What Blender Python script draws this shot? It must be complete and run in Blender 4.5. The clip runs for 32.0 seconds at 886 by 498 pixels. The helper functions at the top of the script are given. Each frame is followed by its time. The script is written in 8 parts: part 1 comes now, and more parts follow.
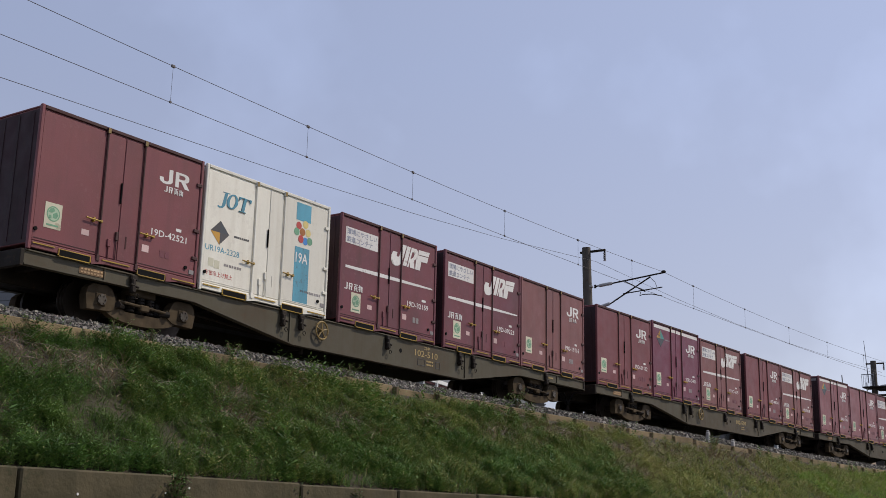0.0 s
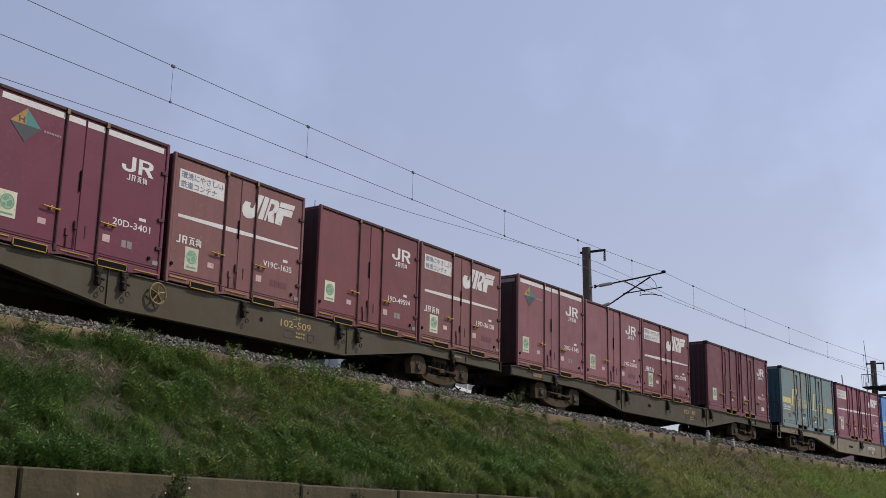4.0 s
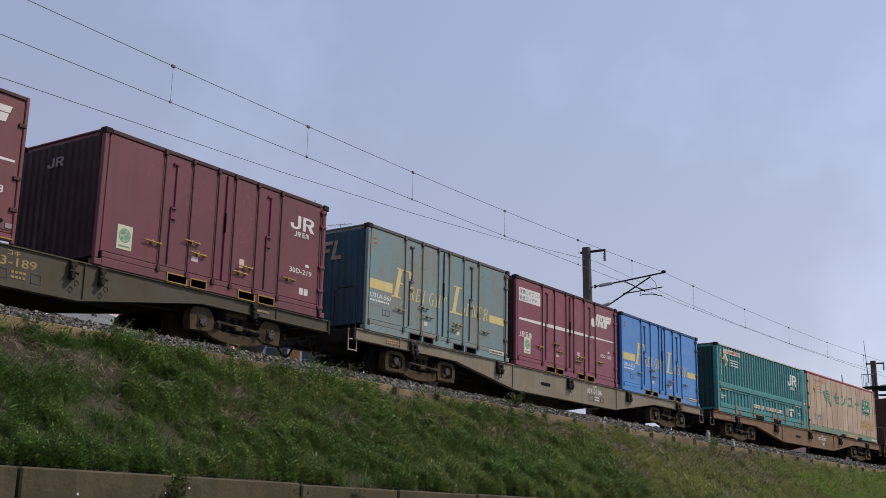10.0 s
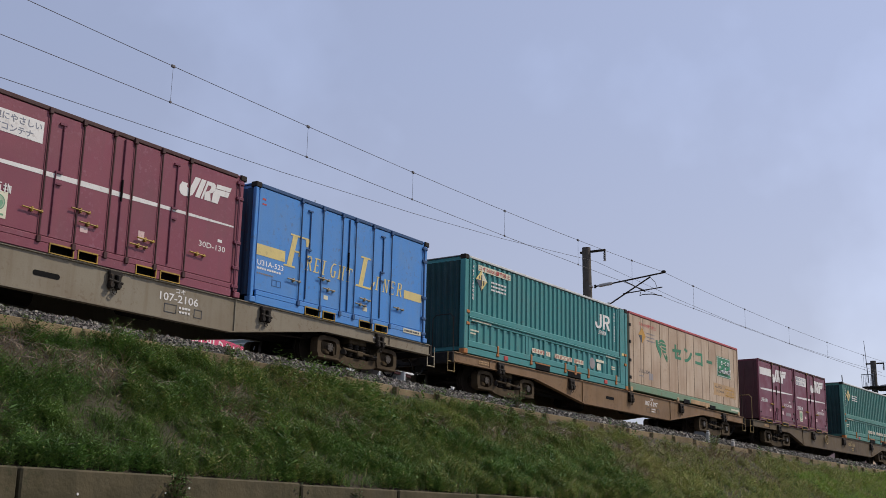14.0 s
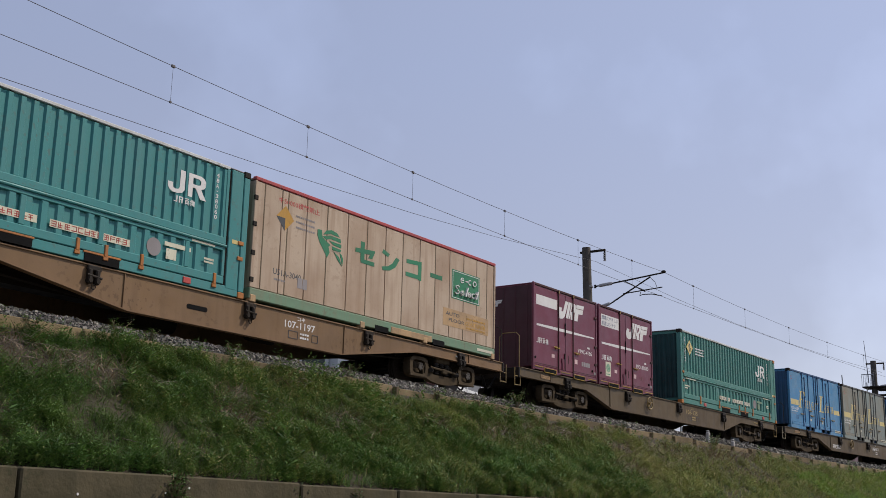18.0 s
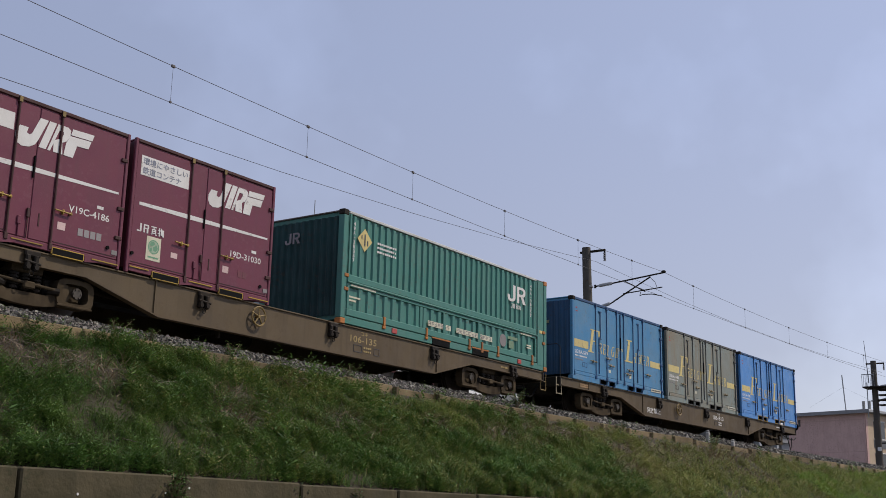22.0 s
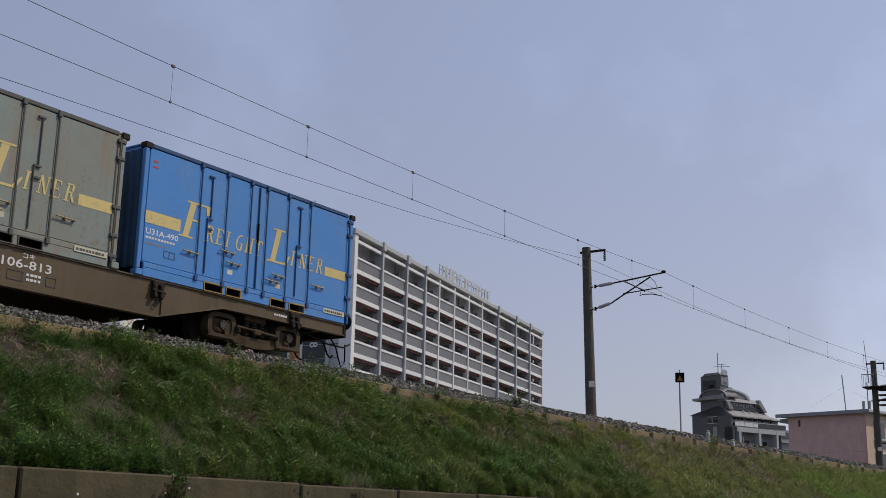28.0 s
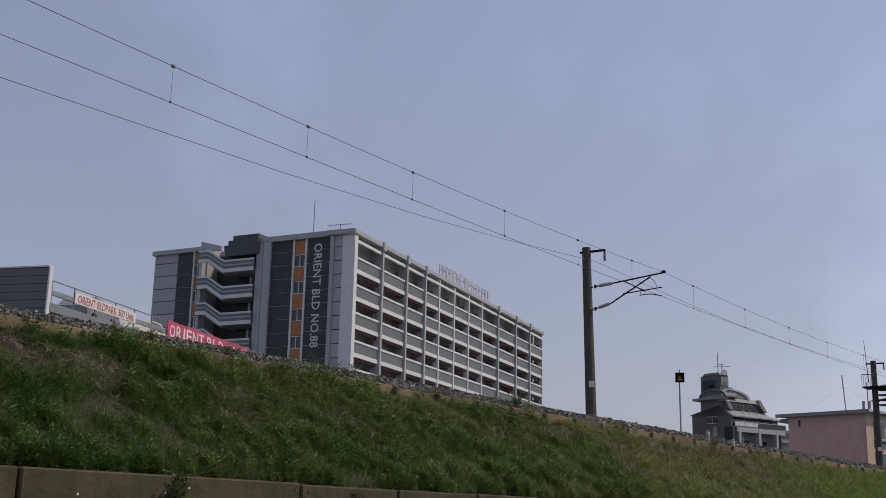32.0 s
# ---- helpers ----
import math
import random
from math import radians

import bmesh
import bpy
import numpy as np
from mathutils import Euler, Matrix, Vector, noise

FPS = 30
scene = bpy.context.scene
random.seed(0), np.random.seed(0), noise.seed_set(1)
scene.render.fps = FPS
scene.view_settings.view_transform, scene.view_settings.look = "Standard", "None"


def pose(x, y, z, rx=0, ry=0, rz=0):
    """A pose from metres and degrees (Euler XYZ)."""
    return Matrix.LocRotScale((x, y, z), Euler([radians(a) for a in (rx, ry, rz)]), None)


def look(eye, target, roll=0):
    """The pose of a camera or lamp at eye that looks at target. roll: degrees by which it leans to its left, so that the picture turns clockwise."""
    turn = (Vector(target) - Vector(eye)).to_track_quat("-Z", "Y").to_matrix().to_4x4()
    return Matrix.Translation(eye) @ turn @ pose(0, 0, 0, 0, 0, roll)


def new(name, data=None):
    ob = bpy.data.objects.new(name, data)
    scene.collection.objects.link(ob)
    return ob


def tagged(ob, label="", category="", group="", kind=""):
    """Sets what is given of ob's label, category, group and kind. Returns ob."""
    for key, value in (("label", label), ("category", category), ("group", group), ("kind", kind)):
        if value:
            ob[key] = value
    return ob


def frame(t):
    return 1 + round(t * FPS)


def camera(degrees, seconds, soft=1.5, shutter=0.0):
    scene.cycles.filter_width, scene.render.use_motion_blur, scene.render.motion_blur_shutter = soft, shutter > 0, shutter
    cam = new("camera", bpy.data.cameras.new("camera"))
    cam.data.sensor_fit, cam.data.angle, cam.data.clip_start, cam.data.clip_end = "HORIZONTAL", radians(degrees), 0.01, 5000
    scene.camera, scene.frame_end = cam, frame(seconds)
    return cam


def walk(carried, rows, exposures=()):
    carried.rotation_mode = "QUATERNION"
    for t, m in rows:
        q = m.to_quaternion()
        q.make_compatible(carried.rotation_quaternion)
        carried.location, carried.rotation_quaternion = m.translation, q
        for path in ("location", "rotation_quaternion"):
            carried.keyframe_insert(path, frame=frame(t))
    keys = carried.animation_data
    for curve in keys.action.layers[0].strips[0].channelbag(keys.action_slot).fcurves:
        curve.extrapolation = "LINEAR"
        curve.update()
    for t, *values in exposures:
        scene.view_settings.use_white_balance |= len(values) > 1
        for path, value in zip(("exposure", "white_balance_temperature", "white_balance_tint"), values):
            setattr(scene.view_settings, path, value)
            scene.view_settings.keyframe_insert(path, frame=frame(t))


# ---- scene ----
cam = camera(42.5, 32.0, soft=0.85)
EYE = pose(0, 0, 1.5, 103.441, 0, -55.421) @ pose(0, 0, 0, 0, 0, 1.302)
walk(cam, [(0.0, EYE), (32.0, EYE)], exposures=[(0.0, 0.0), (14.0, 0.0), (24.0, -0.08), (26.0, -0.12), (29.0, -0.29), (32.0, -0.35)])

# ---- world, sun, exposure ----
SUN = Vector((0.52, -0.60, 0.98)).normalized()
world = bpy.data.worlds.new("world")
scene.world = world
world.use_nodes = True
wn, wl = world.node_tree.nodes, world.node_tree.links
sky = wn.new("ShaderNodeTexSky")
sky.sky_type, sky.sun_disc = "NISHITA", False
sky.sun_elevation, sky.sun_rotation = math.asin(SUN.z), math.atan2(SUN.x, SUN.y)
sky.air_density, sky.dust_density, sky.ozone_density, sky.altitude = 1.0, 1.0, 2.5, 10.0
wisps = wn.new("ShaderNodeTexNoise")   # faint torn cloud
wisps.inputs["Scale"].default_value, wisps.inputs["Detail"].default_value, wisps.inputs["Roughness"].default_value = 3.2, 5.0, 0.55
thin = wn.new("ShaderNodeMapRange")
for i, v in enumerate((0.50, 0.76, 1.0, 1.65), 1):
    thin.inputs[i].default_value = v
wl.new(wisps.outputs["Fac"], thin.inputs[0])
cloud = wn.new("ShaderNodeVectorMath")
cloud.operation = "SCALE"
wl.new(sky.outputs[0], cloud.inputs[0])
wl.new(thin.outputs[0], cloud.inputs["Scale"])
pale = wn.new("ShaderNodeHueSaturation")   # thin spring haze takes the blue out
pale.inputs["Saturation"].default_value = 0.72
wl.new(cloud.outputs[0], pale.inputs["Color"])
tint = wn.new("ShaderNodeMix")
tint.data_type, tint.blend_type = "RGBA", "MULTIPLY"
tint.inputs["Factor"].default_value = 1.0
tint.inputs["B"].default_value = (1.06, 1.0, 1.05, 1)
wl.new(pale.outputs[0], tint.inputs["A"])
haze = wn.new("ShaderNodeMix")   # even milky veil over the whole sky
haze.data_type = "RGBA"
haze.inputs["Factor"].default_value = 0.60
where, part_up, low, veil = wn.new("ShaderNodeTexCoord"), wn.new("ShaderNodeSeparateXYZ"), wn.new("ShaderNodeMapRange"), wn.new("ShaderNodeMix")
wl.new(where.outputs["Generated"], part_up.inputs[0])
wl.new(part_up.outputs["Z"], low.inputs[0])
for i, v in enumerate((0.0, 0.38, 0.0, 1.0), 1):
    low.inputs[i].default_value = v
veil.data_type = "RGBA"   # the veil greys towards the horizon
veil.inputs["A"].default_value, veil.inputs["B"].default_value = (2.72, 2.60, 3.00, 1), (2.50, 2.88, 4.16, 1)
wl.new(low.outputs[0], veil.inputs["Factor"])
side, glow, shine = wn.new("ShaderNodeVectorMath"), wn.new("ShaderNodeMapRange"), wn.new("ShaderNodeVectorMath")
side.operation, shine.operation = "DOT_PRODUCT", "SCALE"   # and is brighter on the sun's side
wl.new(where.outputs["Generated"], side.inputs[0])
side.inputs[1].default_value = tuple(SUN)
wl.new(side.outputs["Value"], glow.inputs[0])
for i, v in enumerate((0.10, 0.62, 0.90, 1.15), 1):
    glow.inputs[i].default_value = v
wl.new(veil.outputs["Result"], shine.inputs[0])
wl.new(glow.outputs[0], shine.inputs["Scale"])
wl.new(shine.outputs[0], haze.inputs["B"])
wl.new(tint.outputs["Result"], haze.inputs["A"])
wl.new(haze.outputs["Result"], wn["Background"].inputs[0])
wn["Background"].inputs[1].default_value = 0.150
lamp = bpy.data.lights.new("sun", "SUN")
lamp.energy, lamp.angle, lamp.color = 3.2, radians(0.8), (1.0, 0.89, 0.75)
new("sun", lamp).matrix_world = look(SUN * 300, (0, 0, 0))

# ---- numbers of the place ----
YC, CURVE, CURVE_X = 17.01, 0.000989, 21.95   # the track's middle, its bend to the near side
RAIL, FLOOR = 4.68, 5.67                      # rail top, wagon floor
GROUND = 0.0


def mid(x):
    """The track's middle at x: y and heading."""
    d = max(0.0, x - CURVE_X)
    if d > 150:
        return YC - CURVE * 22500 - 2 * CURVE * 150 * (d - 150), -2 * CURVE * 150
    return YC - CURVE * d * d, -2 * CURVE * d


# ---- mesh kit ----
class Kit:
    """Collects vertices and faces of one mesh."""

    def __init__(self):
        self.v, self.f = [], []

    def add(self, vs, fs):
        n = len(self.v)
        self.v += [tuple(p) for p in vs]
        self.f += [tuple(n + i for i in f) for f in fs]
        return self

    def box(self, x0, x1, y0, y1, z0, z1, c=0.0):
        if c <= 0:
            vs = [(x, y, z) for x in (x0, x1) for y in (y0, y1) for z in (z0, z1)]
            return self.add(vs, [(0, 1, 3, 2), (4, 6, 7, 5), (0, 4, 5, 1), (2, 3, 7, 6), (0, 2, 6, 4), (1, 5, 7, 3)])
        lo, hi = (x0, y0, z0), (x1, y1, z1)
        c = min(c, *[(h - l) * 0.45 for l, h in zip(lo, hi)])
        vs, idx = [], {}
        for sx in (0, 1):
            for sy in (0, 1):
                for sz in (0, 1):
                    s = (sx, sy, sz)
                    for ax in range(3):
                        p = [(hi if s[a] else lo)[a] for a in range(3)]
                        for a in range(3):
                            if a != ax:
                                p[a] += -c if s[a] else c
                        idx[s, ax] = len(vs)
                        vs.append(p)
        fs = []
        for ax in range(3):
            o = [a for a in range(3) if a != ax]
            for side in (0, 1):
                ring = []
                for a, b in ((0, 0), (1, 0), (1, 1), (0, 1)):
                    s = [0, 0, 0]
                    s[ax], s[o[0]], s[o[1]] = side, a, b
                    ring.append(idx[tuple(s), ax])
                flip = (side == 1) == (ax != 1)
                fs.append(tuple(ring) if flip else tuple(ring[::-1]))
            for a in (0, 1):
                for b in (0, 1):
                    s0, s1 = [0, 0, 0], [0, 0, 0]
                    s0[ax], s1[ax] = 0, 1
                    s0[o[0]] = s1[o[0]] = a
                    s0[o[1]] = s1[o[1]] = b
                    s0, s1 = tuple(s0), tuple(s1)
                    fs.append((idx[s0, o[0]], idx[s1, o[0]], idx[s1, o[1]], idx[s0, o[1]]))
        for s in [(a, b, d) for a in (0, 1) for b in (0, 1) for d in (0, 1)]:
            fs.append((idx[s, 0], idx[s, 1], idx[s, 2]))
        return self.add(vs, fs)

    def cyl(self, a, b, r, n=10, r2=None, cap=True):
        a, b = Vector(a), Vector(b)
        q = (b - a).to_track_quat("Z", "Y")
        r2 = r if r2 is None else r2
        vs = []
        for p, rr in ((a, r), (b, r2)):
            for i in range(n):
                w = 2 * math.pi * i / n
                vs.append(p + q @ Vector((rr * math.cos(w), rr * math.sin(w), 0)))
        fs = [(i, (i + 1) % n, n + (i + 1) % n, n + i) for i in range(n)]
        if cap:
            fs += [tuple(range(n - 1, -1, -1)), tuple(range(n, 2 * n))]
        return self.add(vs, fs)

    def tube(self, pts, r, n=6):
        pts = [Vector(p) for p in pts]
        vs, m = [], len(pts)
        for i, p in enumerate(pts):
            d = (pts[min(i + 1, m - 1)] - pts[max(i - 1, 0)]).normalized()
            s = d.cross(Vector((0.31, 0.17, 0.94) if abs(d.z) < 0.85 else (0.95, 0.3, 0.05))).normalized()
            t = d.cross(s)
            vs += [p + (s * math.cos(2 * math.pi * j / n) + t * math.sin(2 * math.pi * j / n)) * r for j in range(n)]
        fs = [(i * n + j, i * n + (j + 1) % n, (i + 1) * n + (j + 1) % n, (i + 1) * n + j) for i in range(m - 1) for j in range(n)]
        fs += [tuple(range(n - 1, -1, -1)), tuple(range((m - 1) * n, m * n))]
        return self.add(vs, fs)

    def prism(self, poly, lo, hi, axis="y"):
        """A polygon in the x-z plane (axis y), y-z plane (axis x) or x-y plane (axis z), drawn out from lo to hi."""
        put = {"y": lambda u, w, d: (u, d, w), "x": lambda u, w, d: (d, u, w), "z": lambda u, w, d: (u, w, d)}[axis]
        n = len(poly)
        vs = [put(u, w, lo) for u, w in poly] + [put(u, w, hi) for u, w in poly]
        fs = [tuple(range(n)), tuple(range(2 * n - 1, n - 1, -1))]
        fs += [(i, n + i, n + (i + 1) % n, (i + 1) % n) for i in range(n)]
        return self.add(vs, fs)

    def wave(self, x0, x1, z0, z1, y, depth, n, flat=0.3):
        """A corrugated sheet in the x-z plane at y; ribs reach to y - depth."""
        step, cols = (x1 - x0) / n, []
        for i in range(n):
            x = x0 + i * step
            cols += [(x, y), (x + step * flat, y), (x + step * 0.5, y - depth), (x + step * (0.5 + flat), y - depth)]
        cols.append((x1, y))
        vs = [(x, yy, z) for x, yy in cols for z in (z0, z1)]
        return self.add(vs, [(2 * i, 2 * i + 2, 2 * i + 3, 2 * i + 1) for i in range(len(cols) - 1)])

    def wave_end(self, y0, y1, z0, z1, x, depth, n, flat=0.3):
        step, cols = (y1 - y0) / n, []
        for i in range(n):
            y = y0 + i * step
            cols += [(y, x), (y + step * flat, x), (y + step * 0.5, x - depth), (y + step * (0.5 + flat), x - depth)]
        cols.append((y1, x))
        vs = [(xx, y, z) for y, xx in cols for z in (z0, z1)]
        return self.add(vs, [(2 * i, 2 * i + 2, 2 * i + 3, 2 * i + 1) for i in range(len(cols) - 1)])

    def mesh(self, name):
        me = bpy.data.meshes.new(name)
        me.from_pydata(self.v, [], self.f)
        bm = bmesh.new()
        bm.from_mesh(me)
        bmesh.ops.recalc_face_normals(bm, faces=bm.faces)
        bm.to_mesh(me)
        bm.free()
        return me


def part(name, kit, material, parent=None, label="", at=None, kind=""):
    me = kit if isinstance(kit, bpy.types.Mesh) else kit.mesh(name)
    if material and not me.materials:
        me.materials.append(material)
    ob = new(name, me)
    if parent:
        ob.parent = parent
    if at is not None:
        ob.matrix_basis = at
    return tagged(ob, label, kind=kind)


def root(name, label, category, group="", m=None, kind=""):
    ob = new(name)
    ob.empty_display_size = 0.3
    if m is not None:
        ob.matrix_basis = m
    return tagged(ob, label, category, group, kind)


def smooth(ob):
    for p in ob.data.polygons:
        p.use_smooth = True
    return ob


# ---- materials ----
def paint(name, rgb, rough=0.5, dirt=(0.10, 0.085, 0.07), amount=0.3, streak=0.4, metal=0.0, grain=40.0, bump=0.15, vary=0.12, big=1.3, hue=0.0, wear=0.55, scuff=None, sheen=0.35):
    """A surface with broad stains, streaks that run down, fine grain and a little difference from thing to thing."""
    m = bpy.data.materials.new(name)
    m.use_nodes = True
    n, l = m.node_tree.nodes, m.node_tree.links
    bsdf = n["Principled BSDF"]
    tc = n.new("ShaderNodeTexCoord")
    info = n.new("ShaderNodeObjectInfo")
    far = n.new("ShaderNodeVectorMath")   # each plate takes its stains from another place
    far.operation = "MULTIPLY_ADD"
    l.new(info.outputs["Random"], far.inputs[0])
    far.inputs[1].default_value = (61.0, 47.0, 29.0)
    l.new(tc.outputs["Object"], far.inputs[2])

    def noise_of(scale, detail, stretch=None):
        t = n.new("ShaderNodeTexNoise")
        t.inputs["Scale"].default_value, t.inputs["Detail"].default_value = scale, detail
        src = far.outputs[0]
        if stretch:
            mp = n.new("ShaderNodeMapping")
            mp.inputs["Scale"].default_value = stretch
            l.new(src, mp.inputs[0])
            src = mp.outputs[0]
        l.new(src, t.inputs["Vector"])
        return t.outputs["Fac"]

    def ramp(src, lo, hi, a=0.0, b=1.0):
        r = n.new("ShaderNodeMapRange")
        for i, x in enumerate((lo, hi, a, b), 1):
            r.inputs[i].default_value = x
        l.new(src, r.inputs[0])
        return r.outputs[0]

    def mix(fac, a, b, mode="MIX"):
        x = n.new("ShaderNodeMix")
        x.data_type, x.blend_type = "RGBA", mode
        for s, v in ((x.inputs["Factor"], fac), (x.inputs["A"], a), (x.inputs["B"], b)):
            if isinstance(v, bpy.types.NodeSocket):
                l.new(v, s)
            else:
                s.default_value = v if isinstance(v, float) else (*v, 1)
        return x.outputs["Result"]

    hsv = n.new("ShaderNodeHueSaturation")
    hsv.inputs["Color"].default_value = (*rgb, 1)
    l.new(ramp(info.outputs["Random"], 0, 1, 1 - vary, 1 + vary), hsv.inputs["Value"])
    if hue:
        l.new(ramp(info.outputs["Random"], 0, 1, 0.5 - hue, 0.5 + hue), hsv.inputs["Hue"])
    base = hsv.outputs[0]
    base = mix(ramp(noise_of(big, 5), 0.42, 0.72, 0, amount), base, dirt)
    if streak:
        base = mix(ramp(noise_of(1.0, 4, (7, 7, 0.5)), 0.5, 0.78, 0, streak * 0.7), base, dirt)
    chips = mix(ramp(noise_of(0.8, 3), 0.4, 0.65), (0.0, 0.0, 0.0), (1.0, 1.0, 1.0))   # chips and scuffs gather in places
    spot = n.new("ShaderNodeMath")
    spot.operation = "MULTIPLY"
    l.new(ramp(noise_of(11.0, 6), 0.585, 0.63, 0, wear), spot.inputs[0])
    l.new(chips, spot.inputs[1])
    base = mix(spot.outputs[0], base, scuff or tuple(0.5 * c + 0.5 * d for c, d in zip(dirt, (0.09, 0.05, 0.025))))
    fine = noise_of(grain, 3)
    base = mix(ramp(fine, 0.3, 0.75, 0, 0.18), base, tuple(c * 0.55 for c in rgb))
    l.new(base, bsdf.inputs["Base Color"])
    l.new(ramp(noise_of(3.0, 3), 0.3, 0.7, rough - 0.08, min(1.0, rough + 0.12)), bsdf.inputs["Roughness"])
    bsdf.inputs["Metallic"].default_value = metal
    bsdf.inputs["Specular IOR Level"].default_value = sheen
    if bump:
        b = n.new("ShaderNodeBump")
        b.inputs["Strength"].default_value, b.inputs["Distance"].default_value = bump, 0.01
        dent = n.new("ShaderNodeMath")   # fine grain over broad dents
        dent.operation = "MULTIPLY_ADD"
        l.new(noise_of(1.7, 2), dent.inputs[0])
        dent.inputs[1].default_value = 3.0
        l.new(fine, dent.inputs[2])
        l.new(dent.outputs[0], b.inputs["Height"])
        l.new(b.outputs[0], bsdf.inputs["Normal"])
    return m


def leafy(name, dark, light, dry, dry_amount=0.15, through_light=0.27):
    """Foliage: every blade or leaf has its own tint."""
    m = bpy.data.materials.new(name)
    m.use_nodes = True
    n, l = m.node_tree.nodes, m.node_tree.links
    bsdf = n["Principled BSDF"]
    geo = n.new("ShaderNodeNewGeometry")
    r = n.new("ShaderNodeValToRGB")
    e = r.color_ramp.elements
    e[0].position, e[0].color = 0.0, (*dark, 1)
    e[1].position, e[1].color = 1.0 - dry_amount, (*light, 1)
    x = e.new(1.0)
    x.color = (*dry, 1)
    l.new(geo.outputs["Random Per Island"], r.inputs[0])
    tc, hsv = n.new("ShaderNodeTexCoord"), n.new("ShaderNodeHueSaturation")
    for scale, lo, hi, a, b, socket in ((3.2, 0.32, 0.68, 0.68, 1.30, "Value"), (0.9, 0.3, 0.7, 0.485, 0.515, "Hue")):
        t, mr = n.new("ShaderNodeTexNoise"), n.new("ShaderNodeMapRange")
        t.inputs["Scale"].default_value, t.inputs["Detail"].default_value = scale, 3.0
        for i, v in enumerate((lo, hi, a, b), 1):
            mr.inputs[i].default_value = v
        l.new(tc.outputs["Object"], t.inputs["Vector"])
        l.new(t.outputs["Fac"], mr.inputs[0])
        l.new(mr.outputs[0], hsv.inputs[socket])
    l.new(r.outputs[0], hsv.inputs["Color"])
    r = hsv
    l.new(r.outputs[0], bsdf.inputs["Base Color"])
    bsdf.inputs["Roughness"].default_value = 0.55
    bsdf.inputs["Specular IOR Level"].default_value = 0.38
    tr = n.new("ShaderNodeBsdfTranslucent")
    l.new(r.outputs[0], tr.inputs[0])
    mx = n.new("ShaderNodeMixShader")
    mx.inputs[0].default_value = through_light
    l.new(bsdf.outputs[0], mx.inputs[1])
    l.new(tr.outputs[0], mx.inputs[2])
    l.new(mx.outputs[0], n["Material Output"].inputs[0])
    return m


MAROON = paint("maroon_paint", (0.152, 0.046, 0.056), 0.5, (0.085, 0.044, 0.042), 0.45, 0.6, vary=0.05, hue=0.004, scuff=(0.235, 0.115, 0.118), wear=0.25)
MAROON_BROWN = paint("sun_browned_maroon_paint", (0.200, 0.083, 0.080), 0.55, (0.115, 0.062, 0.055), 0.4, 0.55, vary=0.05, scuff=(0.28, 0.15, 0.14), wear=0.25)
MAROON_RED = paint("reddish_maroon_paint", (0.178, 0.054, 0.058), 0.5, (0.10, 0.046, 0.042), 0.4, 0.5, vary=0.05, scuff=(0.24, 0.11, 0.11), wear=0.25)
# rusty top rails; on lock rods and fittings it paints their shadow lines
MAROON_DARK = paint("rusted_and_shadowed_maroon", (0.058, 0.020, 0.020), 0.65, (0.03, 0.018, 0.014), 0.5, 0.3)
MAROON_NEW = paint("bright_maroon_paint", (0.150, 0.032, 0.054), 0.42, (0.09, 0.045, 0.05), 0.25, 0.35, vary=0.04, scuff=(0.20, 0.08, 0.10), wear=0.3)
MAROON_PALE = paint("bleached_maroon_paint", (0.235, 0.094, 0.102), 0.5, (0.12, 0.06, 0.058), 0.4, 0.6, vary=0.05, scuff=(0.32, 0.16, 0.16), wear=0.3)
MAROON_RICH = paint("rich_maroon_paint", (0.212, 0.055, 0.077), 0.42, (0.14, 0.065, 0.072), 0.3, 0.4, vary=0.04, scuff=(0.27, 0.12, 0.15))
WHITE_BOX = paint("cream_white_paint", (0.72, 0.70, 0.61), 0.5, (0.48, 0.43, 0.34), 0.2, 0.5, wear=0.12)
BLUE_NEW = paint("blue_paint", (0.062, 0.228, 0.56), 0.42, (0.14, 0.24, 0.38), 0.35, 0.4, vary=0.02)
BLUE_OLD = paint("weathered_blue_paint", (0.060, 0.215, 0.40), 0.5, (0.15, 0.24, 0.29), 0.45, 0.5, vary=0.02)
BLUE_PALE = paint("faded_teal_blue_paint", (0.160, 0.262, 0.275), 0.6, (0.245, 0.175, 0.105), 0.75, 1.0, vary=0.08, big=0.7)
GREY_FADED = paint("faded_grey_blue_paint", (0.205, 0.248, 0.232), 0.6, (0.23, 0.165, 0.09), 0.7, 1.0, vary=0.05, big=0.6)
TEAL = paint("teal_paint", (0.046, 0.220, 0.214), 0.5, (0.10, 0.20, 0.19), 0.3, 0.35, vary=0.02)
GREEN_BOX = paint("green_paint", (0.056, 0.196, 0.160), 0.5, (0.11, 0.19, 0.16), 0.3, 0.35, vary=0.02)
BEIGE = paint("dirty_cream_panel_paint", (0.47, 0.365, 0.265), 0.6, (0.25, 0.15, 0.085), 0.65, 0.9, vary=0.05, big=0.7, wear=0.25)
PALE_GREEN = paint("pale_green_sill_paint", (0.16, 0.27, 0.17), 0.6, (0.22, 0.17, 0.11), 0.4, 0.6)
RED_RAIL = paint("red_rail_paint", (0.42, 0.06, 0.06), 0.5)
OLIVE = paint("olive_grey_wagon_paint", (0.074, 0.066, 0.043), 0.7, (0.060, 0.040, 0.020), 0.6, 0.7, big=0.8)
GREY_WAGON = paint("grey_wagon_paint", (0.212, 0.186, 0.134), 0.6, (0.13, 0.088, 0.045), 0.5, 0.7, big=0.7)
BROWN_WAGON = paint("brown_dusted_wagon_paint", (0.215, 0.130, 0.064), 0.65, (0.095, 0.058, 0.028), 0.5, 0.6, big=0.7)
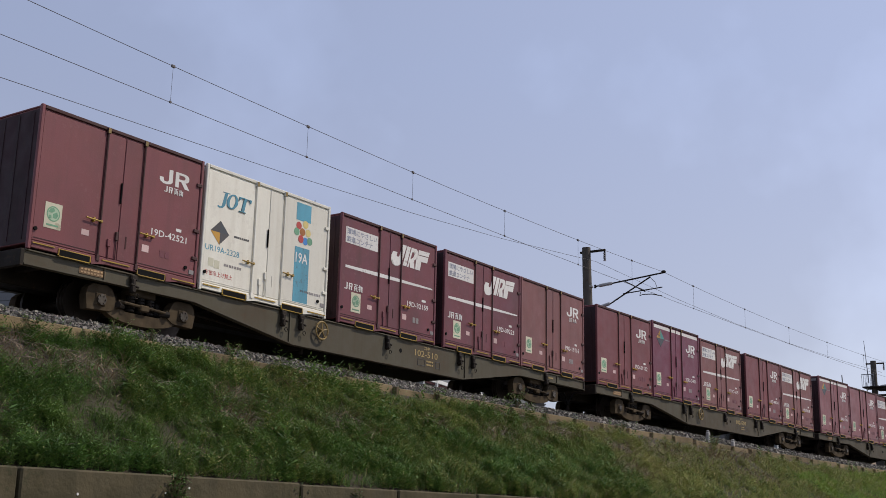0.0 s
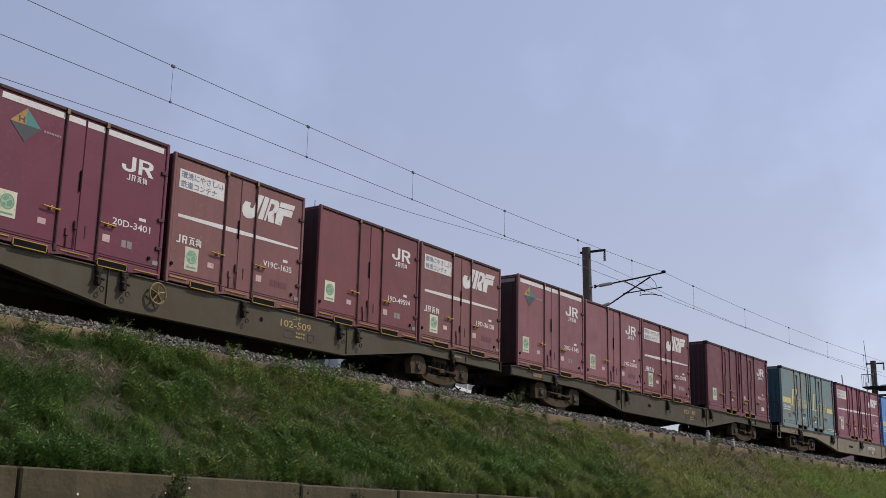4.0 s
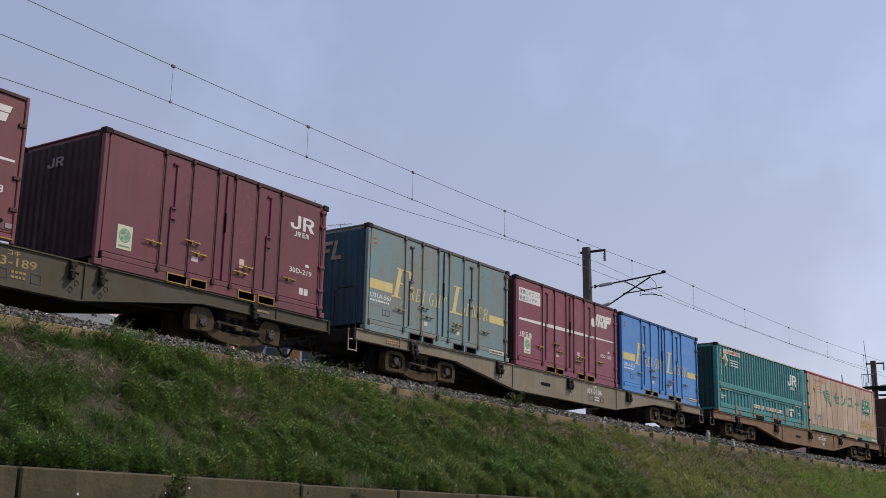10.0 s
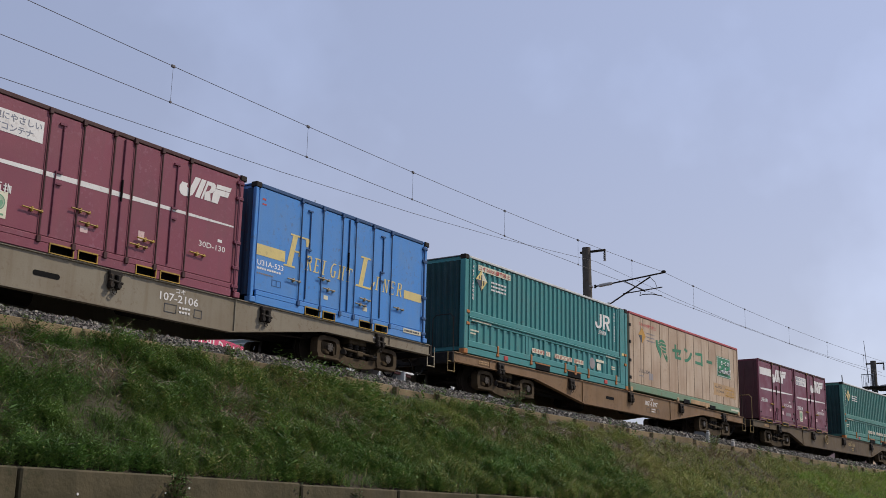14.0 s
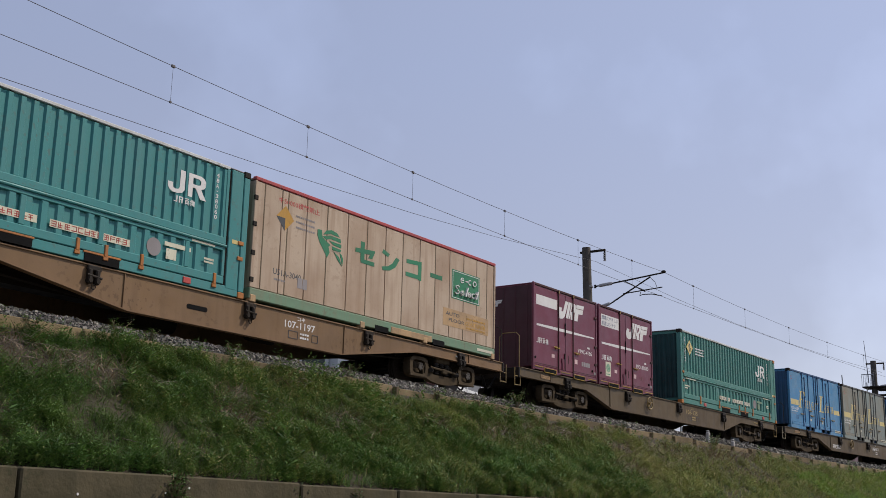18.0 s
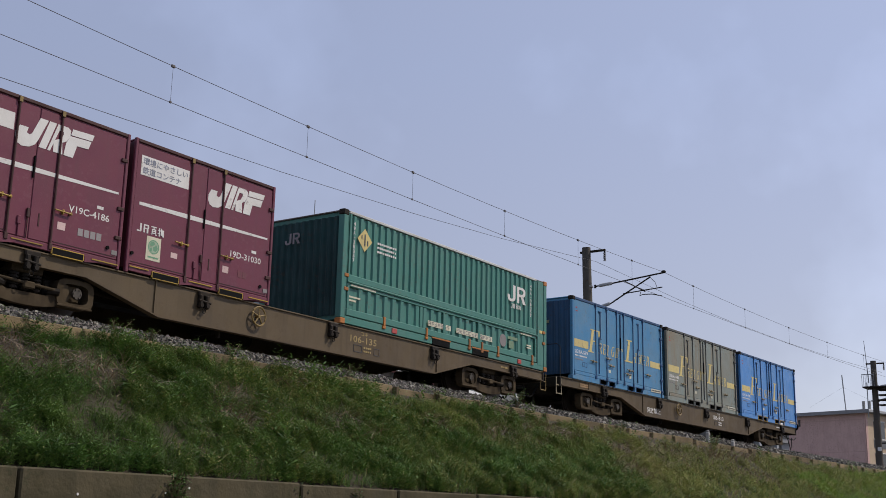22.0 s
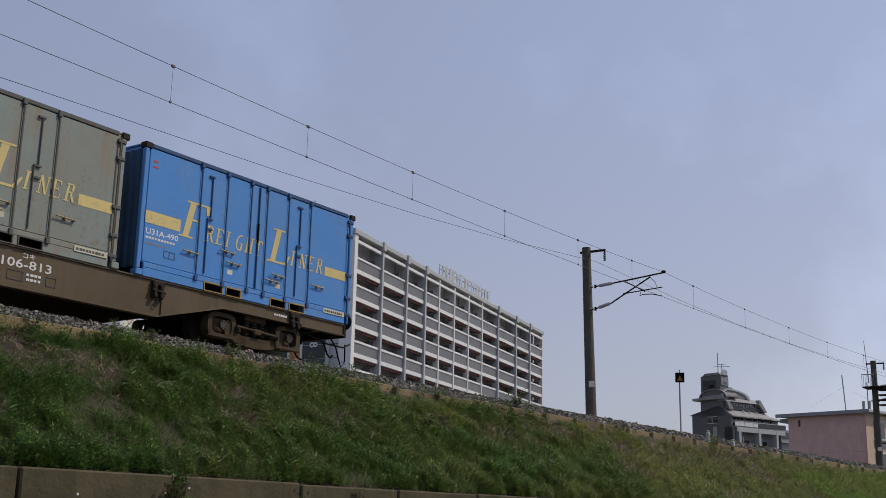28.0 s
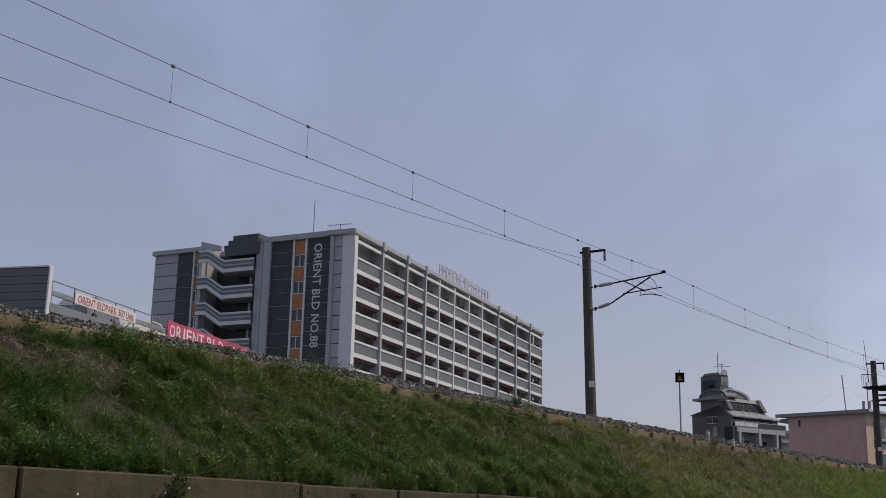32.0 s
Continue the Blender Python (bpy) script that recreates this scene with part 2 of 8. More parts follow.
BROWN_DARK = paint("dark_brown_wagon_paint", (0.108, 0.077, 0.041), 0.65, (0.048, 0.033, 0.018), 0.55, 0.7, big=0.7)
NAVY = paint("dark_blue_fittings", (0.026, 0.080, 0.195), 0.5, (0.03, 0.04, 0.06), 0.4, 0.3)
BOGIE = paint("brake_dust_steel", (0.078, 0.058, 0.035), 0.9, (0.018, 0.013, 0.008), 0.8, 0.6, grain=60, big=2.6, sheen=0.15)
CAP_STEEL = paint("worn_axle_cap_steel", (0.085, 0.072, 0.056), 0.45, (0.03, 0.022, 0.015), 0.6, 0.0, metal=0.4, big=8.0)
DARK_STEEL = paint("dark_steel", (0.018, 0.015, 0.012), 0.7, (0.045, 0.030, 0.018), 0.4, 0.3, metal=0.1, sheen=0.2)
WHEEL = paint("wheel_steel", (0.045, 0.036, 0.030), 0.5, (0.02, 0.015, 0.011), 0.5, 0.0, metal=0.6)
# real rubber, and solid pieces that paint the darkness of openings
BLACK = paint("black_rubber_and_voids", (0.006, 0.006, 0.006), 0.7, (0.010, 0.009, 0.008), 0.2, 0.0, sheen=0.08, wear=0.0)
YELLOW = paint("yellow_paint", (0.42, 0.265, 0.035), 0.5, (0.13, 0.085, 0.04), 0.6, 0.4)
STEP_YELLOW = paint("dull_yellow_brown_paint", (0.24, 0.165, 0.055), 0.55, (0.10, 0.07, 0.04), 0.5, 0.4)
PALE_STEP = paint("pale_worn_step_paint", (0.42, 0.36, 0.24), 0.55, (0.2, 0.15, 0.09), 0.5, 0.4)
ORANGE = paint("orange_paint", (0.42, 0.155, 0.032), 0.5, (0.15, 0.08, 0.05), 0.45, 0.3)
BRASS = paint("dull_brass_fittings", (0.34, 0.275, 0.165), 0.55, (0.12, 0.09, 0.06), 0.4, 0.3)
ROD = paint("worn_grey_rods", (0.085, 0.095, 0.095), 0.6, (0.10, 0.06, 0.03), 0.5, 0.5)
# end walls: side paints darkened to carry their shade, with some soot
SHADE_MAROON = paint("shaded_maroon_end_paint", (0.040, 0.018, 0.022), 0.7, (0.018, 0.013, 0.012), 0.6, 0.6)
SHADE_BRIGHT_MAROON = paint("shaded_bright_maroon_end_paint", (0.078, 0.026, 0.034), 0.65, (0.04, 0.02, 0.02), 0.5, 0.6)
SHADE_BLUE = paint("shaded_navy_end_paint", (0.025, 0.072, 0.150), 0.65, (0.020, 0.028, 0.040), 0.5, 0.6)
SHADE_CYAN = paint("shaded_teal_blue_end_paint", (0.024, 0.080, 0.112), 0.65, (0.020, 0.030, 0.034), 0.5, 0.7)
SHADE_TEAL = paint("shaded_teal_end_paint", (0.010, 0.050, 0.048), 0.65, (0.008, 0.020, 0.020), 0.5, 0.6)
# side paint and the shade-darkened paint of its end
ENDS = {"maroon_paint": SHADE_MAROON, "bright_maroon_paint": SHADE_BRIGHT_MAROON, "bleached_maroon_paint": SHADE_MAROON, "sun_browned_maroon_paint": SHADE_MAROON, "reddish_maroon_paint": SHADE_MAROON, "rich_maroon_paint": SHADE_MAROON, "faded_teal_blue_paint": SHADE_CYAN, "faded_grey_blue_paint": SHADE_CYAN, "teal_paint": SHADE_TEAL, "green_paint": SHADE_TEAL}
# galvanised top rails, colour paled for the sunlight on them
PALE_RAIL = paint("sunlit_pale_rail_paint", (0.55, 0.56, 0.54), 0.5, (0.3, 0.28, 0.24), 0.4, 0.3)
LINER_YELLOW = paint("pale_yellow_lettering", (0.62, 0.50, 0.19), 0.5, (0.35, 0.30, 0.2), 0.3, 0.4, vary=0.03)
WAGON_INK = paint("dull_yellow_numbers", (0.36, 0.265, 0.11), 0.6, (0.16, 0.11, 0.06), 0.5, 0.5)
LETTER = paint("white_lettering", (0.68, 0.67, 0.64), 0.5, (0.40, 0.33, 0.30), 0.25, 0.25, vary=0.03)
LETTER_DIM = paint("dim_grey_lettering", (0.26, 0.24, 0.24), 0.6, amount=0.3)
LETTER_DARK = paint("dark_lettering", (0.07, 0.07, 0.075), 0.6)
LETTER_TEAL = paint("teal_lettering", (0.09, 0.30, 0.40), 0.5)
LETTER_GREEN = paint("green_lettering", (0.025, 0.18, 0.085), 0.5, (0.10, 0.16, 0.09), 0.25, 0.3)
LETTER_RED = paint("red_lettering", (0.45, 0.06, 0.05), 0.5)
STICKER = paint("yellowed_white_sticker", (0.60, 0.58, 0.44), 0.5, (0.38, 0.33, 0.22), 0.4, 0.4)
ECO_GREEN = paint("green_sticker_print", (0.15, 0.33, 0.20), 0.5)
SLOGAN_INK = paint("grey_slogan_print", (0.22, 0.24, 0.31), 0.5)
NOTICE = paint("pinkish_notice_paper", (0.58, 0.42, 0.40), 0.5, (0.40, 0.27, 0.25), 0.4, 0.4)
ECO_PALE = paint("pale_green_sticker_print", (0.36, 0.47, 0.33), 0.5)
MARK_GOLD = paint("gold_mark", (0.50, 0.27, 0.04), 0.5)
MARK_DARK = paint("dark_mark", (0.06, 0.07, 0.08), 0.5)
MARK_GREEN = paint("green_mark", (0.05, 0.22, 0.20), 0.5)
SAND_MARK = paint("sand_coloured_mark", (0.46, 0.30, 0.15), 0.6, amount=0.4)
KERB = paint("stained_kerb_concrete", (0.19, 0.142, 0.078), 0.9, (0.065, 0.050, 0.025), 0.75, 0.6, grain=35, bump=0.5, vary=0.4)
WALL_STAIN = paint("brown_stained_concrete", (0.078, 0.064, 0.034), 0.9, (0.032, 0.029, 0.013), 0.9, 0.8, grain=22, bump=0.9, vary=0.06, big=2.2, scuff=(0.030, 0.034, 0.012))
POLE = paint("pole_concrete", (0.085, 0.075, 0.062), 0.85, (0.045, 0.04, 0.034), 0.5, 0.6, grain=50)
GALV = paint("galvanised_steel", (0.30, 0.31, 0.32), 0.5, (0.16, 0.15, 0.14), 0.4, 0.3, metal=0.6)
WIRE = paint("copper_wire", (0.10, 0.09, 0.085), 0.5, amount=0.1, streak=0.0, metal=0.5)
PORCELAIN = paint("porcelain", (0.42, 0.42, 0.42), 0.35, amount=0.15, streak=0.2)
STONE = paint("ballast_stone", (0.105, 0.094, 0.076), 0.9, (0.055, 0.046, 0.034), 0.5, 0.0, grain=60, bump=0.5)
LIGHT_STONE = paint("pale_post_concrete", (0.36, 0.35, 0.33), 0.8, (0.2, 0.19, 0.17), 0.4, 0.4)
SLEEPER = paint("sleeper_concrete", (0.30, 0.28, 0.26), 0.85)
RAIL_STEEL = paint("rusty_rail_steel", (0.14, 0.07, 0.04), 0.6, metal=0.4)
SOIL = paint("soil_and_thatch", (0.048, 0.037, 0.024), 0.95, (0.030, 0.028, 0.013), 0.9, 0.0, grain=14, bump=0.8, big=0.9)
GROUND_MAT = paint("town_ground", (0.09, 0.09, 0.078), 0.9, (0.06, 0.075, 0.04), 0.6, 0.0, grain=1.5, big=0.03)
GRASS = leafy("grass", (0.042, 0.080, 0.018), (0.130, 0.212, 0.046), (0.24, 0.20, 0.11), 0.12)
MEADOW = leafy("pale_meadow_grass", (0.124, 0.136, 0.038), (0.300, 0.315, 0.090), (0.40, 0.30, 0.18), 0.36)
WEED = leafy("weed_leaves", (0.036, 0.078, 0.018), (0.128, 0.222, 0.048), (0.21, 0.20, 0.08), 0.09)

LIGHT_WEED = leafy("pale_weed_leaves", (0.100, 0.126, 0.034), (0.285, 0.328, 0.086), (0.38, 0.29, 0.16), 0.26)
DRY = leafy("dry_stalks", (0.080, 0.055, 0.030), (0.235, 0.172, 0.098), (0.33, 0.26, 0.17), 0.2, 0.1)
TWIG = leafy("dead_twigs", (0.045, 0.033, 0.023), (0.120, 0.094, 0.070), (0.20, 0.16, 0.125), 0.12, 0.0)
LUSH = leafy("bright_spring_grass", (0.120, 0.210, 0.030), (0.235, 0.360, 0.060), (0.30, 0.33, 0.10), 0.1)

# ---- ground, embankment, track bed ----
def ribbon(name, profile, xs, material, label, wob=None, kind="structure", category=""):
    """A sheet along the track; profile: offset from the track's middle and height."""
    vs, fs = [], []
    for x in xs:
        y0, _ = mid(x)
        for j, (o, z) in enumerate(profile):
            dz = wob(x, o) if wob else 0.0
            vs.append((x, y0 + o, z + dz))
    n = len(profile)
    for i in range(len(xs) - 1):
        fs += [(i * n + j, (i + 1) * n + j, (i + 1) * n + j + 1, i * n + j + 1) for j in range(n - 1)]
    ob = part(name, Kit().add(vs, fs), material, label=label, kind=kind)
    return tagged(ob, category=category)


me = bpy.data.meshes.new("ground")
me.from_pydata([(-2500, -2500, GROUND), (3000, -2500, GROUND), (3000, 3000, GROUND), (-2500, 3000, GROUND)], [], [(0, 1, 2, 3)])
tagged(part("ground", me, GROUND_MAT), "flat ground of the town reaching to the horizon", "ground", kind="structure")

XS = [-45 + 0.5 * i for i in range(310)] + [110 + 10 * i for i in range(30)]
TOE, TOP = (-6.36, 1.96), (-3.52, 3.92)
slope = [(TOE[0] + (TOP[0] - TOE[0]) * i / 14, TOE[1] + (TOP[1] - TOE[1]) * i / 14) for i in range(15)]


def slope_wob(x, o):
    if o < -6.3:
        return -0.03
    v = noise.noise(Vector((x * 0.45, o * 0.6, 0))) * 0.13 + noise.noise(Vector((x * 1.6, o * 1.6, 7))) * 0.05
    return v * max(0.0, min(1.0, (-3.6 - o) / 0.4, (o + 6.3) / 0.4))


ribbon("embankment", slope + [(-3.40, 3.93)], XS, SOIL, "steep earth embankment overgrown with weeds and grass", slope_wob, category="embankment")
ribbon("far_embankment", [(3.4, 3.85), (3.6, 3.8), (9.4, -0.02)], XS, SOIL, "far earth slope of the railway embankment", category="embankment")
ribbon("ballast_bed", [(-3.40, 3.80), (-3.36, 4.00), (-2.40, 4.40), (-1.3, 4.46), (1.3, 4.46), (2.4, 4.40), (3.4, 3.85)], XS, STONE,
       "grey crushed-stone ballast bed under the track", category="ballast")

# the low wall at the slope's foot, in cast lengths with open joints
wall_root = root("retaining_wall", "low stained concrete retaining wall at the foot of the slope", "wall", kind="structure")
x = -29.95
rw = random.Random(4)
while x < 90:
    x2 = x + 2.2
    y0 = mid(x + 1.1)[0]
    part("wall_length", Kit().box(x + (0.10 if abs(x - 9.65) < 0.1 else 0.02), x2 - (0.09 if abs(x2 - 9.65) < 0.1 else 0.02), y0 - 6.62, y0 - 6.33, -0.1, 1.95 + rw.uniform(-0.015, 0.015), 0.02), WALL_STAIN, wall_root)
    x = x2
for x, z in ((9.05, 1.62), (9.45, 1.75), (9.62, 1.5), (9.82, 1.82), (8.2, 1.7), (12.4, 1.66), (13.6, 1.78)):
    part("lime_spot", Kit().cyl((x, YC - 6.626, z), (x, YC - 6.618, z), 0.011 + 0.006 * (z * 7 % 1), 7), LETTER, wall_root)

# concrete kerb boards between slope and ballast, held by short posts
kerb_root = root("ballast_kerb", "row of stained concrete kerb boards holding the ballast", "kerb", kind="structure")
x, i = -12.0, 0
rk = random.Random(8)
while x < 62:
    y0, h = mid(x + 0.75)
    m = pose(x + 0.75, y0 - 3.44, 3.93 + rk.uniform(-0.03, 0.02), rk.uniform(-5, 3), rk.uniform(-0.7, 0.7), math.degrees(h) + rk.uniform(-0.6, 0.6))
    part("kerb_board", Kit().box(-0.735, 0.735, -0.05, 0.05, -0.15, 0.15, 0.012), KERB, kerb_root, at=m)
    y0, h = mid(x)
    part("kerb_post", Kit().box(-0.05, 0.05, -0.06, 0.04, -0.3, 0.13, 0.012), KERB, kerb_root, at=pose(x, y0 - 3.54, 3.93, rk.uniform(-4, 4), 0, math.degrees(h)))
    x += 1.5

# rails and sleepers
for o, nm in ((-0.565, "near"), (0.565, "far")):
    prof = [(-0.032, 0), (-0.032, -0.035), (-0.009, -0.045), (-0.009, -0.125), (-0.062, -0.142), (-0.062, -0.153)]
    prof = [(o + a, RAIL + b) for a, b in prof] + [(o - a, RAIL + b) for a, b in prof[::-1]]
    ribbon("rail", prof + [prof[0]], XS[::4], RAIL_STEEL, "worn steel rail on concrete sleepers", kind="structure", category="rail")
sleeper_me = Kit().box(-0.12, 0.12, -1.0, 1.0, -0.17, 0.0, 0.02).mesh("sleeper")
sleepers = root("sleepers", "row of concrete sleepers sunk in ballast", "sleepers", kind="structure")
x = -14.0
while x < 60:
    y0, h = mid(x)
    part("sleeper", sleeper_me, SLEEPER, sleepers, at=pose(x, y0, RAIL - 0.155, 0, 0, math.degrees(h)))
    x += 0.61


def scatter_mesh(name, pts, faces_one, material, label, category, kind="stuff"):
    """pts: (count, verts, 3); the same faces for each."""
    k, n, _ = pts.shape
    f = np.asarray(faces_one)
    faces = (f[None] + (np.arange(k) * n)[:, None, None]).reshape(-1, f.shape[1])
    me = bpy.data.meshes.new(name)
    me.from_pydata(pts.reshape(-1, 3), [], faces)
    me.materials.append(material)
    return tagged(new(name, me), label, category, kind=kind)


def mid_np(x):
    d = np.maximum(0, x - CURVE_X)
    return YC - CURVE * d * d


rng = np.random.default_rng(11)

# ballast stones on the shoulder
cube = np.array([(x, y, z) for x in (-1, 1) for y in (-1, 1) for z in (-1, 1)], float)
cube_f = [(0, 1, 3, 2), (4, 6, 7, 5), (0, 4, 5, 1), (2, 3, 7, 6), (0, 2, 6, 4), (1, 5, 7, 3)]


def stones(count, x0, x1, o0, o1, size, power=1.0):
    x = x0 + (x1 - x0) * rng.random(count) ** power
    o = rng.uniform(o0, o1, count)
    z = np.interp(o, [-3.36, -2.40, -1.3], [4.00, 4.40, 4.46])
    r = size * rng.uniform(0.55, 1.25, (count, 1, 1))
    p = cube[None] * rng.uniform(0.45, 1.0, (count, 8, 3)) * rng.uniform(0.7, 1.2, (count, 1, 3)) * r
    a = rng.uniform(0, 6.28, (count, 3))
    for ax in range(3):
        c, s = np.cos(a[:, ax])[:, None], np.sin(a[:, ax])[:, None]
        i, j = [(1, 2), (0, 2), (0, 1)][ax]
        pi, pj = p[..., i].copy(), p[..., j].copy()
        p[..., i], p[..., j] = c * pi - s * pj, s * pi + c * pj
    p += np.stack([x, mid_np(x) + o, z + rng.uniform(-0.01, 0.03, count)], 1)[:, None]
    return p


def stone_material():
    m = bpy.data.materials.new("crushed_stone")
    m.use_nodes = True
    n, l = m.node_tree.nodes, m.node_tree.links
    g, r = n.new("ShaderNodeNewGeometry"), n.new("ShaderNodeValToRGB")
    e = r.color_ramp.elements
    e[0].color, e[1].color = (0.026, 0.024, 0.020, 1), (0.37, 0.345, 0.295, 1)
    x = e.new(0.6)
    x.color = (0.122, 0.112, 0.094, 1)
    t = n.new("ShaderNodeTexNoise")
    t.inputs["Scale"].default_value = 60
    mx = n.new("ShaderNodeMix")
    mx.data_type, mx.blend_type = "RGBA", "MULTIPLY"
    mx.inputs["Factor"].default_value = 0.5
    l.new(g.outputs["Random Per Island"], r.inputs[0])
    l.new(r.outputs[0], mx.inputs["A"])
    l.new(t.outputs["Color"], mx.inputs["B"])
    l.new(mx.outputs["Result"], n["Principled BSDF"].inputs["Base Color"])
    n["Principled BSDF"].inputs["Roughness"].default_value = 0.9
    return m


CRUSHED = stone_material()
pts = np.concatenate([stones(22000, 7, 30, -3.38, -1.9, 0.027), stones(9000, 28, 66, -3.38, -2.0, 0.045), stones(2500, -10, 7, -3.38, -2.0, 0.05)])
scatter_mesh("ballast_stones", pts, cube_f, CRUSHED, "loose grey crushed stones on the ballast shoulder", "ballast")

# ---- overhead line ----
def on_track(x, o, z):
    return Vector((x, mid(x)[0] + o, z))


def wire(name, pts, r, label):
    return tagged(part(name, Kit().tube(pts, r, 5), WIRE), label, "overhead wire")


def messenger_z(x):
    if x < 38.6:
        return 10.475 + 0.0008 * (x - 22.5) ** 2
    return 10.47 + 0.00078 * (x - 55.1) ** 2


def contact_o(x):
    return 0.25 - 0.30 * (x - 5) / 33.5 if x < 38.5 else -0.05 + 0.1 * (x - 38.5) / 33


def wxs(a, b, n):
    return [a + (b - a) * i / n for i in range(n + 1)]


SPANS = wxs(-11.9, 38.6, 26) + wxs(38.6, 71.7, 18)[1:] + wxs(71.7, 88, 8)[1:]
tagged(wire("messenger_wire", [on_track(x, contact_o(x), messenger_z(x)) for x in SPANS], 0.0068, "thin sagging messenger wire above the track"), group="overhead line")
tagged(wire("contact_wire", [on_track(x, contact_o(x), 9.73) for x in SPANS], 0.0068, "straight contact wire above the track"), group="overhead line")
feeder = [(-12, 9.05), (-2, 9.42), (6, 9.69), (12.5, 9.90), (20.8, 10.16), (26.7, 10.43), (31.5, 10.72), (35.7, 11.05), (38.05, 11.23), (41.1, 11.13), (45.2, 10.97), (51, 10.83), (58, 10.77), (65.3, 10.79), (71.7, 10.85)]
tagged(wire("feeder_wire", [on_track(x, 2.4, z) for x, z in feeder], 0.0068, "feeder wire hung from the pole tops"), group="overhead line")
for x in (-6, -2, 2.5, 6.6, 10.7, 14.8, 19.0, 23.2, 27.8, 32.3, 36.2, 41.4, 46.5, 51.5, 56.4, 61.6, 66.5):
    x *= 1 + contact_o(x) / YC
    a = on_track(x, contact_o(x), messenger_z(x))
    b = on_track(x, contact_o(x), 9.73)
    k = Kit().cyl(a, b, 0.004, 5)
    k.box(a.x - 0.05, a.x + 0.05, a.y - 0.02, a.y + 0.02, a.z - 0.035, a.z + 0.03, 0.01)
    k.box(b.x - 0.03, b.x + 0.03, b.y - 0.015, b.y + 0.015, b.z - 0.02, b.z + 0.03, 0.008)
    tagged(part("dropper", k, WIRE), "thin dropper between messenger and contact wire", "dropper", "droppers")


def catenary_pole(x, lean):
    y0 = mid(x)[0]
    p = root("catenary_pole", "weathered round concrete pole carrying the overhead line", "pole", "catenary poles", pose(x, y0, 0))
    o = 2.86
    part("shaft", Kit().cyl((0, o, 3.9), (-0.05, o + lean, 11.92), 0.215, 20, 0.165), POLE, p)
    part("pole_band", Kit().cyl((0, o + 0.11, 10.36), (0, o + 0.11, 10.41), 0.185, 20), GALV, p)
    part("pole_band", Kit().cyl((0, o + 0.09, 9.48), (0, o + 0.09, 9.53), 0.19, 20), GALV, p)
    part("number_plate_holder", Kit().box(-0.225, -0.19, o - 0.20, o + 0.02, 6.5, 6.72, 0.01), LETTER, p, "small white plate strapped to the pole")
    k = Kit().box(-0.05, 0.05, o - 0.62, o + 0.45, 11.72, 11.80, 0.01)
    k.box(-0.03, 0.03, o - 0.62, o - 0.56, 11.35, 11.75, 0.01)
    part("top_bracket", k, DARK_STEEL, p)
    k = Kit()
    for i in range(4):
        k.cyl((0, o - 0.59, 11.64 - 0.09 * i), (0, o - 0.59, 11.60 - 0.09 * i), 0.055, 10)
    part("suspension_insulator", k, PORCELAIN, p)
    # hinged cantilever
    part("top_tube", Kit().cyl((0, 2.0, 10.42), (0, -0.2, 10.63), 0.03, 8), DARK_STEEL, p)
    part("brace_tube", Kit().cyl((0, 2.1, 9.62), (0, 0.40, 10.52), 0.03, 8), DARK_STEEL, p)
    for a, b in (((0, o - 0.16, 10.37), (0, 1.95, 10.43)), ((0, o - 0.16, 9.50), (0, 2.05, 9.66))):
        a, b = Vector(a), Vector(b)
        rod = part("post_insulator", Kit().cyl(a.lerp(b, 0.22), a.lerp(b, 0.30), 0.04, 10, 0.065).cyl(a.lerp(b, 0.30), a.lerp(b, 0.92), 0.065, 12).cyl(a.lerp(b, 0.92), b, 0.065, 10, 0.035), PORCELAIN, p, "pale grey porcelain rod insulator")
        part("insulator_pin", Kit().cyl(a, a.lerp(b, 0.23), 0.026, 8).box(a.x - 0.03, a.x + 0.03, a.y - 0.06, a.y + 0.02, a.z - 0.07, a.z + 0.07, 0.01), DARK_STEEL, rod)
    part("registration_tube", Kit().cyl((0, 1.52, 9.98), (0, -0.06, 10.08), 0.022, 8), DARK_STEEL, p)
    part("diagonal_strut", Kit().cyl((0, 1.48, 10.47), (0, 0.62, 9.98), 0.022, 8), DARK_STEEL, p)
    part("hanger_wire", Kit().tube([(0, 0.42, 10.50), (0, 0.22, 10.30), (0, 0.14, 10.07)], 0.01, 5), DARK_STEEL, p)
    part("steady_arm", Kit().tube([(0, 0.80, 9.98), (0, 0.84, 9.84), (0, 0.72, 9.88), (0, 0.35, 9.86), (0, -0.05, 9.75)], 0.018, 6), DARK_STEEL, p)
    part("wire_clamp", Kit().box(-0.06, 0.06, -0.2, -0.06, 10.62, 10.70, 0.015), DARK_STEEL, p)
    return p


catenary_pole(38.5, 0.17)
far_pole = catenary_pole(71.7, 0.0)
far_pole.matrix_basis = Matrix.Translation((0, 0, -0.35)) @ far_pole.matrix_basis
k = Kit().box(-0.6, 0.6, 1.75, 3.45, 10.25, 10.33, 0.01)
part("platform", k, DARK_STEEL, far_pole, "steel platform with railing")
k = Kit()
for i in range(8):
    k.cyl((-0.6, 2.75 + 0.1 * i, 10.33), (-0.6, 2.75 + 0.1 * i, 11.05), 0.012, 5)
k.box(-0.62, -0.58, 2.75, 3.47, 11.02, 11.07)
part("platform_railing", k, GALV, far_pole)
k = Kit()
for i in range(4):
    k.box(-0.3, 0.3, 2.0, 2.65, 9.2 + 0.3 * i, 9.26 + 0.3 * i)
part("cross_arm", k, DARK_STEEL, far_pole)
part("ladder", Kit().cyl((-0.3, 3.25, 8.5), (-0.3, 3.25, 10.6), 0.03, 6), GALV, far_pole)
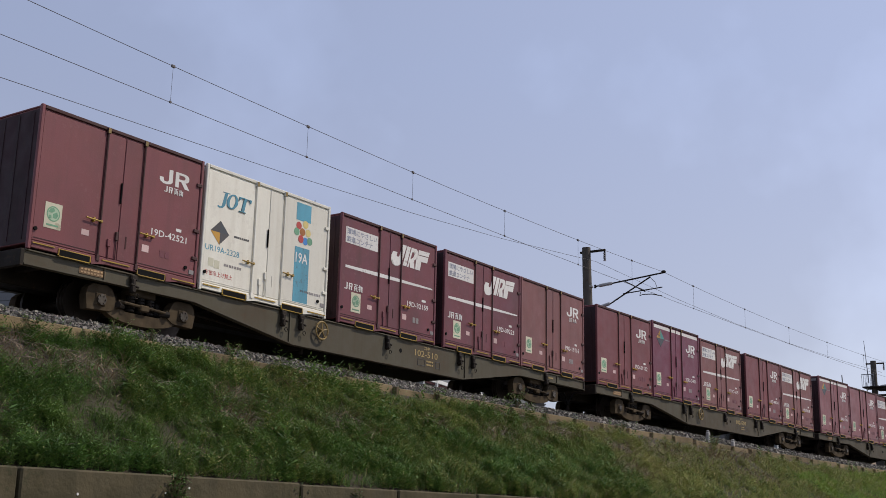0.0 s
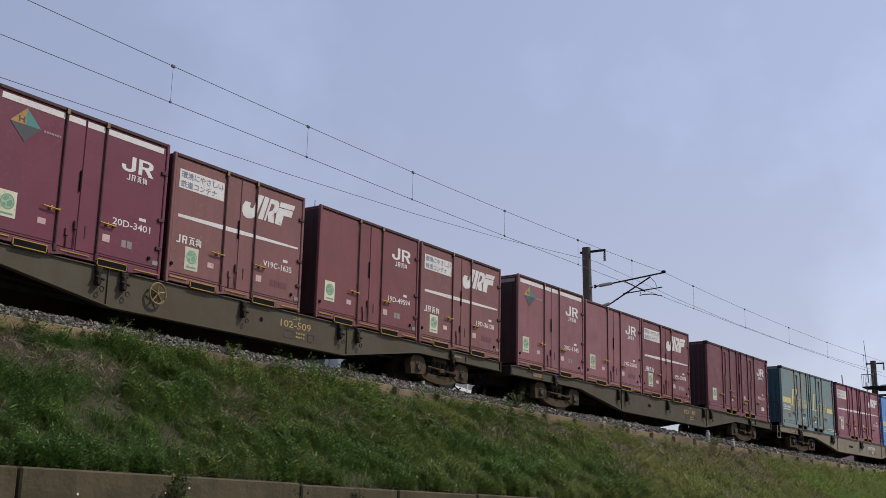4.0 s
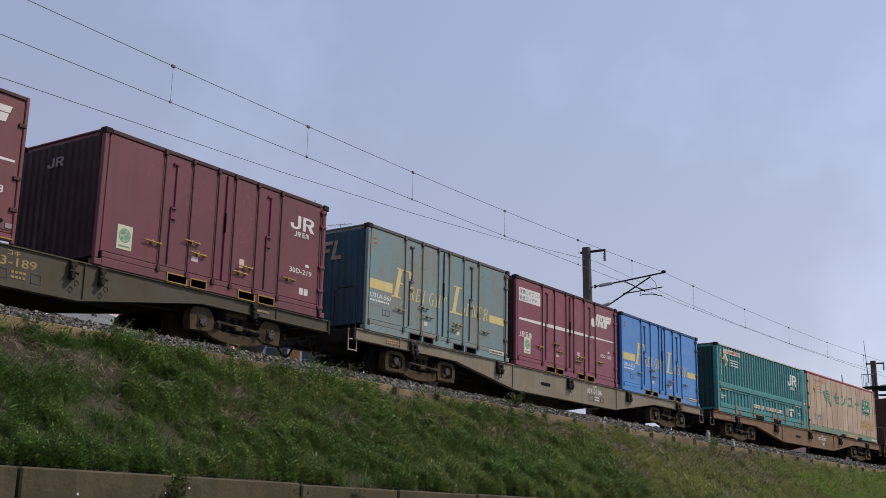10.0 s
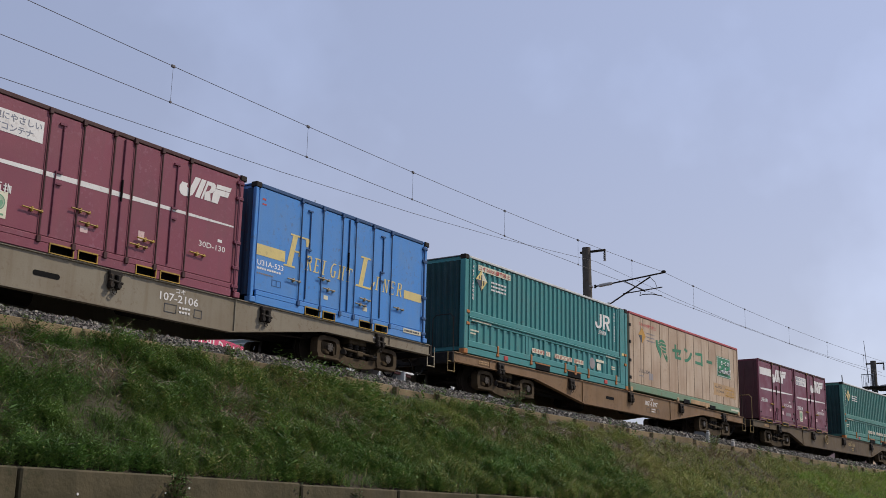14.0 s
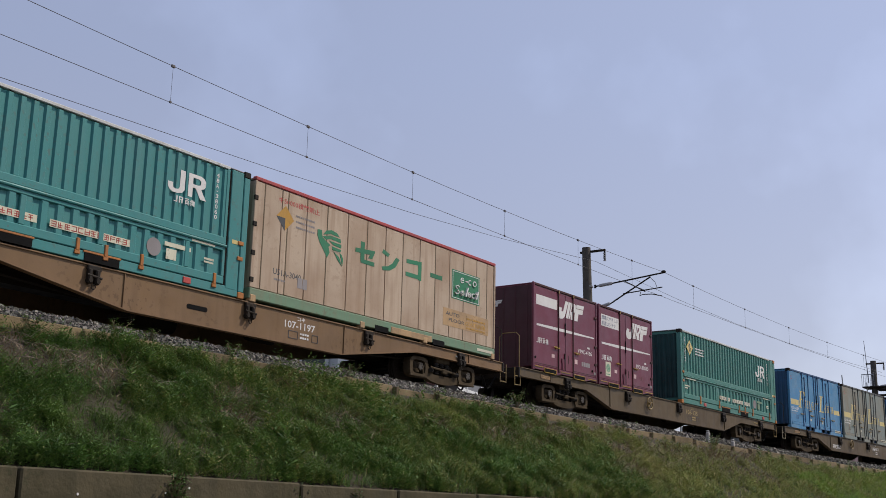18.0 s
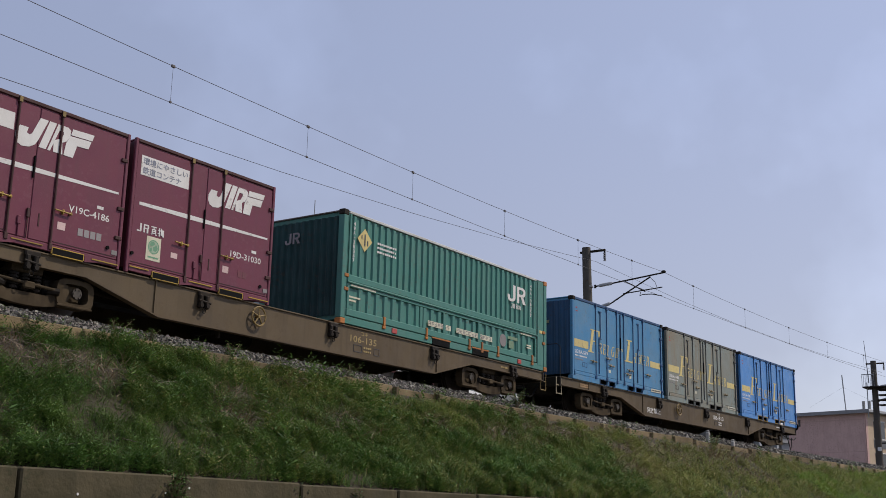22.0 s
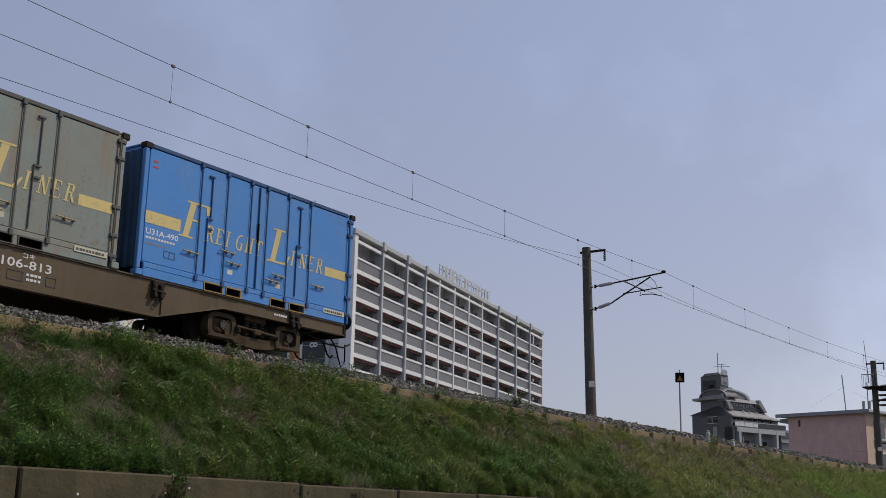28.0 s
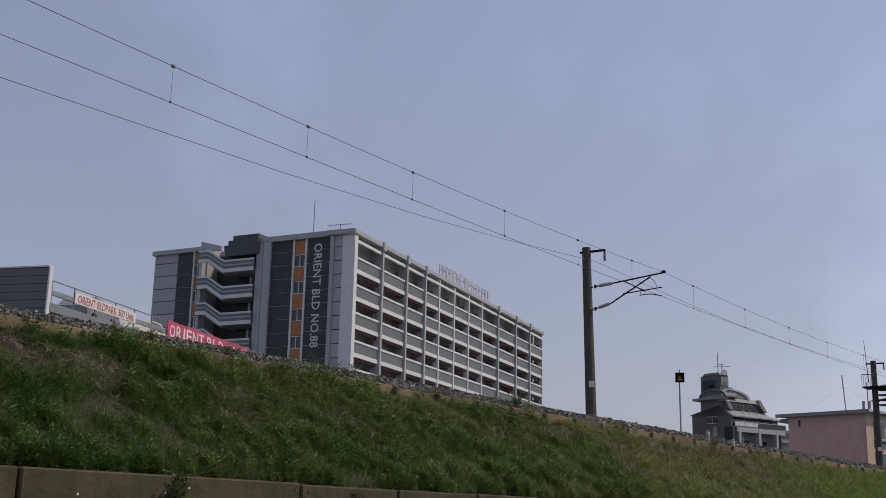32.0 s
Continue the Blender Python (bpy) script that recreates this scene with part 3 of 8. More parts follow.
part("lightning_rod", Kit().cyl((0, 3.2, 10.6), (0, 3.35, 13.2), 0.035, 6, 0.015), GALV, far_pole)

# trackside sign
y0 = mid(45.4)[0]
sign = root("trackside_sign", "black square sign with an orange triangle on a thin post", "railway sign", m=pose(45.4, y0 + 2.5, 0, 0, 0, -66))
part("post", Kit().cyl((0, 0, 3.9), (-0.02, 0, 7.55), 0.032, 8), GALV, sign)
part("board", Kit().box(-0.19, 0.19, -0.05, -0.03, 7.43, 7.85, 0.008), BLACK, sign)
part("triangle", Kit().prism([(-0.12, 7.51), (0.12, 7.51), (0, 7.73)], -0.058, -0.051), ORANGE, sign, "orange triangle")
part("post_cap", Kit().cyl((0, 0, 7.84), (0, 0, 7.98), 0.02, 6), GALV, sign)
for x, h in ((35.05, 0.22), (37.1, 0.08)):
    y0 = mid(x)[0]
    post = root("marker_post", "short white concrete marker post in the ballast", "marker post", "marker posts", pose(x, y0 - 3.1, 4.05))
    part("stump", Kit().box(-0.07, 0.07, -0.06, 0.06, -0.2, h + 0.18, 0.03), LIGHT_STONE, post)
    part("cap", Kit().box(-0.05, 0.05, -0.045, 0.045, h + 0.18, h + 0.24, 0.02), LIGHT_STONE, post)

# ---- the train ----
HALF = 1.225


def lettering(body, width, height, x, z, y, material, parent, name="lettering", label="", turn=0.0, face="near"):
    """Writing on a face that looks towards -y (or -x): its lower left corner at x, z."""
    cu = bpy.data.curves.new(name, "FONT")
    cu.body, cu.extrude, cu.offset = body, 0.0, 0.012
    cu.resolution_u = 2
    cu.space_line = 1.25
    ob = bpy.data.objects.new(name, cu)
    me = bpy.data.meshes.new_from_object(ob)
    bpy.data.objects.remove(ob)
    bpy.data.curves.remove(cu)
    n = len(me.vertices)
    co = np.empty(n * 3)
    me.vertices.foreach_get("co", co)
    co = co.reshape(n, 3)
    lo, hi = co.min(0), co.max(0)
    u = (co[:, 0] - lo[0]) / max(1e-6, hi[0] - lo[0]) * width
    w = (co[:, 1] - lo[1]) / max(1e-6, hi[1] - lo[1]) * height
    if face == "near":
        out = np.stack([x + u, np.full(n, y), z + w], 1)
    else:
        out = np.stack([np.full(n, x), y - u, z + w], 1)
    me.vertices.foreach_set("co", out.ravel())
    me.materials.clear()
    return part(name, me, material, parent, label)


MARK_A = [[(0.0, 0.38), (0.0, 0.20), (0.04, 0.07), (0.13, -0.02), (0.26, -0.02), (0.38, 0.05), (0.44, 0.19), (0.44, 1.0), (0.31, 1.0), (0.31, 0.26), (0.28, 0.17), (0.21, 0.14), (0.15, 0.16), (0.13, 0.24), (0.13, 0.38)],
          [(0.53, 0.0), (0.65, 0.0), (0.65, 0.85), (0.80, 0.85), (0.86, 0.80), (0.87, 0.70), (0.85, 0.61), (0.79, 0.57), (0.65, 0.57), (0.65, 0.42), (0.73, 0.42), (0.87, 0.0), (1.03, 0.0), (0.88, 0.43),
           (0.96, 0.50), (1.0, 0.62), (1.0, 0.82), (0.95, 0.94), (0.86, 1.0), (0.53, 1.0)]]


def slanted(u0, u1, w0, w1, k=0.22):
    return [(u0 + k * w0, w0), (u1 + k * w0, w0), (u1 + k * w1, w1), (u0 + k * w1, w1)]


MARK_B = [[(0.285, 1.0), (0.39, 1.0), (0.285, 0.34), (0.25, 0.16), (0.18, 0.04), (0.09, 0.0), (0.03, 0.06), (0.0, 0.2), (0.0, 0.40), (0.045, 0.60), (0.15, 0.60), (0.135, 0.44), (0.17, 0.40), (0.20, 0.46)],
          [(0.405, 1.0), (0.495, 1.0), (0.385, 0.12), (0.295, 0.12)],
          [(0.515, 1.0), (0.645, 1.0), (0.685, 0.93), (0.68, 0.74), (0.64, 0.56), (0.585, 0.48), (0.60, 0.12), (0.48, 0.12), (0.475, 0.46), (0.50, 0.50), (0.56, 0.58), (0.595, 0.74), (0.59, 0.82), (0.535, 0.82), (0.44, 0.12), (0.405, 0.12)],
          [(0.71, 1.0), (1.0, 1.03), (0.975, 0.83), (0.69, 0.80)],
          [(0.685, 0.765), (0.965, 0.80), (0.935, 0.54), (0.78, 0.52), (0.74, 0.12), (0.615, 0.12), (0.635, 0.50)]]


def bow(cu, cw, ru, rw, a0, a1, th):
    """Pieces of a bent band: part of an oval ring, angles in degrees."""
    n = max(4, int(abs(a1 - a0) / 24))
    q = [radians(a0 + (a1 - a0) * i / n) for i in range(n + 1)]
    rim = [((cu + ru * math.cos(t), cw + rw * math.sin(t)), (cu + (ru - th * 0.6) * math.cos(t), cw + (rw - th) * math.sin(t))) for t in q]
    return [[p[0], r[0], r[1], p[1]] for p, r in zip(rim, rim[1:])]


def shapes(polys, x, z, w, h, y, material, parent, name="logo_shape", label="", face="near"):
    k = Kit()
    for i, poly in enumerate(polys):
        lift = 0.003 + 0.0007 * i   # crossing strokes never share a plane
        pts = [(x + u * w, z + v * h) for u, v in poly] if face == "near" else [(-(u * w) + z, v * h) for u, v in poly]
        if face == "near":
            k.prism(pts, y - lift, y)
        else:
            k.prism([(y - u * w, z + v * h) for u, v in poly], x - lift, x, "x")
    return part(name, k, material, parent, label)


def bars(rects, y, material, parent, name="fine_lettering", label=""):
    k = Kit()
    for x0, x1, z0, z1 in rects:
        k.box(x0, x1, y - 0.003, y, z0, z1)
    return part(name, k, material, parent, label)


def word_bars(x, z, w, h, n, y, material, parent, seed=0):
    """A short line of writing too small to read: plain little bars."""
    r, out, step = random.Random(seed), [], w / n
    for i in range(n):
        a, b = x + i * step, x + i * step + step * r.uniform(0.62, 0.84)
        if n == 1 or h < 0.08:
            out.append((a, b, z + h * 0.1, z + h * 0.9))
        else:
            t, c = 0.15 * h, (a + b) / 2
            rows = [(a, b, z + h * q, z + h * q + t) for q in (0.0, 0.42, 0.85)]
            posts = [(p, p + t, z, z + h) for p in (a, c - t / 2, b - t)]
            out += r.sample(rows, r.choice((2, 2, 3))) + r.sample(posts, r.choice((1, 2)))
    ob = bars(out, y, material, parent)
    return tagged(ob, kind="stuff")


def owner_marks(x, z, w, h, y, material, parent):
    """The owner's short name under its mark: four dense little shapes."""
    k, c, g = Kit(), w / 4, h / 10
    rects = []
    for u, strokes in ((0, ((0.1, 0.35, 0, 1.6), (0.1, 0.75, 0, 1.4), (0.55, 0.8, 1, 10))),
                       (1, ((0.0, 0.22, 0, 10), (0.22, 0.75, 8.4, 10), (0.22, 0.7, 4.6, 6), (0.6, 0.82, 5, 9.4), (0.5, 0.75, 0, 4.6))),
                       (2, ((0.05, 0.95, 8.8, 10), (0.45, 0.58, 7, 10), (0.18, 0.32, 1.6, 7), (0.72, 0.86, 1.6, 7), (0.32, 0.72, 5.8, 7), (0.32, 0.72, 3.8, 4.8), (0.18, 0.86, 1.4, 2.6), (0.1, 0.3, 0, 1.2), (0.75, 0.98, 0, 1.2))),
                       (3, ((0.05, 0.45, 6.4, 7.6), (0.2, 0.34, 0, 10), (0.02, 0.44, 2.6, 3.8), (0.5, 0.98, 7, 8.4), (0.52, 0.66, 1.6, 10), (0.70, 0.82, 0.6, 7), (0.86, 0.98, 0, 7)))):
        for a, b, lo, hi in strokes:
            rects.append((x + (u + a * 0.92) * c, x + (u + b * 0.92) * c, z + lo * g, z + hi * g))
    for i, (x0, x1, z0, z1) in enumerate(rects):
        k.box(x0, x1, y - 0.003 - 0.0003 * i, y, z0, z1)
    return part("owner_marks", k, material, parent, kind="stuff")


def sticker(x, z, parent, y):
    card = part("eco_sticker", Kit().box(x, x + 0.34, y - 0.004, y, z, z + 0.44, 0.003), STICKER, parent, "white sticker with a round green print")
    part("eco_disc", Kit().cyl((x + 0.17, y - 0.0055, z + 0.255), (x + 0.17, y - 0.0035, z + 0.255), 0.128, 20), ECO_PALE, card)
    k = Kit()
    for i in range(20):
        a, b = 2 * math.pi * i / 20, 2 * math.pi * (i + 1) / 20
        k.add([(x + 0.17 + r * math.cos(t), y - 0.0065, z + 0.255 + r * math.sin(t)) for t in (a, b) for r in (0.112, 0.132)], [(0, 1, 3, 2)])
    for poly in ([(0.07, 0.28), (0.11, 0.34), (0.17, 0.36), (0.20, 0.31), (0.14, 0.27)], [(0.16, 0.25), (0.24, 0.30), (0.27, 0.24), (0.23, 0.18), (0.17, 0.19)], [(0.08, 0.22), (0.13, 0.23), (0.14, 0.17), (0.10, 0.17)]):
        k.prism([(x + u, z + w) for u, w in poly], y - 0.007, y - 0.0055)
    k.box(x + 0.05, x + 0.29, y - 0.007, y - 0.004, z + 0.045, z + 0.075)
    part("eco_print", k, ECO_GREEN, card)


def lock_handle(x, z, y, length=0.34):
    k = Kit().cyl((x, y - 0.045, z), (x + length, y - 0.045, z - 0.012), 0.014, 6)
    k.box(x + length * 0.45, x + length * 0.55, y - 0.05, y, z - 0.045, z + 0.035, 0.006)
    k.box(x + length * 0.9, x + length, y - 0.055, y, z - 0.03, z + 0.02, 0.006)
    return k


RECIPES = {}


def recipe_12(h, colour):
    """A 12-foot box: name, mesh, material of each part."""
    key = (12, h, colour.name)
    if key in RECIPES:
        return RECIPES[key]
    L, rec = 3.715, []
    a = -L / 2
    y = -1.205
    # dark maroon edges: rust above, painted shadow along rods and door gaps
    edge = colour if colour is WHITE_BOX else MAROON_DARK

    def put(name, k, mat):
        rec.append((name, k.mesh(name), mat))
    put("body", Kit().box(a + 0.03, -a - 0.03, -1.19, 1.19, 0.10, h - 0.05, 0.01), colour)
    k = Kit()
    for i in range(6):
        yy = -1.0 + 0.4 * i
        k.box(a + 0.012, a + 0.03, yy - 0.02, yy + 0.02, 0.18, h - 0.12)
    # the end's shade is put into its darker paint
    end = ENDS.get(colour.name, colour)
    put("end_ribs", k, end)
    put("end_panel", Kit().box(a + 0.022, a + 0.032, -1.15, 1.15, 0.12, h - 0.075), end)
    for xx in (a, -a - 0.07):
        for yy in (-HALF, HALF - 0.07):
            put("corner_post", Kit().box(xx, xx + 0.07, yy, yy + 0.07, 0.0, h, 0.012), colour)
    for yy in (-HALF, HALF - 0.06):
        put("top_rail", Kit().box(a + 0.071, -a - 0.071, yy + 0.004, yy + 0.06, h - 0.07, h - 0.004, 0.01), edge)
        put("bottom_sill", Kit().box(a + 0.071, -a - 0.071, yy + 0.006, yy + 0.06, 0.03, 0.15, 0.01), colour)
    put("roof", Kit().box(a + 0.02, -a - 0.02, -1.2, 1.2, h - 0.05, h - 0.015, 0.01), colour)
    for u0, u1, nm in ((0.075, 1.375, "side_panel"), (1.425, 1.80, "door_leaf"), (1.825, 2.225, "door_leaf"), (2.275, 3.64, "side_panel")):
        put(nm, Kit().box(a + u0, a + u1, y, y + 0.03, 0.165, h - 0.10, 0.008), colour)
    for u in (1.40, 2.25):
        k = Kit().cyl((a + u, -1.222, 0.08), (a + u, -1.222, h - 0.03), 0.02, 8)
        k.box(a + u - 0.035, a + u + 0.035, -1.245, -1.19, h - 0.13, h - 0.02, 0.008)
        k.box(a + u - 0.035, a + u + 0.035, -1.245, -1.19, 0.06, 0.17, 0.008)
        put("lock_rod", k, edge)
    put("door_grip", Kit().box(a + 1.775, a + 1.805, -1.235, -1.205, 1.18, 1.56, 0.008), BLACK)
    put("door_catch", Kit().box(a + 1.58, a + 1.65, -1.235, -1.2, 0.36, 0.50, 0.01).cyl((a + 1.615, -1.222, 0.16), (a + 1.615, -1.222, 0.36), 0.014, 6), colour)
    put("lock_handle", lock_handle(a + 1.08, 0.77, y), YELLOW)
    put("lock_handle", lock_handle(a + 2.26, 0.75, y), YELLOW)
    for u in (0.62, 2.30):
        # solid black block; its colour stands in for the dark opening
        put("fork_pocket", Kit().box(a + u, a + u + 0.62, -1.232, -1.15, 0.0, 0.10), BLACK)
        k = Kit().box(a + u - 0.02, a + u + 0.64, -1.236, -1.20, 0.10, 0.118, 0.004)
        k.box(a + u + 0.62, a + u + 0.642, -1.236, -1.20, 0.0, 0.10, 0.004).box(a + u - 0.022, a + u, -1.236, -1.20, 0.0, 0.10, 0.004).box(a + u, a + u + 0.62, -1.236, -1.22, -0.016, 0.0)
        put("pocket_rim", k, YELLOW)
        put("pocket_gusset", Kit().prism([(a + u + 0.66, 0.10), (a + u + 1.02, 0.10), (a + u + 0.92, 0.03), (a + u + 0.66, -0.01)], -1.226, -1.205), colour)
    for u in (1.40, 2.25):
        put("rod_cap", Kit().box(a + u - 0.03, a + u + 0.03, -1.25, -1.246, h - 0.12, h - 0.03), STEP_YELLOW)
    put("lock_box", Kit().box(a + 1.74, a + 1.80, -1.24, -1.206, 0.50, 0.66, 0.01).cyl((a + 1.77, -1.224, 0.16), (a + 1.77, -1.224, 0.50), 0.01, 6), edge)
    put("recess_mark", Kit().box(a + 1.98, a + 2.005, -1.212, -1.204, 0.40, 0.62), edge)
    put("corner_tag", Kit().box(-a - 0.20, -a - 0.08, -1.214, -1.204, 0.24, 0.32), LETTER_DIM)
    for u0, u1 in ((0.10, 1.36), (2.30, 3.60)):
        put("sill_seam", Kit().box(a + u0, a + u1, -1.211, -1.204, 0.205, 0.217), edge)
    for u0, u1, z in ((0.09, 0.52, 0.105), (1.5, 2.1, 0.09), (3.1, 3.66, 0.06)):
        put("sill_edge", Kit().box(a + u0, a + u1, -1.238, -1.226, z, z + 0.02), YELLOW)
    for u, z in ((0.12, 0.36), (3.42, 0.34)):
        put("drain_plug", Kit().cyl((a + u, -1.23, z), (a + u, -1.20, z), 0.035, 8), BLACK)
    for z in (0.52, 1.05, 1.95):
        put("hinge", Kit().box(-a - 0.16, -a - 0.02, -1.236, -1.2, z, z + 0.07, 0.01), edge)
    RECIPES[key] = rec
    return rec


def recipe_20(colour, rods, trim):
    key = (20, colour.name)
    if key in RECIPES:
        return RECIPES[key]
    L, h, rec = 6.058, 2.50, []
    a, y = -L / 2, -1.205

    def put(name, k, mat):
        rec.append((name, k.mesh(name), mat))
    put("body", Kit().box(a + 0.05, -a - 0.05, -1.19, 1.19, 0.25, h - 0.05, 0.01), colour)
    # end sheet painted darker, as if in shade
    put("end_sheet", Kit().wave_end(-1.13, 1.13, 0.16, h - 0.12, a + 0.045, 0.03, 12), ENDS.get(colour.name, SHADE_BLUE))
    for xx in (a, -a - 0.09):
        for yy in (-HALF, HALF - 0.09):
            put("corner_post", Kit().box(xx, xx + 0.09, yy, yy + 0.09, 0.12, h - 0.12, 0.012), colour)
            for zz in (0.0, h - 0.12):
                put("corner_casting", Kit().box(xx - 0.004, xx + 0.165, yy - 0.006 if yy < 0 else yy - 0.07, (yy + 0.16) if yy < 0 else yy + 0.096, zz, zz + 0.12, 0.015), DARK_STEEL if zz > 1 else colour)
    for yy in (-HALF, HALF - 0.06):
        put("top_rail", Kit().box(a + 0.166, -a - 0.166, yy + 0.006, yy + 0.06, h - 0.09, h - 0.01, 0.01), MAROON_DARK if trim is MAROON_NEW else trim)
        put("bottom_sill", Kit().box(a + 0.166, -a - 0.166, yy + 0.008, yy + 0.06, 0.16, 0.26, 0.01), colour)
    for i, (u0, u1) in enumerate(((0.17, 1.66), (2.16, 2.24), (2.66, 3.50), (3.98, 4.07), (4.55, 5.89))):
        put("sill_plate", Kit().box(a + u0, a + u1, -1.215, -1.16, 0.0, 0.16, 0.008), colour)
    put("roof", Kit().box(a + 0.02, -a - 0.02, -1.2, 1.2, h - 0.05, h - 0.015, 0.01), colour)
    edges = [0.10] + list(rods) + [5.90]
    for u0, u1 in zip(edges, edges[1:]):
        put("door_leaf", Kit().box(a + u0 + 0.03, a + u1 - 0.03, y, y + 0.03, 0.27, h - 0.10, 0.008), colour)
    for u in rods:
        k = Kit().cyl((a + u, -1.224, 0.14), (a + u, -1.224, h - 0.04), 0.016, 8)
        for z in (0.14, h - 0.14):
            k.box(a + u - 0.04, a + u + 0.04, -1.25, -1.19, z, z + 0.11, 0.008)
        # rod darkened in its paint for the shadow beside it
        put("lock_rod", k, MAROON_DARK if trim is MAROON_NEW else trim)
    for u in (1.72, 4.30):
        k = Kit().cyl((a + u, -1.222, 1.42), (a + u, -1.222, h - 0.25), 0.014, 6).cyl((a + u - 0.08, -1.222, 0.32), (a + u - 0.08, -1.222, 1.40), 0.014, 6)
        for z in (h - 0.27, 1.38, 1.18):
            k.box(a + u - 0.09, a + u + 0.05, -1.24, -1.2, z, z + 0.035)
        put("cam_rod", k, trim)
    put("centre_rod", Kit().cyl((a + 3.04, -1.224, 0.28), (a + 3.04, -1.224, h - 0.12), 0.016, 6), trim)
    put("door_grip", Kit().box(a + 3.02, a + 3.055, -1.245, -1.205, 1.22, 1.62, 0.008), BLACK)
    for u, z in ((1.05, 0.66), (2.0, 0.86), (2.18, 0.66), (3.45, 0.66), (3.3, 0.52), (4.72, 0.66)):
        put("lock_handle", lock_handle(a + u, z, y, 0.40), BRASS if trim is not MAROON_NEW else YELLOW)
    for u0, u1 in ((1.66, 2.16), (2.24, 2.66), (3.50, 3.98), (4.07, 4.55)):
        # pocket filled with black to give the tunnel's darkness
        put("fork_pocket", Kit().box(a + u0, a + u1, -1.05, 1.05, 0.01, 0.24), BLACK)
        put("pocket_rim", Kit().box(a + u0, a + u1, -1.228, -1.216, 0.155, 0.18).box(a + u0, a + u0 + 0.02, -1.228, -1.216, 0.0, 0.155).box(a + u1 - 0.02, a + u1, -1.228, -1.216, 0.0, 0.155).box(a + u0 + 0.02, a + u1 - 0.02, -1.228, -1.216, 0.0, 0.018), YELLOW if trim is MAROON_NEW or colour is BLUE_NEW else trim)
    for z in (0.18, 0.55, 1.06, 1.96, 2.28):
        put("hinge", Kit().box(-a - 0.19, -a - 0.005, -1.245, -1.2, z, z + 0.07, 0.01), trim)
    put("hinge_rod", Kit().cyl((-a - 0.13, -1.235, 0.12), (-a - 0.13, -1.235, h - 0.12), 0.016, 6), trim)
    RECIPES[key] = rec
    return rec


def recipe_31(colour):
    """A long corrugated box with a hinged lower side flap."""
    key = (31, colour.name)
    if key in RECIPES:
        return RECIPES[key]
    L, h, rec = 9.2, 2.60, []
    a = -L / 2

    def put(name, k, mat):
        rec.append((name, k.mesh(name), mat))
    put("body", Kit().box(a + 0.08, -a - 0.08, -1.16, 1.16, 0.10, h - 0.04, 0.01), colour)
    # shade of the end sheet comes from its paint
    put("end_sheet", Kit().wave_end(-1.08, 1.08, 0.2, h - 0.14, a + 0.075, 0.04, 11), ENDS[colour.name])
    put("side_sheet", Kit().wave(a + 0.26, -a - 0.58, 1.14, h - 0.10, -1.165, 0.04, 34, 0.38), colour)
    put("flap_sheet", Kit().wave(a + 0.5, -a - 0.85, 0.36, 0.86, -1.165, 0.04, 25, 0.38), colour)
    for u0, u1 in ((0.165, 0.20), (8.70, 9.03)):
        put("end_frame", Kit().box(a + u0, a + u1, -1.214, -1.15, 0.14, h - 0.05, 0.012), colour)
    for u0, u1 in ((0.225, 0.30), (8.56, 8.64)):
        put("side_stile", Kit().box(a + u0, a + u1, -1.218, -1.16, 0.36, h - 0.08, 0.01), colour)
    # black filler painted as the dark of the gap
    put("side_gap", Kit().box(a + 8.645, a + 8.695, -1.20, -1.15, 0.20, h - 0.08), BLACK)
    put("yellow_tag", Kit().box(a + 8.80, a + 9.00, -1.219, -1.213, 1.06, 1.14), LINER_YELLOW)
    put("top_rail", Kit().box(a + 0.21, -a - 0.56, -1.215, -1.14, h - 0.075, h - 0.010, 0.01), PALE_RAIL)
    put("mid_rail", Kit().box(a + 0.21, -a - 0.56, -1.222, -1.15, 0.98, 1.14, 0.02), colour)
    put("hinge_rail", Kit().cyl((a + 0.21, -1.222, 0.96), (-a - 0.56, -1.222, 0.96), 0.03, 8), colour)
    put("flap_rail", Kit().box(a + 0.21, -a - 0.56, -1.218, -1.15, 0.86, 0.935, 0.012), colour)
    put("bottom_rail", Kit().box(a + 0.21, -a - 0.56, -1.222, -1.15, 0.20, 0.36, 0.015), colour)
    put("sill", Kit().box(a + 0.16, -a - 0.16, -1.21, -1.13, 0.02, 0.19, 0.01), colour)
    for u in (3.0, 4.0, 5.6, 7.6):
        put("flap_stile", Kit().box(a + u, a + u + 0.12, -1.218, -1.16, 0.36, 0.86, 0.012), colour)
    for xx in (a, -a - 0.16):
        for yy in (-HALF, HALF - 0.16):
            put("corner_post", Kit().box(xx, xx + 0.16, yy, yy + 0.16, 0.13, h - 0.13, 0.012), colour)
            for zz in (0.0, h - 0.13):
                put("corner_casting", Kit().box(xx - 0.004, xx + 0.174, yy - 0.006, yy + 0.165, zz, zz + 0.13, 0.015), (ORANGE if zz < 1 or (colour is GREEN_BOX and xx > 0) else DARK_STEEL) if yy < 0 else colour)
    put("roof", Kit().box(a + 0.03, -a - 0.03, -1.2, 1.2, h - 0.04, h - 0.012, 0.01), LETTER_DIM)
    for u in (1.55, 3.25, 5.15, 5.75, 6.55, 8.35):
        put("flap_latch", Kit().box(a + u, a + u + 0.075, -1.245, -1.2, 0.16, 0.38, 0.01).box(a + u - 0.02, a + u + 0.095, -1.24, -1.2, 0.10, 0.17, 0.01), ORANGE)
    for u in (0.15, 9.02):
        for z in (0.75, 1.06):
            put("hinge_block", Kit().box(a + u - 0.06, a + u + 0.09, -1.24, -1.2, z, z + 0.08, 0.01), ORANGE)
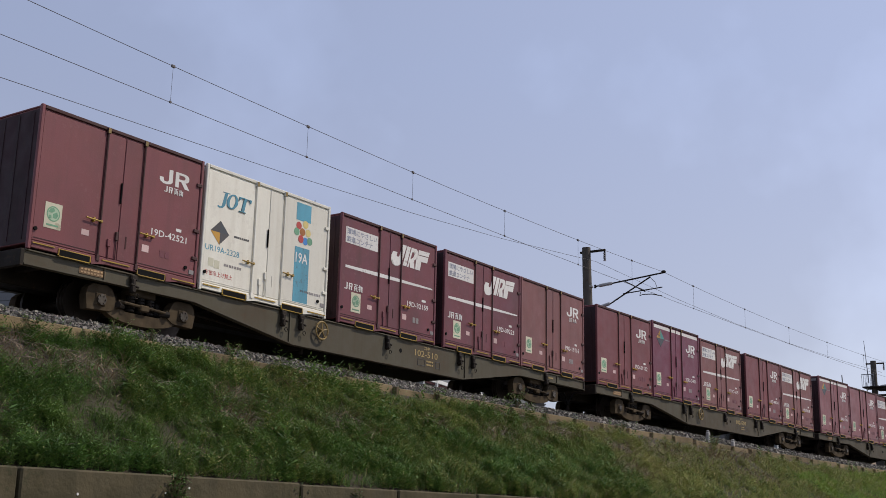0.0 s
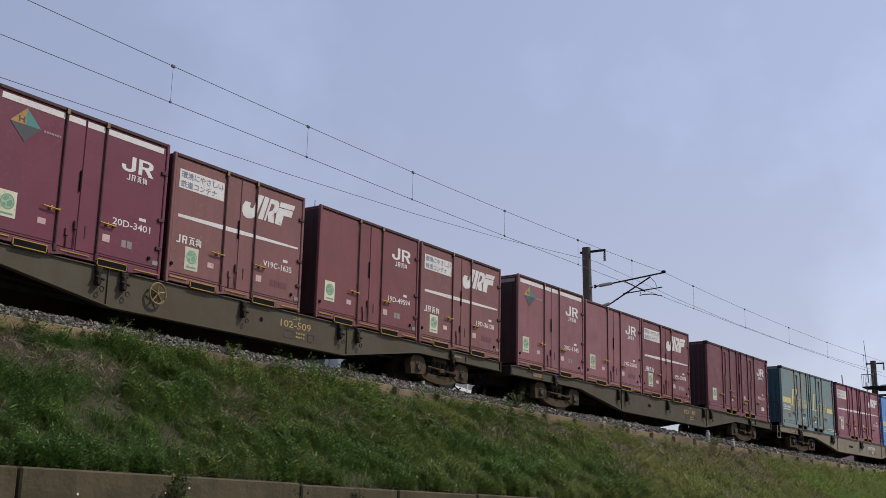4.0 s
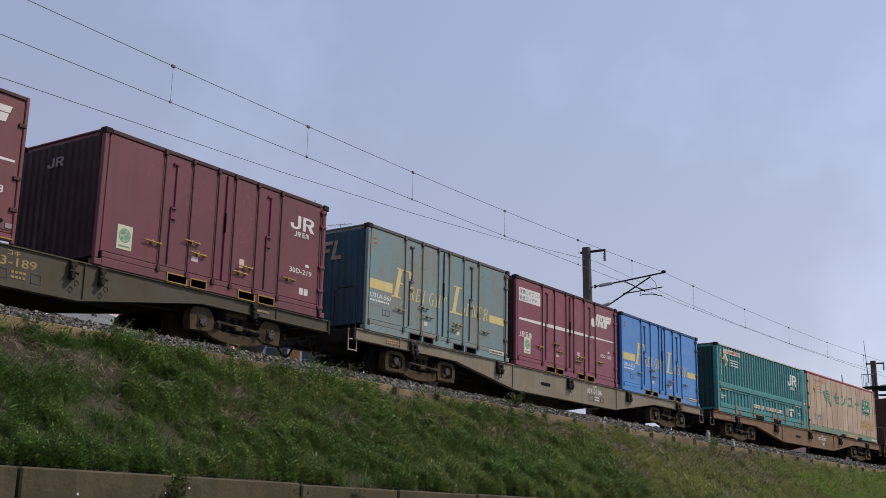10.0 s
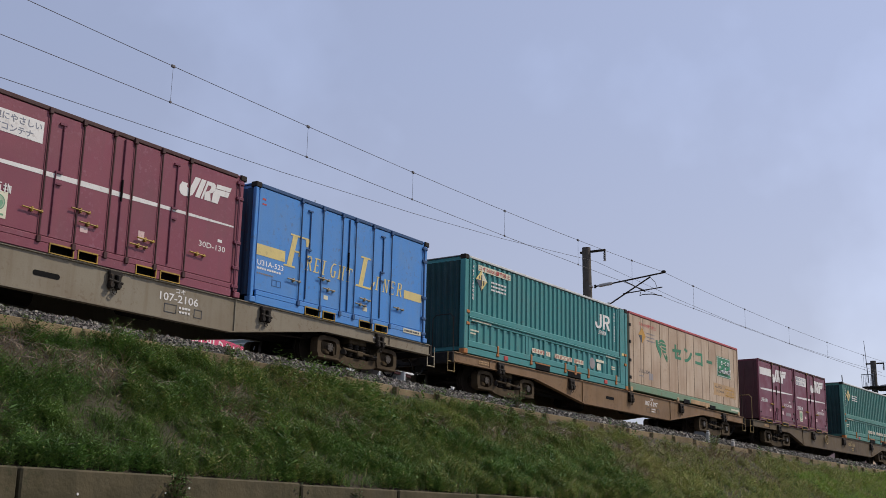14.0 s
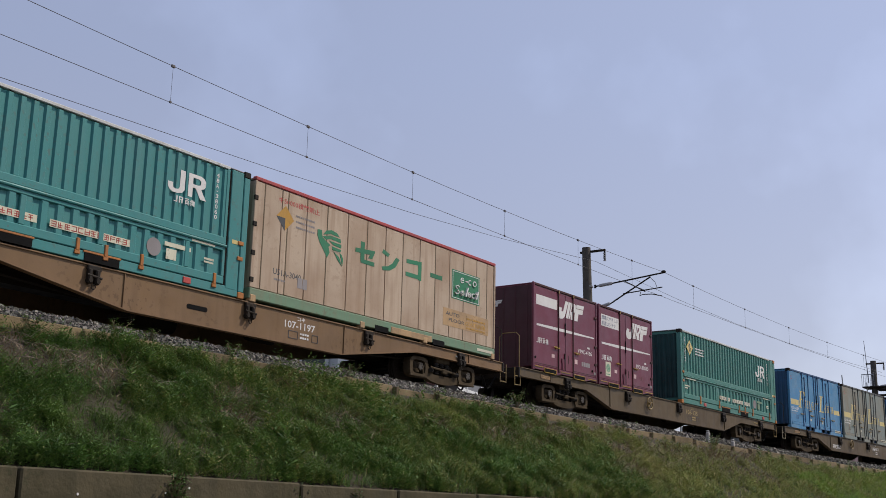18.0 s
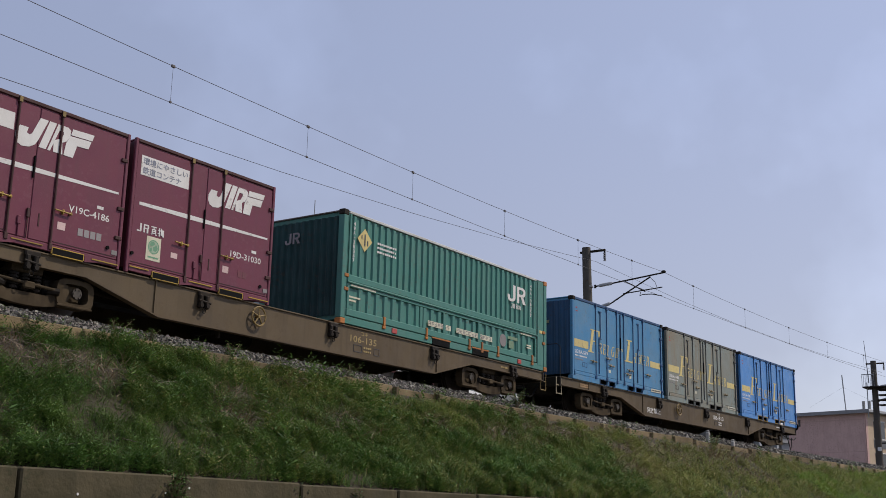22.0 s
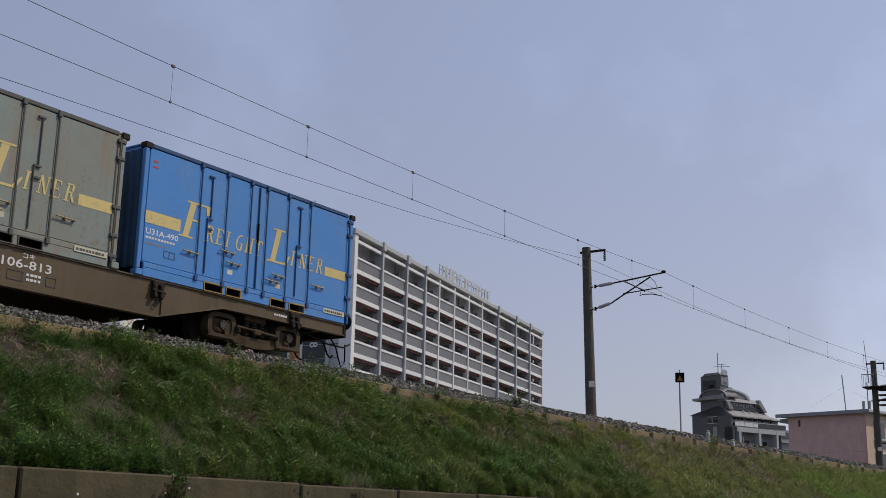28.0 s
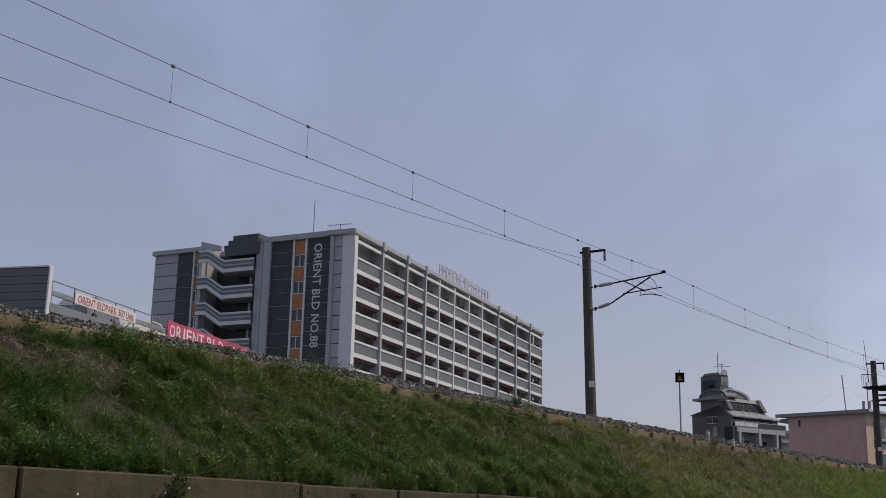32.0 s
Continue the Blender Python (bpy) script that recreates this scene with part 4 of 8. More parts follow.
    for u0, u1 in ((3.55, 4.3), (5.35, 6.1)):
        # black block for the unlit pocket, no real opening
        put("fork_pocket", Kit().box(a + u0, a + u1, -1.224, -1.15, 0.02, 0.16), BLACK)
        put("pocket_rim", Kit().box(a + u0 - 0.03, a + u1 + 0.03, -1.23, -1.2, 0.165, 0.20, 0.005), ORANGE)
    for u in (1.9, 7.6):
        put("hook_plate", Kit().box(a + u, a + u + 0.2, -1.228, -1.2, 0.05, 0.17, 0.01), LETTER_RED)
    RECIPES[key] = rec
    return rec


def recipe_panel31():
    """A long panelled van body with a pale green sill and a red top rail."""
    key = "panel31"
    if key in RECIPES:
        return RECIPES[key]
    L, h, rec = 9.27, 2.60, []
    a = -L / 2

    def put(name, k, mat):
        rec.append((name, k.mesh(name), mat))
    put("body", Kit().box(a + 0.04, -a - 0.04, -1.18, 1.18, 0.26, h - 0.07, 0.01), BEIGE)
    ribs = [0.30, 0.83, 1.02, 1.62, 2.30, 3.02, 3.72, 4.42, 5.10, 5.80, 6.46, 7.10, 7.74, 8.36, 8.86, 9.2]
    for u0, u1 in zip([0.05] + ribs, ribs):
        put("wing_panel", Kit().box(a + u0 + 0.012, a + u1 - 0.012, -1.205, -1.17, 0.30, h - 0.09, 0.006), BEIGE)
    for i, u in enumerate(ribs[:-1]):
        if i % 2 == 0:
            put("panel_rib", Kit().box(a + u - 0.022, a + u + 0.018, -1.209, -1.19, 0.30, h - 0.09, 0.008), BROWN_DARK)
    put("top_rail", Kit().box(a, -a, -1.225, -1.12, h - 0.085, h, 0.015), RED_RAIL)
    put("far_top_rail", Kit().box(a, -a, 1.12, 1.225, h - 0.085, h, 0.015), RED_RAIL)
    put("roof", Kit().box(a + 0.02, -a - 0.02, -1.12, 1.12, h - 0.06, h - 0.02, 0.01), BEIGE)
    put("sill", Kit().box(a, -a, -1.22, 1.22, 0.06, 0.285, 0.015), PALE_GREEN)
    for xx in (a - 0.002, -a - 0.07):
        put("corner_post", Kit().box(xx, xx + 0.072, -1.224, -1.14, 0.29, h - 0.09, 0.01), BEIGE)
    for u in (0.02, 3.55, 6.0, 9.08):
        put("corner_casting", Kit().box(a + u, a + u + 0.17, -1.235, -1.1, 0.0, 0.15, 0.015), SAND_MARK)
    for u in (4.1, 6.4):
        # pocket darkness as a black block on the sill
        put("fork_pocket", Kit().box(a + u, a + u + 0.5, -1.228, -1.15, 0.02, 0.15), BLACK)
    put("pocket_plate", Kit().box(a + 4.7, a + 6.35, -1.232, -1.2, 0.05, 0.20, 0.01), SAND_MARK)
    for z in (0.4, 0.95, 1.55, 2.1):
        put("hinge", Kit().box(a - 0.02, a + 0.09, -1.24, -1.2, z, z + 0.1, 0.01), DARK_STEEL)
    RECIPES[key] = rec
    return rec


ON = {"door_grip": "door_leaf", "door_catch": "door_leaf", "pocket_rim": "fork_pocket", "corner_casting": "corner_post", "hinge_block": "corner_post"}   # fittings and what they sit on


def box_thing(rec, name, label, category="freight container", group="freight containers"):
    r = root(name, label, category, group)
    last = {}
    for nm, me, mat in rec:
        last[nm] = part(nm, me, mat, last.get(ON.get(nm), r))
    return r


RIDERS = []   # (thing, place along the train at the start, sits on wagon number)


def ride(thing, start, length, wagon):
    RIDERS.append((thing, start + length / 2, wagon))


def small_marks(r, a, y, number, seed, num_u=2.55):
    lettering(number, 0.86, 0.125, a + num_u, 0.79, y, LETTER, r, "number")
    word_bars(a + num_u + 0.58, 0.97, 0.2, 0.07, 1, y, LETTER, r, seed)
    bars([(a + 1.03, a + 1.19, 0.46, 0.56)], y, NOTICE, r, "notice_sticker")
    bars([(a + 2.36, a + 2.52, 0.44, 0.57)], y, NOTICE, r, "notice_sticker")
    rr = random.Random(seed)
    k = [(a + 2.78 + 0.13 * i, a + 2.885 + 0.13 * i, 0.42, 0.55) for i in range(rr.choice((2, 4)))]
    bars(k, y, LETTER_DIM if rr.random() < 0.5 else MAROON, r, "route_card_holder")


def jr_box(number, start, wagon, style="plain", h=2.5, colour=None, seed=1):
    colour = colour or MAROON
    a, y = -3.715 / 2, -1.206
    words = {"plain": "faded maroon steel freight container with white markings",
             "stripe": "maroon freight container with white top stripe and diamond mark",
             "slogan": "maroon freight container with tapered white stripe and slogan panel",
             "vent": "maroon ventilated freight container with tapered white stripe and white block"}[style]
    r = box_thing(recipe_12(h, colour), "freight_container", words)
    if style in ("plain", "stripe"):
        shapes(MARK_A, a + 2.64, 1.82, 0.72, 0.29, y, LETTER, r)
        owner_marks(a + 2.76, 1.665, 0.48, 0.115, y, LETTER, r)
        sticker(a + 0.27, 0.42, r, y)
    if style == "stripe":
        bars([(a + 0.13, a + 1.36, h - 0.22, h - 0.115), (a + 1.44, a + 1.79, h - 0.22, h - 0.115), (a + 1.84, a + 2.215, h - 0.22, h - 0.115), (a + 2.29, a + 3.58, h - 0.22, h - 0.115)], y, LETTER, r, "white_stripe")
        part("end_stripe", Kit().box(a + 0.004, a + 0.012, -1.1, 1.1, h - 0.22, h - 0.12), LETTER_DIM, r, "worn white stripe on the end")
        cx, cz = a + 0.62, h - 0.55
        shapes([[(0, 0), (0.30, 0), (0, 0.29)]], cx, cz, 1, 1, y, MARK_GREEN, r, "diamond_mark")
        shapes([[(0, 0), (0, 0.29), (-0.30, 0)]], cx, cz, 1, 1, y, MARK_GOLD, r, "diamond_mark")
        shapes([[(0, 0), (0, -0.29), (0.30, 0)], [(0, 0), (-0.30, 0), (0, -0.29)]], cx, cz, 1, 1, y - 0.001, MARK_DARK, r, "diamond_mark")
        word_bars(a + 0.98, h - 0.58, 0.36, 0.045, 7, y, LETTER_DIM, r, 5)
        bars([(cx - 0.14, cx - 0.115, cz + 0.03, cz + 0.13), (cx - 0.05, cx - 0.025, cz + 0.03, cz + 0.13), (cx - 0.115, cx - 0.05, cz + 0.07, cz + 0.09)], y - 0.004, MARK_DARK, r, "diamond_sign")
    if style in ("slogan", "vent"):
        if style == "slogan":
            board = part("slogan_panel", Kit().box(a + 0.17, a + 1.34, y - 0.003, y, h - 0.66, h - 0.29), LETTER, r, "white slogan panel")
            lettering("環境にやさしい\n鉄道コンテナ", 1.09, 0.31, a + 0.21, h - 0.63, y - 0.006, SLOGAN_INK, board, "slogan")
        else:
            part("white_block", Kit().box(a + 0.17, a + 1.34, y - 0.003, y, h - 0.62, h - 0.33), LETTER, r, "white painted block")
        mx = 1.86 if style == "slogan" else 1.38
        shapes(MARK_B, a + mx, h - 0.84, 1.55, 0.57, y - 0.001, LETTER, r)
        w0, w1 = 1.30, 1.36
        cuts = [0.20, 1.372, 1.428, 1.798, 1.828, 2.222, 2.278, 3.56]
        for u0, u1 in zip(cuts[::2], cuts[1::2]):
            t0, t1 = [0.045 - abs(u - 1.5) * 0.013 for u in (u0, u1)]
            z0, z1 = [w0 + (w1 - w0) * (u / 3.7) for u in (u0, u1)]
            shapes([[(a + u0, z0 - t0), (a + u1, z1 - t1), (a + u1, z1 + t1), (a + u0, z0 + t0)]], 0, 0, 1, 1, y, LETTER, r, "tapered_stripe")
        owner_marks(a + 0.18, 0.79, 0.66, 0.155, y, LETTER, r)
        if style == "slogan":
            sticker(a + 0.44, 0.31, r, y)
    small_marks(r, a, y, number, seed)
    if style == "vent":
        shapes(MARK_B, a + 0.010, h - 0.64, 0.62, 0.20, 0.45, LETTER, r, face="end")
    else:
        shapes(MARK_A, a + 0.010, h - 0.60, 0.40, 0.16, 0.35, LETTER_DIM, r, face="end")
    ride(r, start, 3.715, wagon)
    return r


def cream_box(start, wagon):
    a, y = -3.715 / 2, -1.206
    r = box_thing(recipe_12(2.5, WHITE_BOX), "freight_container", "cream-white refrigerated freight container with a teal stripe and coloured dots")
    oval = [(math.cos(2 * math.pi * i / 20), math.sin(2 * math.pi * i / 20)) for i in range(21)]
    ring = []
    for (c0, s0), (c1, s1) in zip(oval, oval[1:]):
        ring.append([(0.46 + 0.20 * c0, 0.5 + 0.52 * s0), (0.46 + 0.20 * c1, 0.5 + 0.52 * s1), (0.46 + 0.105 * c1, 0.5 + 0.44 * s1), (0.46 + 0.105 * c0, 0.5 + 0.44 * s0)])
    hook = [(0.14, 1.0), (0.24, 1.0), (0.24, 0.08), (0.18, -0.10), (0.06, -0.16), (-0.02, -0.10), (0.0, 0.0), (0.07, -0.06), (0.13, 0.02)]
    tee = [[(0.84, 0.03), (0.94, 0.03), (0.94, 0.95), (0.84, 0.95)], [(0.76, 0.0), (1.02, 0.0), (1.02, 0.05), (0.76, 0.05)], [(0.66, 0.93), (1.12, 0.93), (1.12, 1.0), (0.66, 1.0)], [(0.66, 0.76), (0.69, 0.76), (0.74, 0.97), (0.66, 0.97)], [(1.09, 0.76), (1.12, 0.76), (1.12, 0.97), (1.04, 0.97)]]
    lean = [[(u + 0.10 * w, w) for u, w in poly] for poly in [hook, [(0.06, 0.95), (0.32, 0.95), (0.32, 1.0), (0.06, 1.0)]] + ring + tee]
    shapes(lean, a + 0.36, 1.74, 0.74, 0.30, y, LETTER_TEAL, r)
    for z0, z1 in ((0.20, 1.30), (1.98, 2.26)):
        bars([(a + 2.63, a + 3.09, z0, z1 + 0.1)], y, LETTER_TEAL, r, "teal_stripe")
    for i, (u, z, c) in enumerate(((2.72, 1.86, LETTER_RED), (2.93, 1.92, LINER_YELLOW), (2.66, 1.72, ECO_GREEN), (2.84, 1.74, ORANGE), (3.02, 1.75, LINER_YELLOW), (2.80, 1.58, LETTER_RED), (2.94, 1.56, BLUE_NEW), (3.08, 1.58, ECO_GREEN))):
        part("coloured_dot", Kit().cyl((a + u, y - 0.003 - 0.001 * (i % 2), z), (a + u, y, z), 0.085, 14), c, r)
    lettering("19A", 0.38, 0.22, a + 2.66, 1.06, y - 0.006, LETTER, r, "stripe_lettering")
    cx, cz = a + 0.46, 1.20
    for poly, mat in (([(0, 0), (-0.25, 0), (0, 0.24)], LETTER_DARK), ([(0, 0), (0, 0.24), (0.25, 0)], MARK_DARK), ([(0, 0), (0.25, 0), (0, -0.24)], LETTER_DARK), ([(0, 0), (0, -0.24), (-0.25, 0)], MARK_GOLD)):
        shapes([poly], cx, cz, 1, 1, y, mat, r, "diamond_mark")
    lettering("UR19A-2328", 0.92, 0.12, a + 0.10, 0.80, y, LETTER_TEAL, r, "number")
    word_bars(a + 0.85, 1.18, 0.42, 0.05, 8, y, LETTER_DARK, r, 6)
    word_bars(a + 0.62, 0.56, 0.5, 0.06, 7, y, LETTER_DIM, r, 7)
    bars([(a + 0.2, a + 0.34, 0.50, 0.66), (a + 0.36, a + 0.5, 0.48, 0.64)], y, STICKER, r, "card_holder")
    lettering("下部吊上げ禁止", 0.72, 0.10, a + 0.14, 0.32, y, LETTER_RED, r, "warning")
    word_bars(a + 2.86, 0.44, 0.66, 0.06, 12, y, LETTER_DIM, r, 9)
    ride(r, start, 3.715, wagon)


RODS = (1.43, 2.13, 2.80, 3.27, 3.92, 4.62)


def split_by_rods(u0, u1, rods=RODS):
    """A painted band crosses the door leaves and leaves their gaps free."""
    cuts = [u0] + [c for u in rods if u0 < u < u1 for c in (u - 0.032, u + 0.032)] + [u1]
    return list(zip(cuts[::2], cuts[1::2]))


# slanted shapes with fine feet, in metres along and shares of their height
TALL_FLAG = [[(0.10, 0.04), (0.25, 0.04), (0.25, 0.96), (0.10, 0.96)], [(0.0, 0.0), (0.38, 0.0), (0.35, 0.05), (0.03, 0.05)], [(0.02, 0.95), (0.60, 0.95), (0.62, 1.0), (0.02, 1.0)],
             [(0.56, 0.74), (0.62, 0.74), (0.62, 0.97), (0.50, 0.97)], [(0.24, 0.48), (0.42, 0.48), (0.42, 0.53), (0.24, 0.53)], [(0.39, 0.38), (0.43, 0.38), (0.43, 0.63), (0.39, 0.63)]]
TALL_FOOT = [[(0.10, 0.04), (0.25, 0.04), (0.25, 0.97), (0.10, 0.97)], [(0.0, 0.0), (0.58, 0.0), (0.60, 0.06), (0.02, 0.06)], [(0.0, 0.95), (0.36, 0.95), (0.36, 1.0), (0.0, 1.0)], [(0.50, 0.04), (0.60, 0.04), (0.66, 0.30), (0.62, 0.30)]]
STEM, FOOT, CAP = [(0.12, 0.03), (0.30, 0.03), (0.30, 0.97), (0.12, 0.97)], [(0.0, 0.0), (0.42, 0.0), (0.42, 0.06), (0.0, 0.06)], [(0.0, 0.94), (0.42, 0.94), (0.42, 1.0), (0.0, 1.0)]
SMALL = {"a": [STEM, FOOT, [(0.05, 0.93), (0.55, 0.93), (0.66, 1.0), (0.05, 1.0)], [(0.54, 0.62), (0.72, 0.58), (0.72, 0.92), (0.54, 0.96)], [(0.30, 0.48), (0.60, 0.50), (0.68, 0.60), (0.30, 0.55)], [(0.42, 0.48), (0.60, 0.48), (0.90, 0.0), (0.70, 0.0)]],
         "b": [STEM, [(0.0, 0.0), (0.72, 0.0), (0.74, 0.07), (0.0, 0.07)], [(0.0, 0.93), (0.70, 0.93), (0.70, 1.0), (0.0, 1.0)], [(0.66, 0.04), (0.72, 0.04), (0.78, 0.26), (0.73, 0.26)], [(0.66, 0.76), (0.72, 0.76), (0.72, 0.97), (0.62, 0.97)], [(0.30, 0.47), (0.58, 0.47), (0.58, 0.54), (0.30, 0.54)]],
         "c": [STEM, FOOT, CAP],
         "d": [[(0.05, 0.30), (0.22, 0.22), (0.22, 0.78), (0.05, 0.70)], [(0.10, 0.24), (0.30, 0.0), (0.66, 0.0), (0.78, 0.10), (0.40, 0.08), (0.22, 0.26)], [(0.10, 0.76), (0.22, 0.74), (0.42, 0.93), (0.68, 0.90), (0.70, 1.0), (0.34, 1.0)], [(0.60, 0.05), (0.76, 0.08), (0.76, 0.44), (0.60, 0.44)], [(0.50, 0.42), (0.84, 0.42), (0.84, 0.48), (0.50, 0.48)]],
         "e": [STEM, FOOT, CAP, [(0.62, 0.03), (0.78, 0.03), (0.78, 0.97), (0.62, 0.97)], [(0.52, 0.0), (0.90, 0.0), (0.90, 0.06), (0.52, 0.06)], [(0.52, 0.94), (0.90, 0.94), (0.90, 1.0), (0.52, 1.0)], [(0.30, 0.47), (0.62, 0.47), (0.62, 0.54), (0.30, 0.54)]],
         "f": [[(0.32, 0.03), (0.50, 0.03), (0.50, 0.95), (0.32, 0.95)], [(0.20, 0.0), (0.62, 0.0), (0.62, 0.06), (0.20, 0.06)], [(0.0, 0.92), (0.84, 0.92), (0.84, 1.0), (0.0, 1.0)], [(0.0, 0.74), (0.06, 0.74), (0.14, 0.96), (0.0, 0.96)], [(0.76, 0.74), (0.82, 0.74), (0.84, 0.96), (0.72, 0.96)]],
         "g": [[(0.12, 0.03), (0.20, 0.03), (0.20, 0.97), (0.12, 0.97)], [(0.0, 0.0), (0.32, 0.0), (0.32, 0.06), (0.0, 0.06)], [(0.08, 1.0), (0.28, 1.0), (0.78, 0.0), (0.62, 0.0)], [(0.70, 0.0), (0.78, 0.0), (0.78, 0.97), (0.70, 0.97)], [(0.58, 0.94), (0.92, 0.94), (0.92, 1.0), (0.58, 1.0)]]}


def liner_box(number, start, wagon, colour, label):
    a, y = -6.058 / 2, -1.206
    trim = NAVY if colour in (BLUE_NEW, BLUE_OLD) else ROD
    r = box_thing(recipe_20(colour, RODS, trim), "freight_container", label)
    bars([(a + 0.13, a + 0.98, 0.99, 1.22)], y, LINER_YELLOW, r, "yellow_band")
    bars([(a + 5.16, a + 5.88, 0.95, 1.15)], y, LINER_YELLOW, r, "yellow_band")

    for u, polys in ((0.93, TALL_FLAG), (3.33, TALL_FOOT)):
        lean = [[(p + 0.24 * q * 0.72, q) for p, q in poly] for poly in polys]
        shapes(lean, a + u, 0.92, 1, 0.72, y - 0.001, LINER_YELLOW, r, "logo_shape", "tall slanted yellow shape")
    for u0, w, row in ((1.60, 0.270, "abcdef"), (4.04, 0.268, "cgba")):
        for i, c in enumerate(row):
            lean = [[(p + 0.22 * q, q) for p, q in poly] for poly in SMALL[c]]
            shapes(lean, a + u0 + i * w, 0.955, 0.245, 0.32, y - 0.001, LINER_YELLOW, r, "logo_shape")
    lettering(number, 0.78, 0.11, a + 0.17, 0.79, y, LETTER, r, "number")
    word_bars(a + 0.17, 0.70, 0.72, 0.05, 10, y, LETTER, r, 2)
    word_bars(a + 0.17, 0.60, 0.5, 0.04, 8, y, LETTER_DIM, r, 3)
    bars([(a + 0.62, a + 0.64, 0.42, 0.56), (a + 0.88, a + 0.9, 0.42, 0.56), (a + 0.64, a + 0.88, 0.42, 0.435), (a + 0.64, a + 0.88, 0.545, 0.56), (a + 0.75, a + 0.77, 0.435, 0.545)], y, trim, r, "card_holder")
    for q in ((a + 2.26, a + 2.40, 0.43, 0.52), (a + 3.62, a + 3.78, 0.40, 0.49)):
        bars([q], y, STICKER, r, "notice_sticker")
    bars([(a + 5.16, a + 5.86, 0.14, 0.24)], -1.226, STICKER, r, "owner_plate")
    bars([(a + 0.22, a + 0.32, 2.15, 2.19), (a + 0.22, a + 0.34, 2.05, 2.08)], y, LETTER_RED, r, "red_notice")
    word_bars(a + 5.2, 0.165, 0.6, 0.05, 9, -1.23, LETTER_DARK, r, 8)
    # end mark in a dimmer colour, painted for the shaded end
    shapes([slanted(0, 0.2, 0, 1), slanted(0.2, 0.6, 0.8, 1), slanted(0.2, 0.5, 0.42, 0.6), slanted(0.7, 0.9, 0, 1), slanted(0.9, 1.3, 0, 0.2)], a + 0.012, 1.72, 0.5, 0.46, 0.25, BRASS, r, face="end")
    ride(r, start, 6.058, wagon)


def jr_box_20(number, start, wagon, style):
    a, y = -6.058 / 2, -1.206
    r = box_thing(recipe_20(MAROON_RICH if style == "slogan" else MAROON, RODS, MAROON_NEW), "freight_container",
                  "maroon twenty-foot freight container with " + ("a tapered white stripe and slogan panel" if style == "slogan" else "white markings and yellow fork pockets"))
    if style == "slogan":
        board = part("slogan_panel", Kit().box(a + 0.17, a + 1.33, y - 0.003, y, 1.80, 2.18), LETTER, r, "white slogan panel")
        lettering("環境にやさしい\n鉄道コンテナ", 1.08, 0.31, a + 0.21, 1.835, y - 0.006, SLOGAN_INK, board, "slogan")
        for u0, u1 in split_by_rods(0.2, 5.85):
            t0, t1 = [0.05 - abs(u - 2.4) * 0.010 for u in (u0, u1)]
            z0, z1 = [1.30 + 0.10 * u / 6 for u in (u0, u1)]
            shapes([[(a + u0, z0 - t0), (a + u1, z1 - t1), (a + u1, z1 + t1), (a + u0, z0 + t0)]], 0, 0, 1, 1, y, LETTER, r, "tapered_stripe")
        shapes(MARK_B, a + 4.38, 1.70, 1.35, 0.44, y - 0.001, LETTER, r)
        owner_marks(a + 0.18, 0.81, 0.68, 0.155, y, LETTER, r)
    else:
        shapes(MARK_A, a + 4.93, 1.77, 0.74, 0.30, y, LETTER, r)
        owner_marks(a + 5.05, 1.615, 0.47, 0.11, y, LETTER, r)
        bars([(a + 5.3, a + 5.42, 0.40, 0.54), (a + 5.45, a + 5.57, 0.40, 0.54)], y, LETTER, r, "card_holder")
    sticker(a + 0.46, 0.38, r, y)
    lettering(number, 0.70, 0.11, a + 4.97, 0.83, y, LETTER, r, "number")
    word_bars(a + 5.45, 1.0, 0.18, 0.07, 1, y, LETTER, r, 1)
    for q in ((a + 2.24, a + 2.40, 0.50, 0.60), (a + 3.5, a + 3.64, 0.62, 0.80)):
        bars([q], y, NOTICE, r, "notice_sticker")
    shapes(MARK_A, a + 0.012, 1.95, 0.45, 0.18, 0.35, LETTER_DIM, r, face="end")
    ride(r, start, 6.058, wagon)


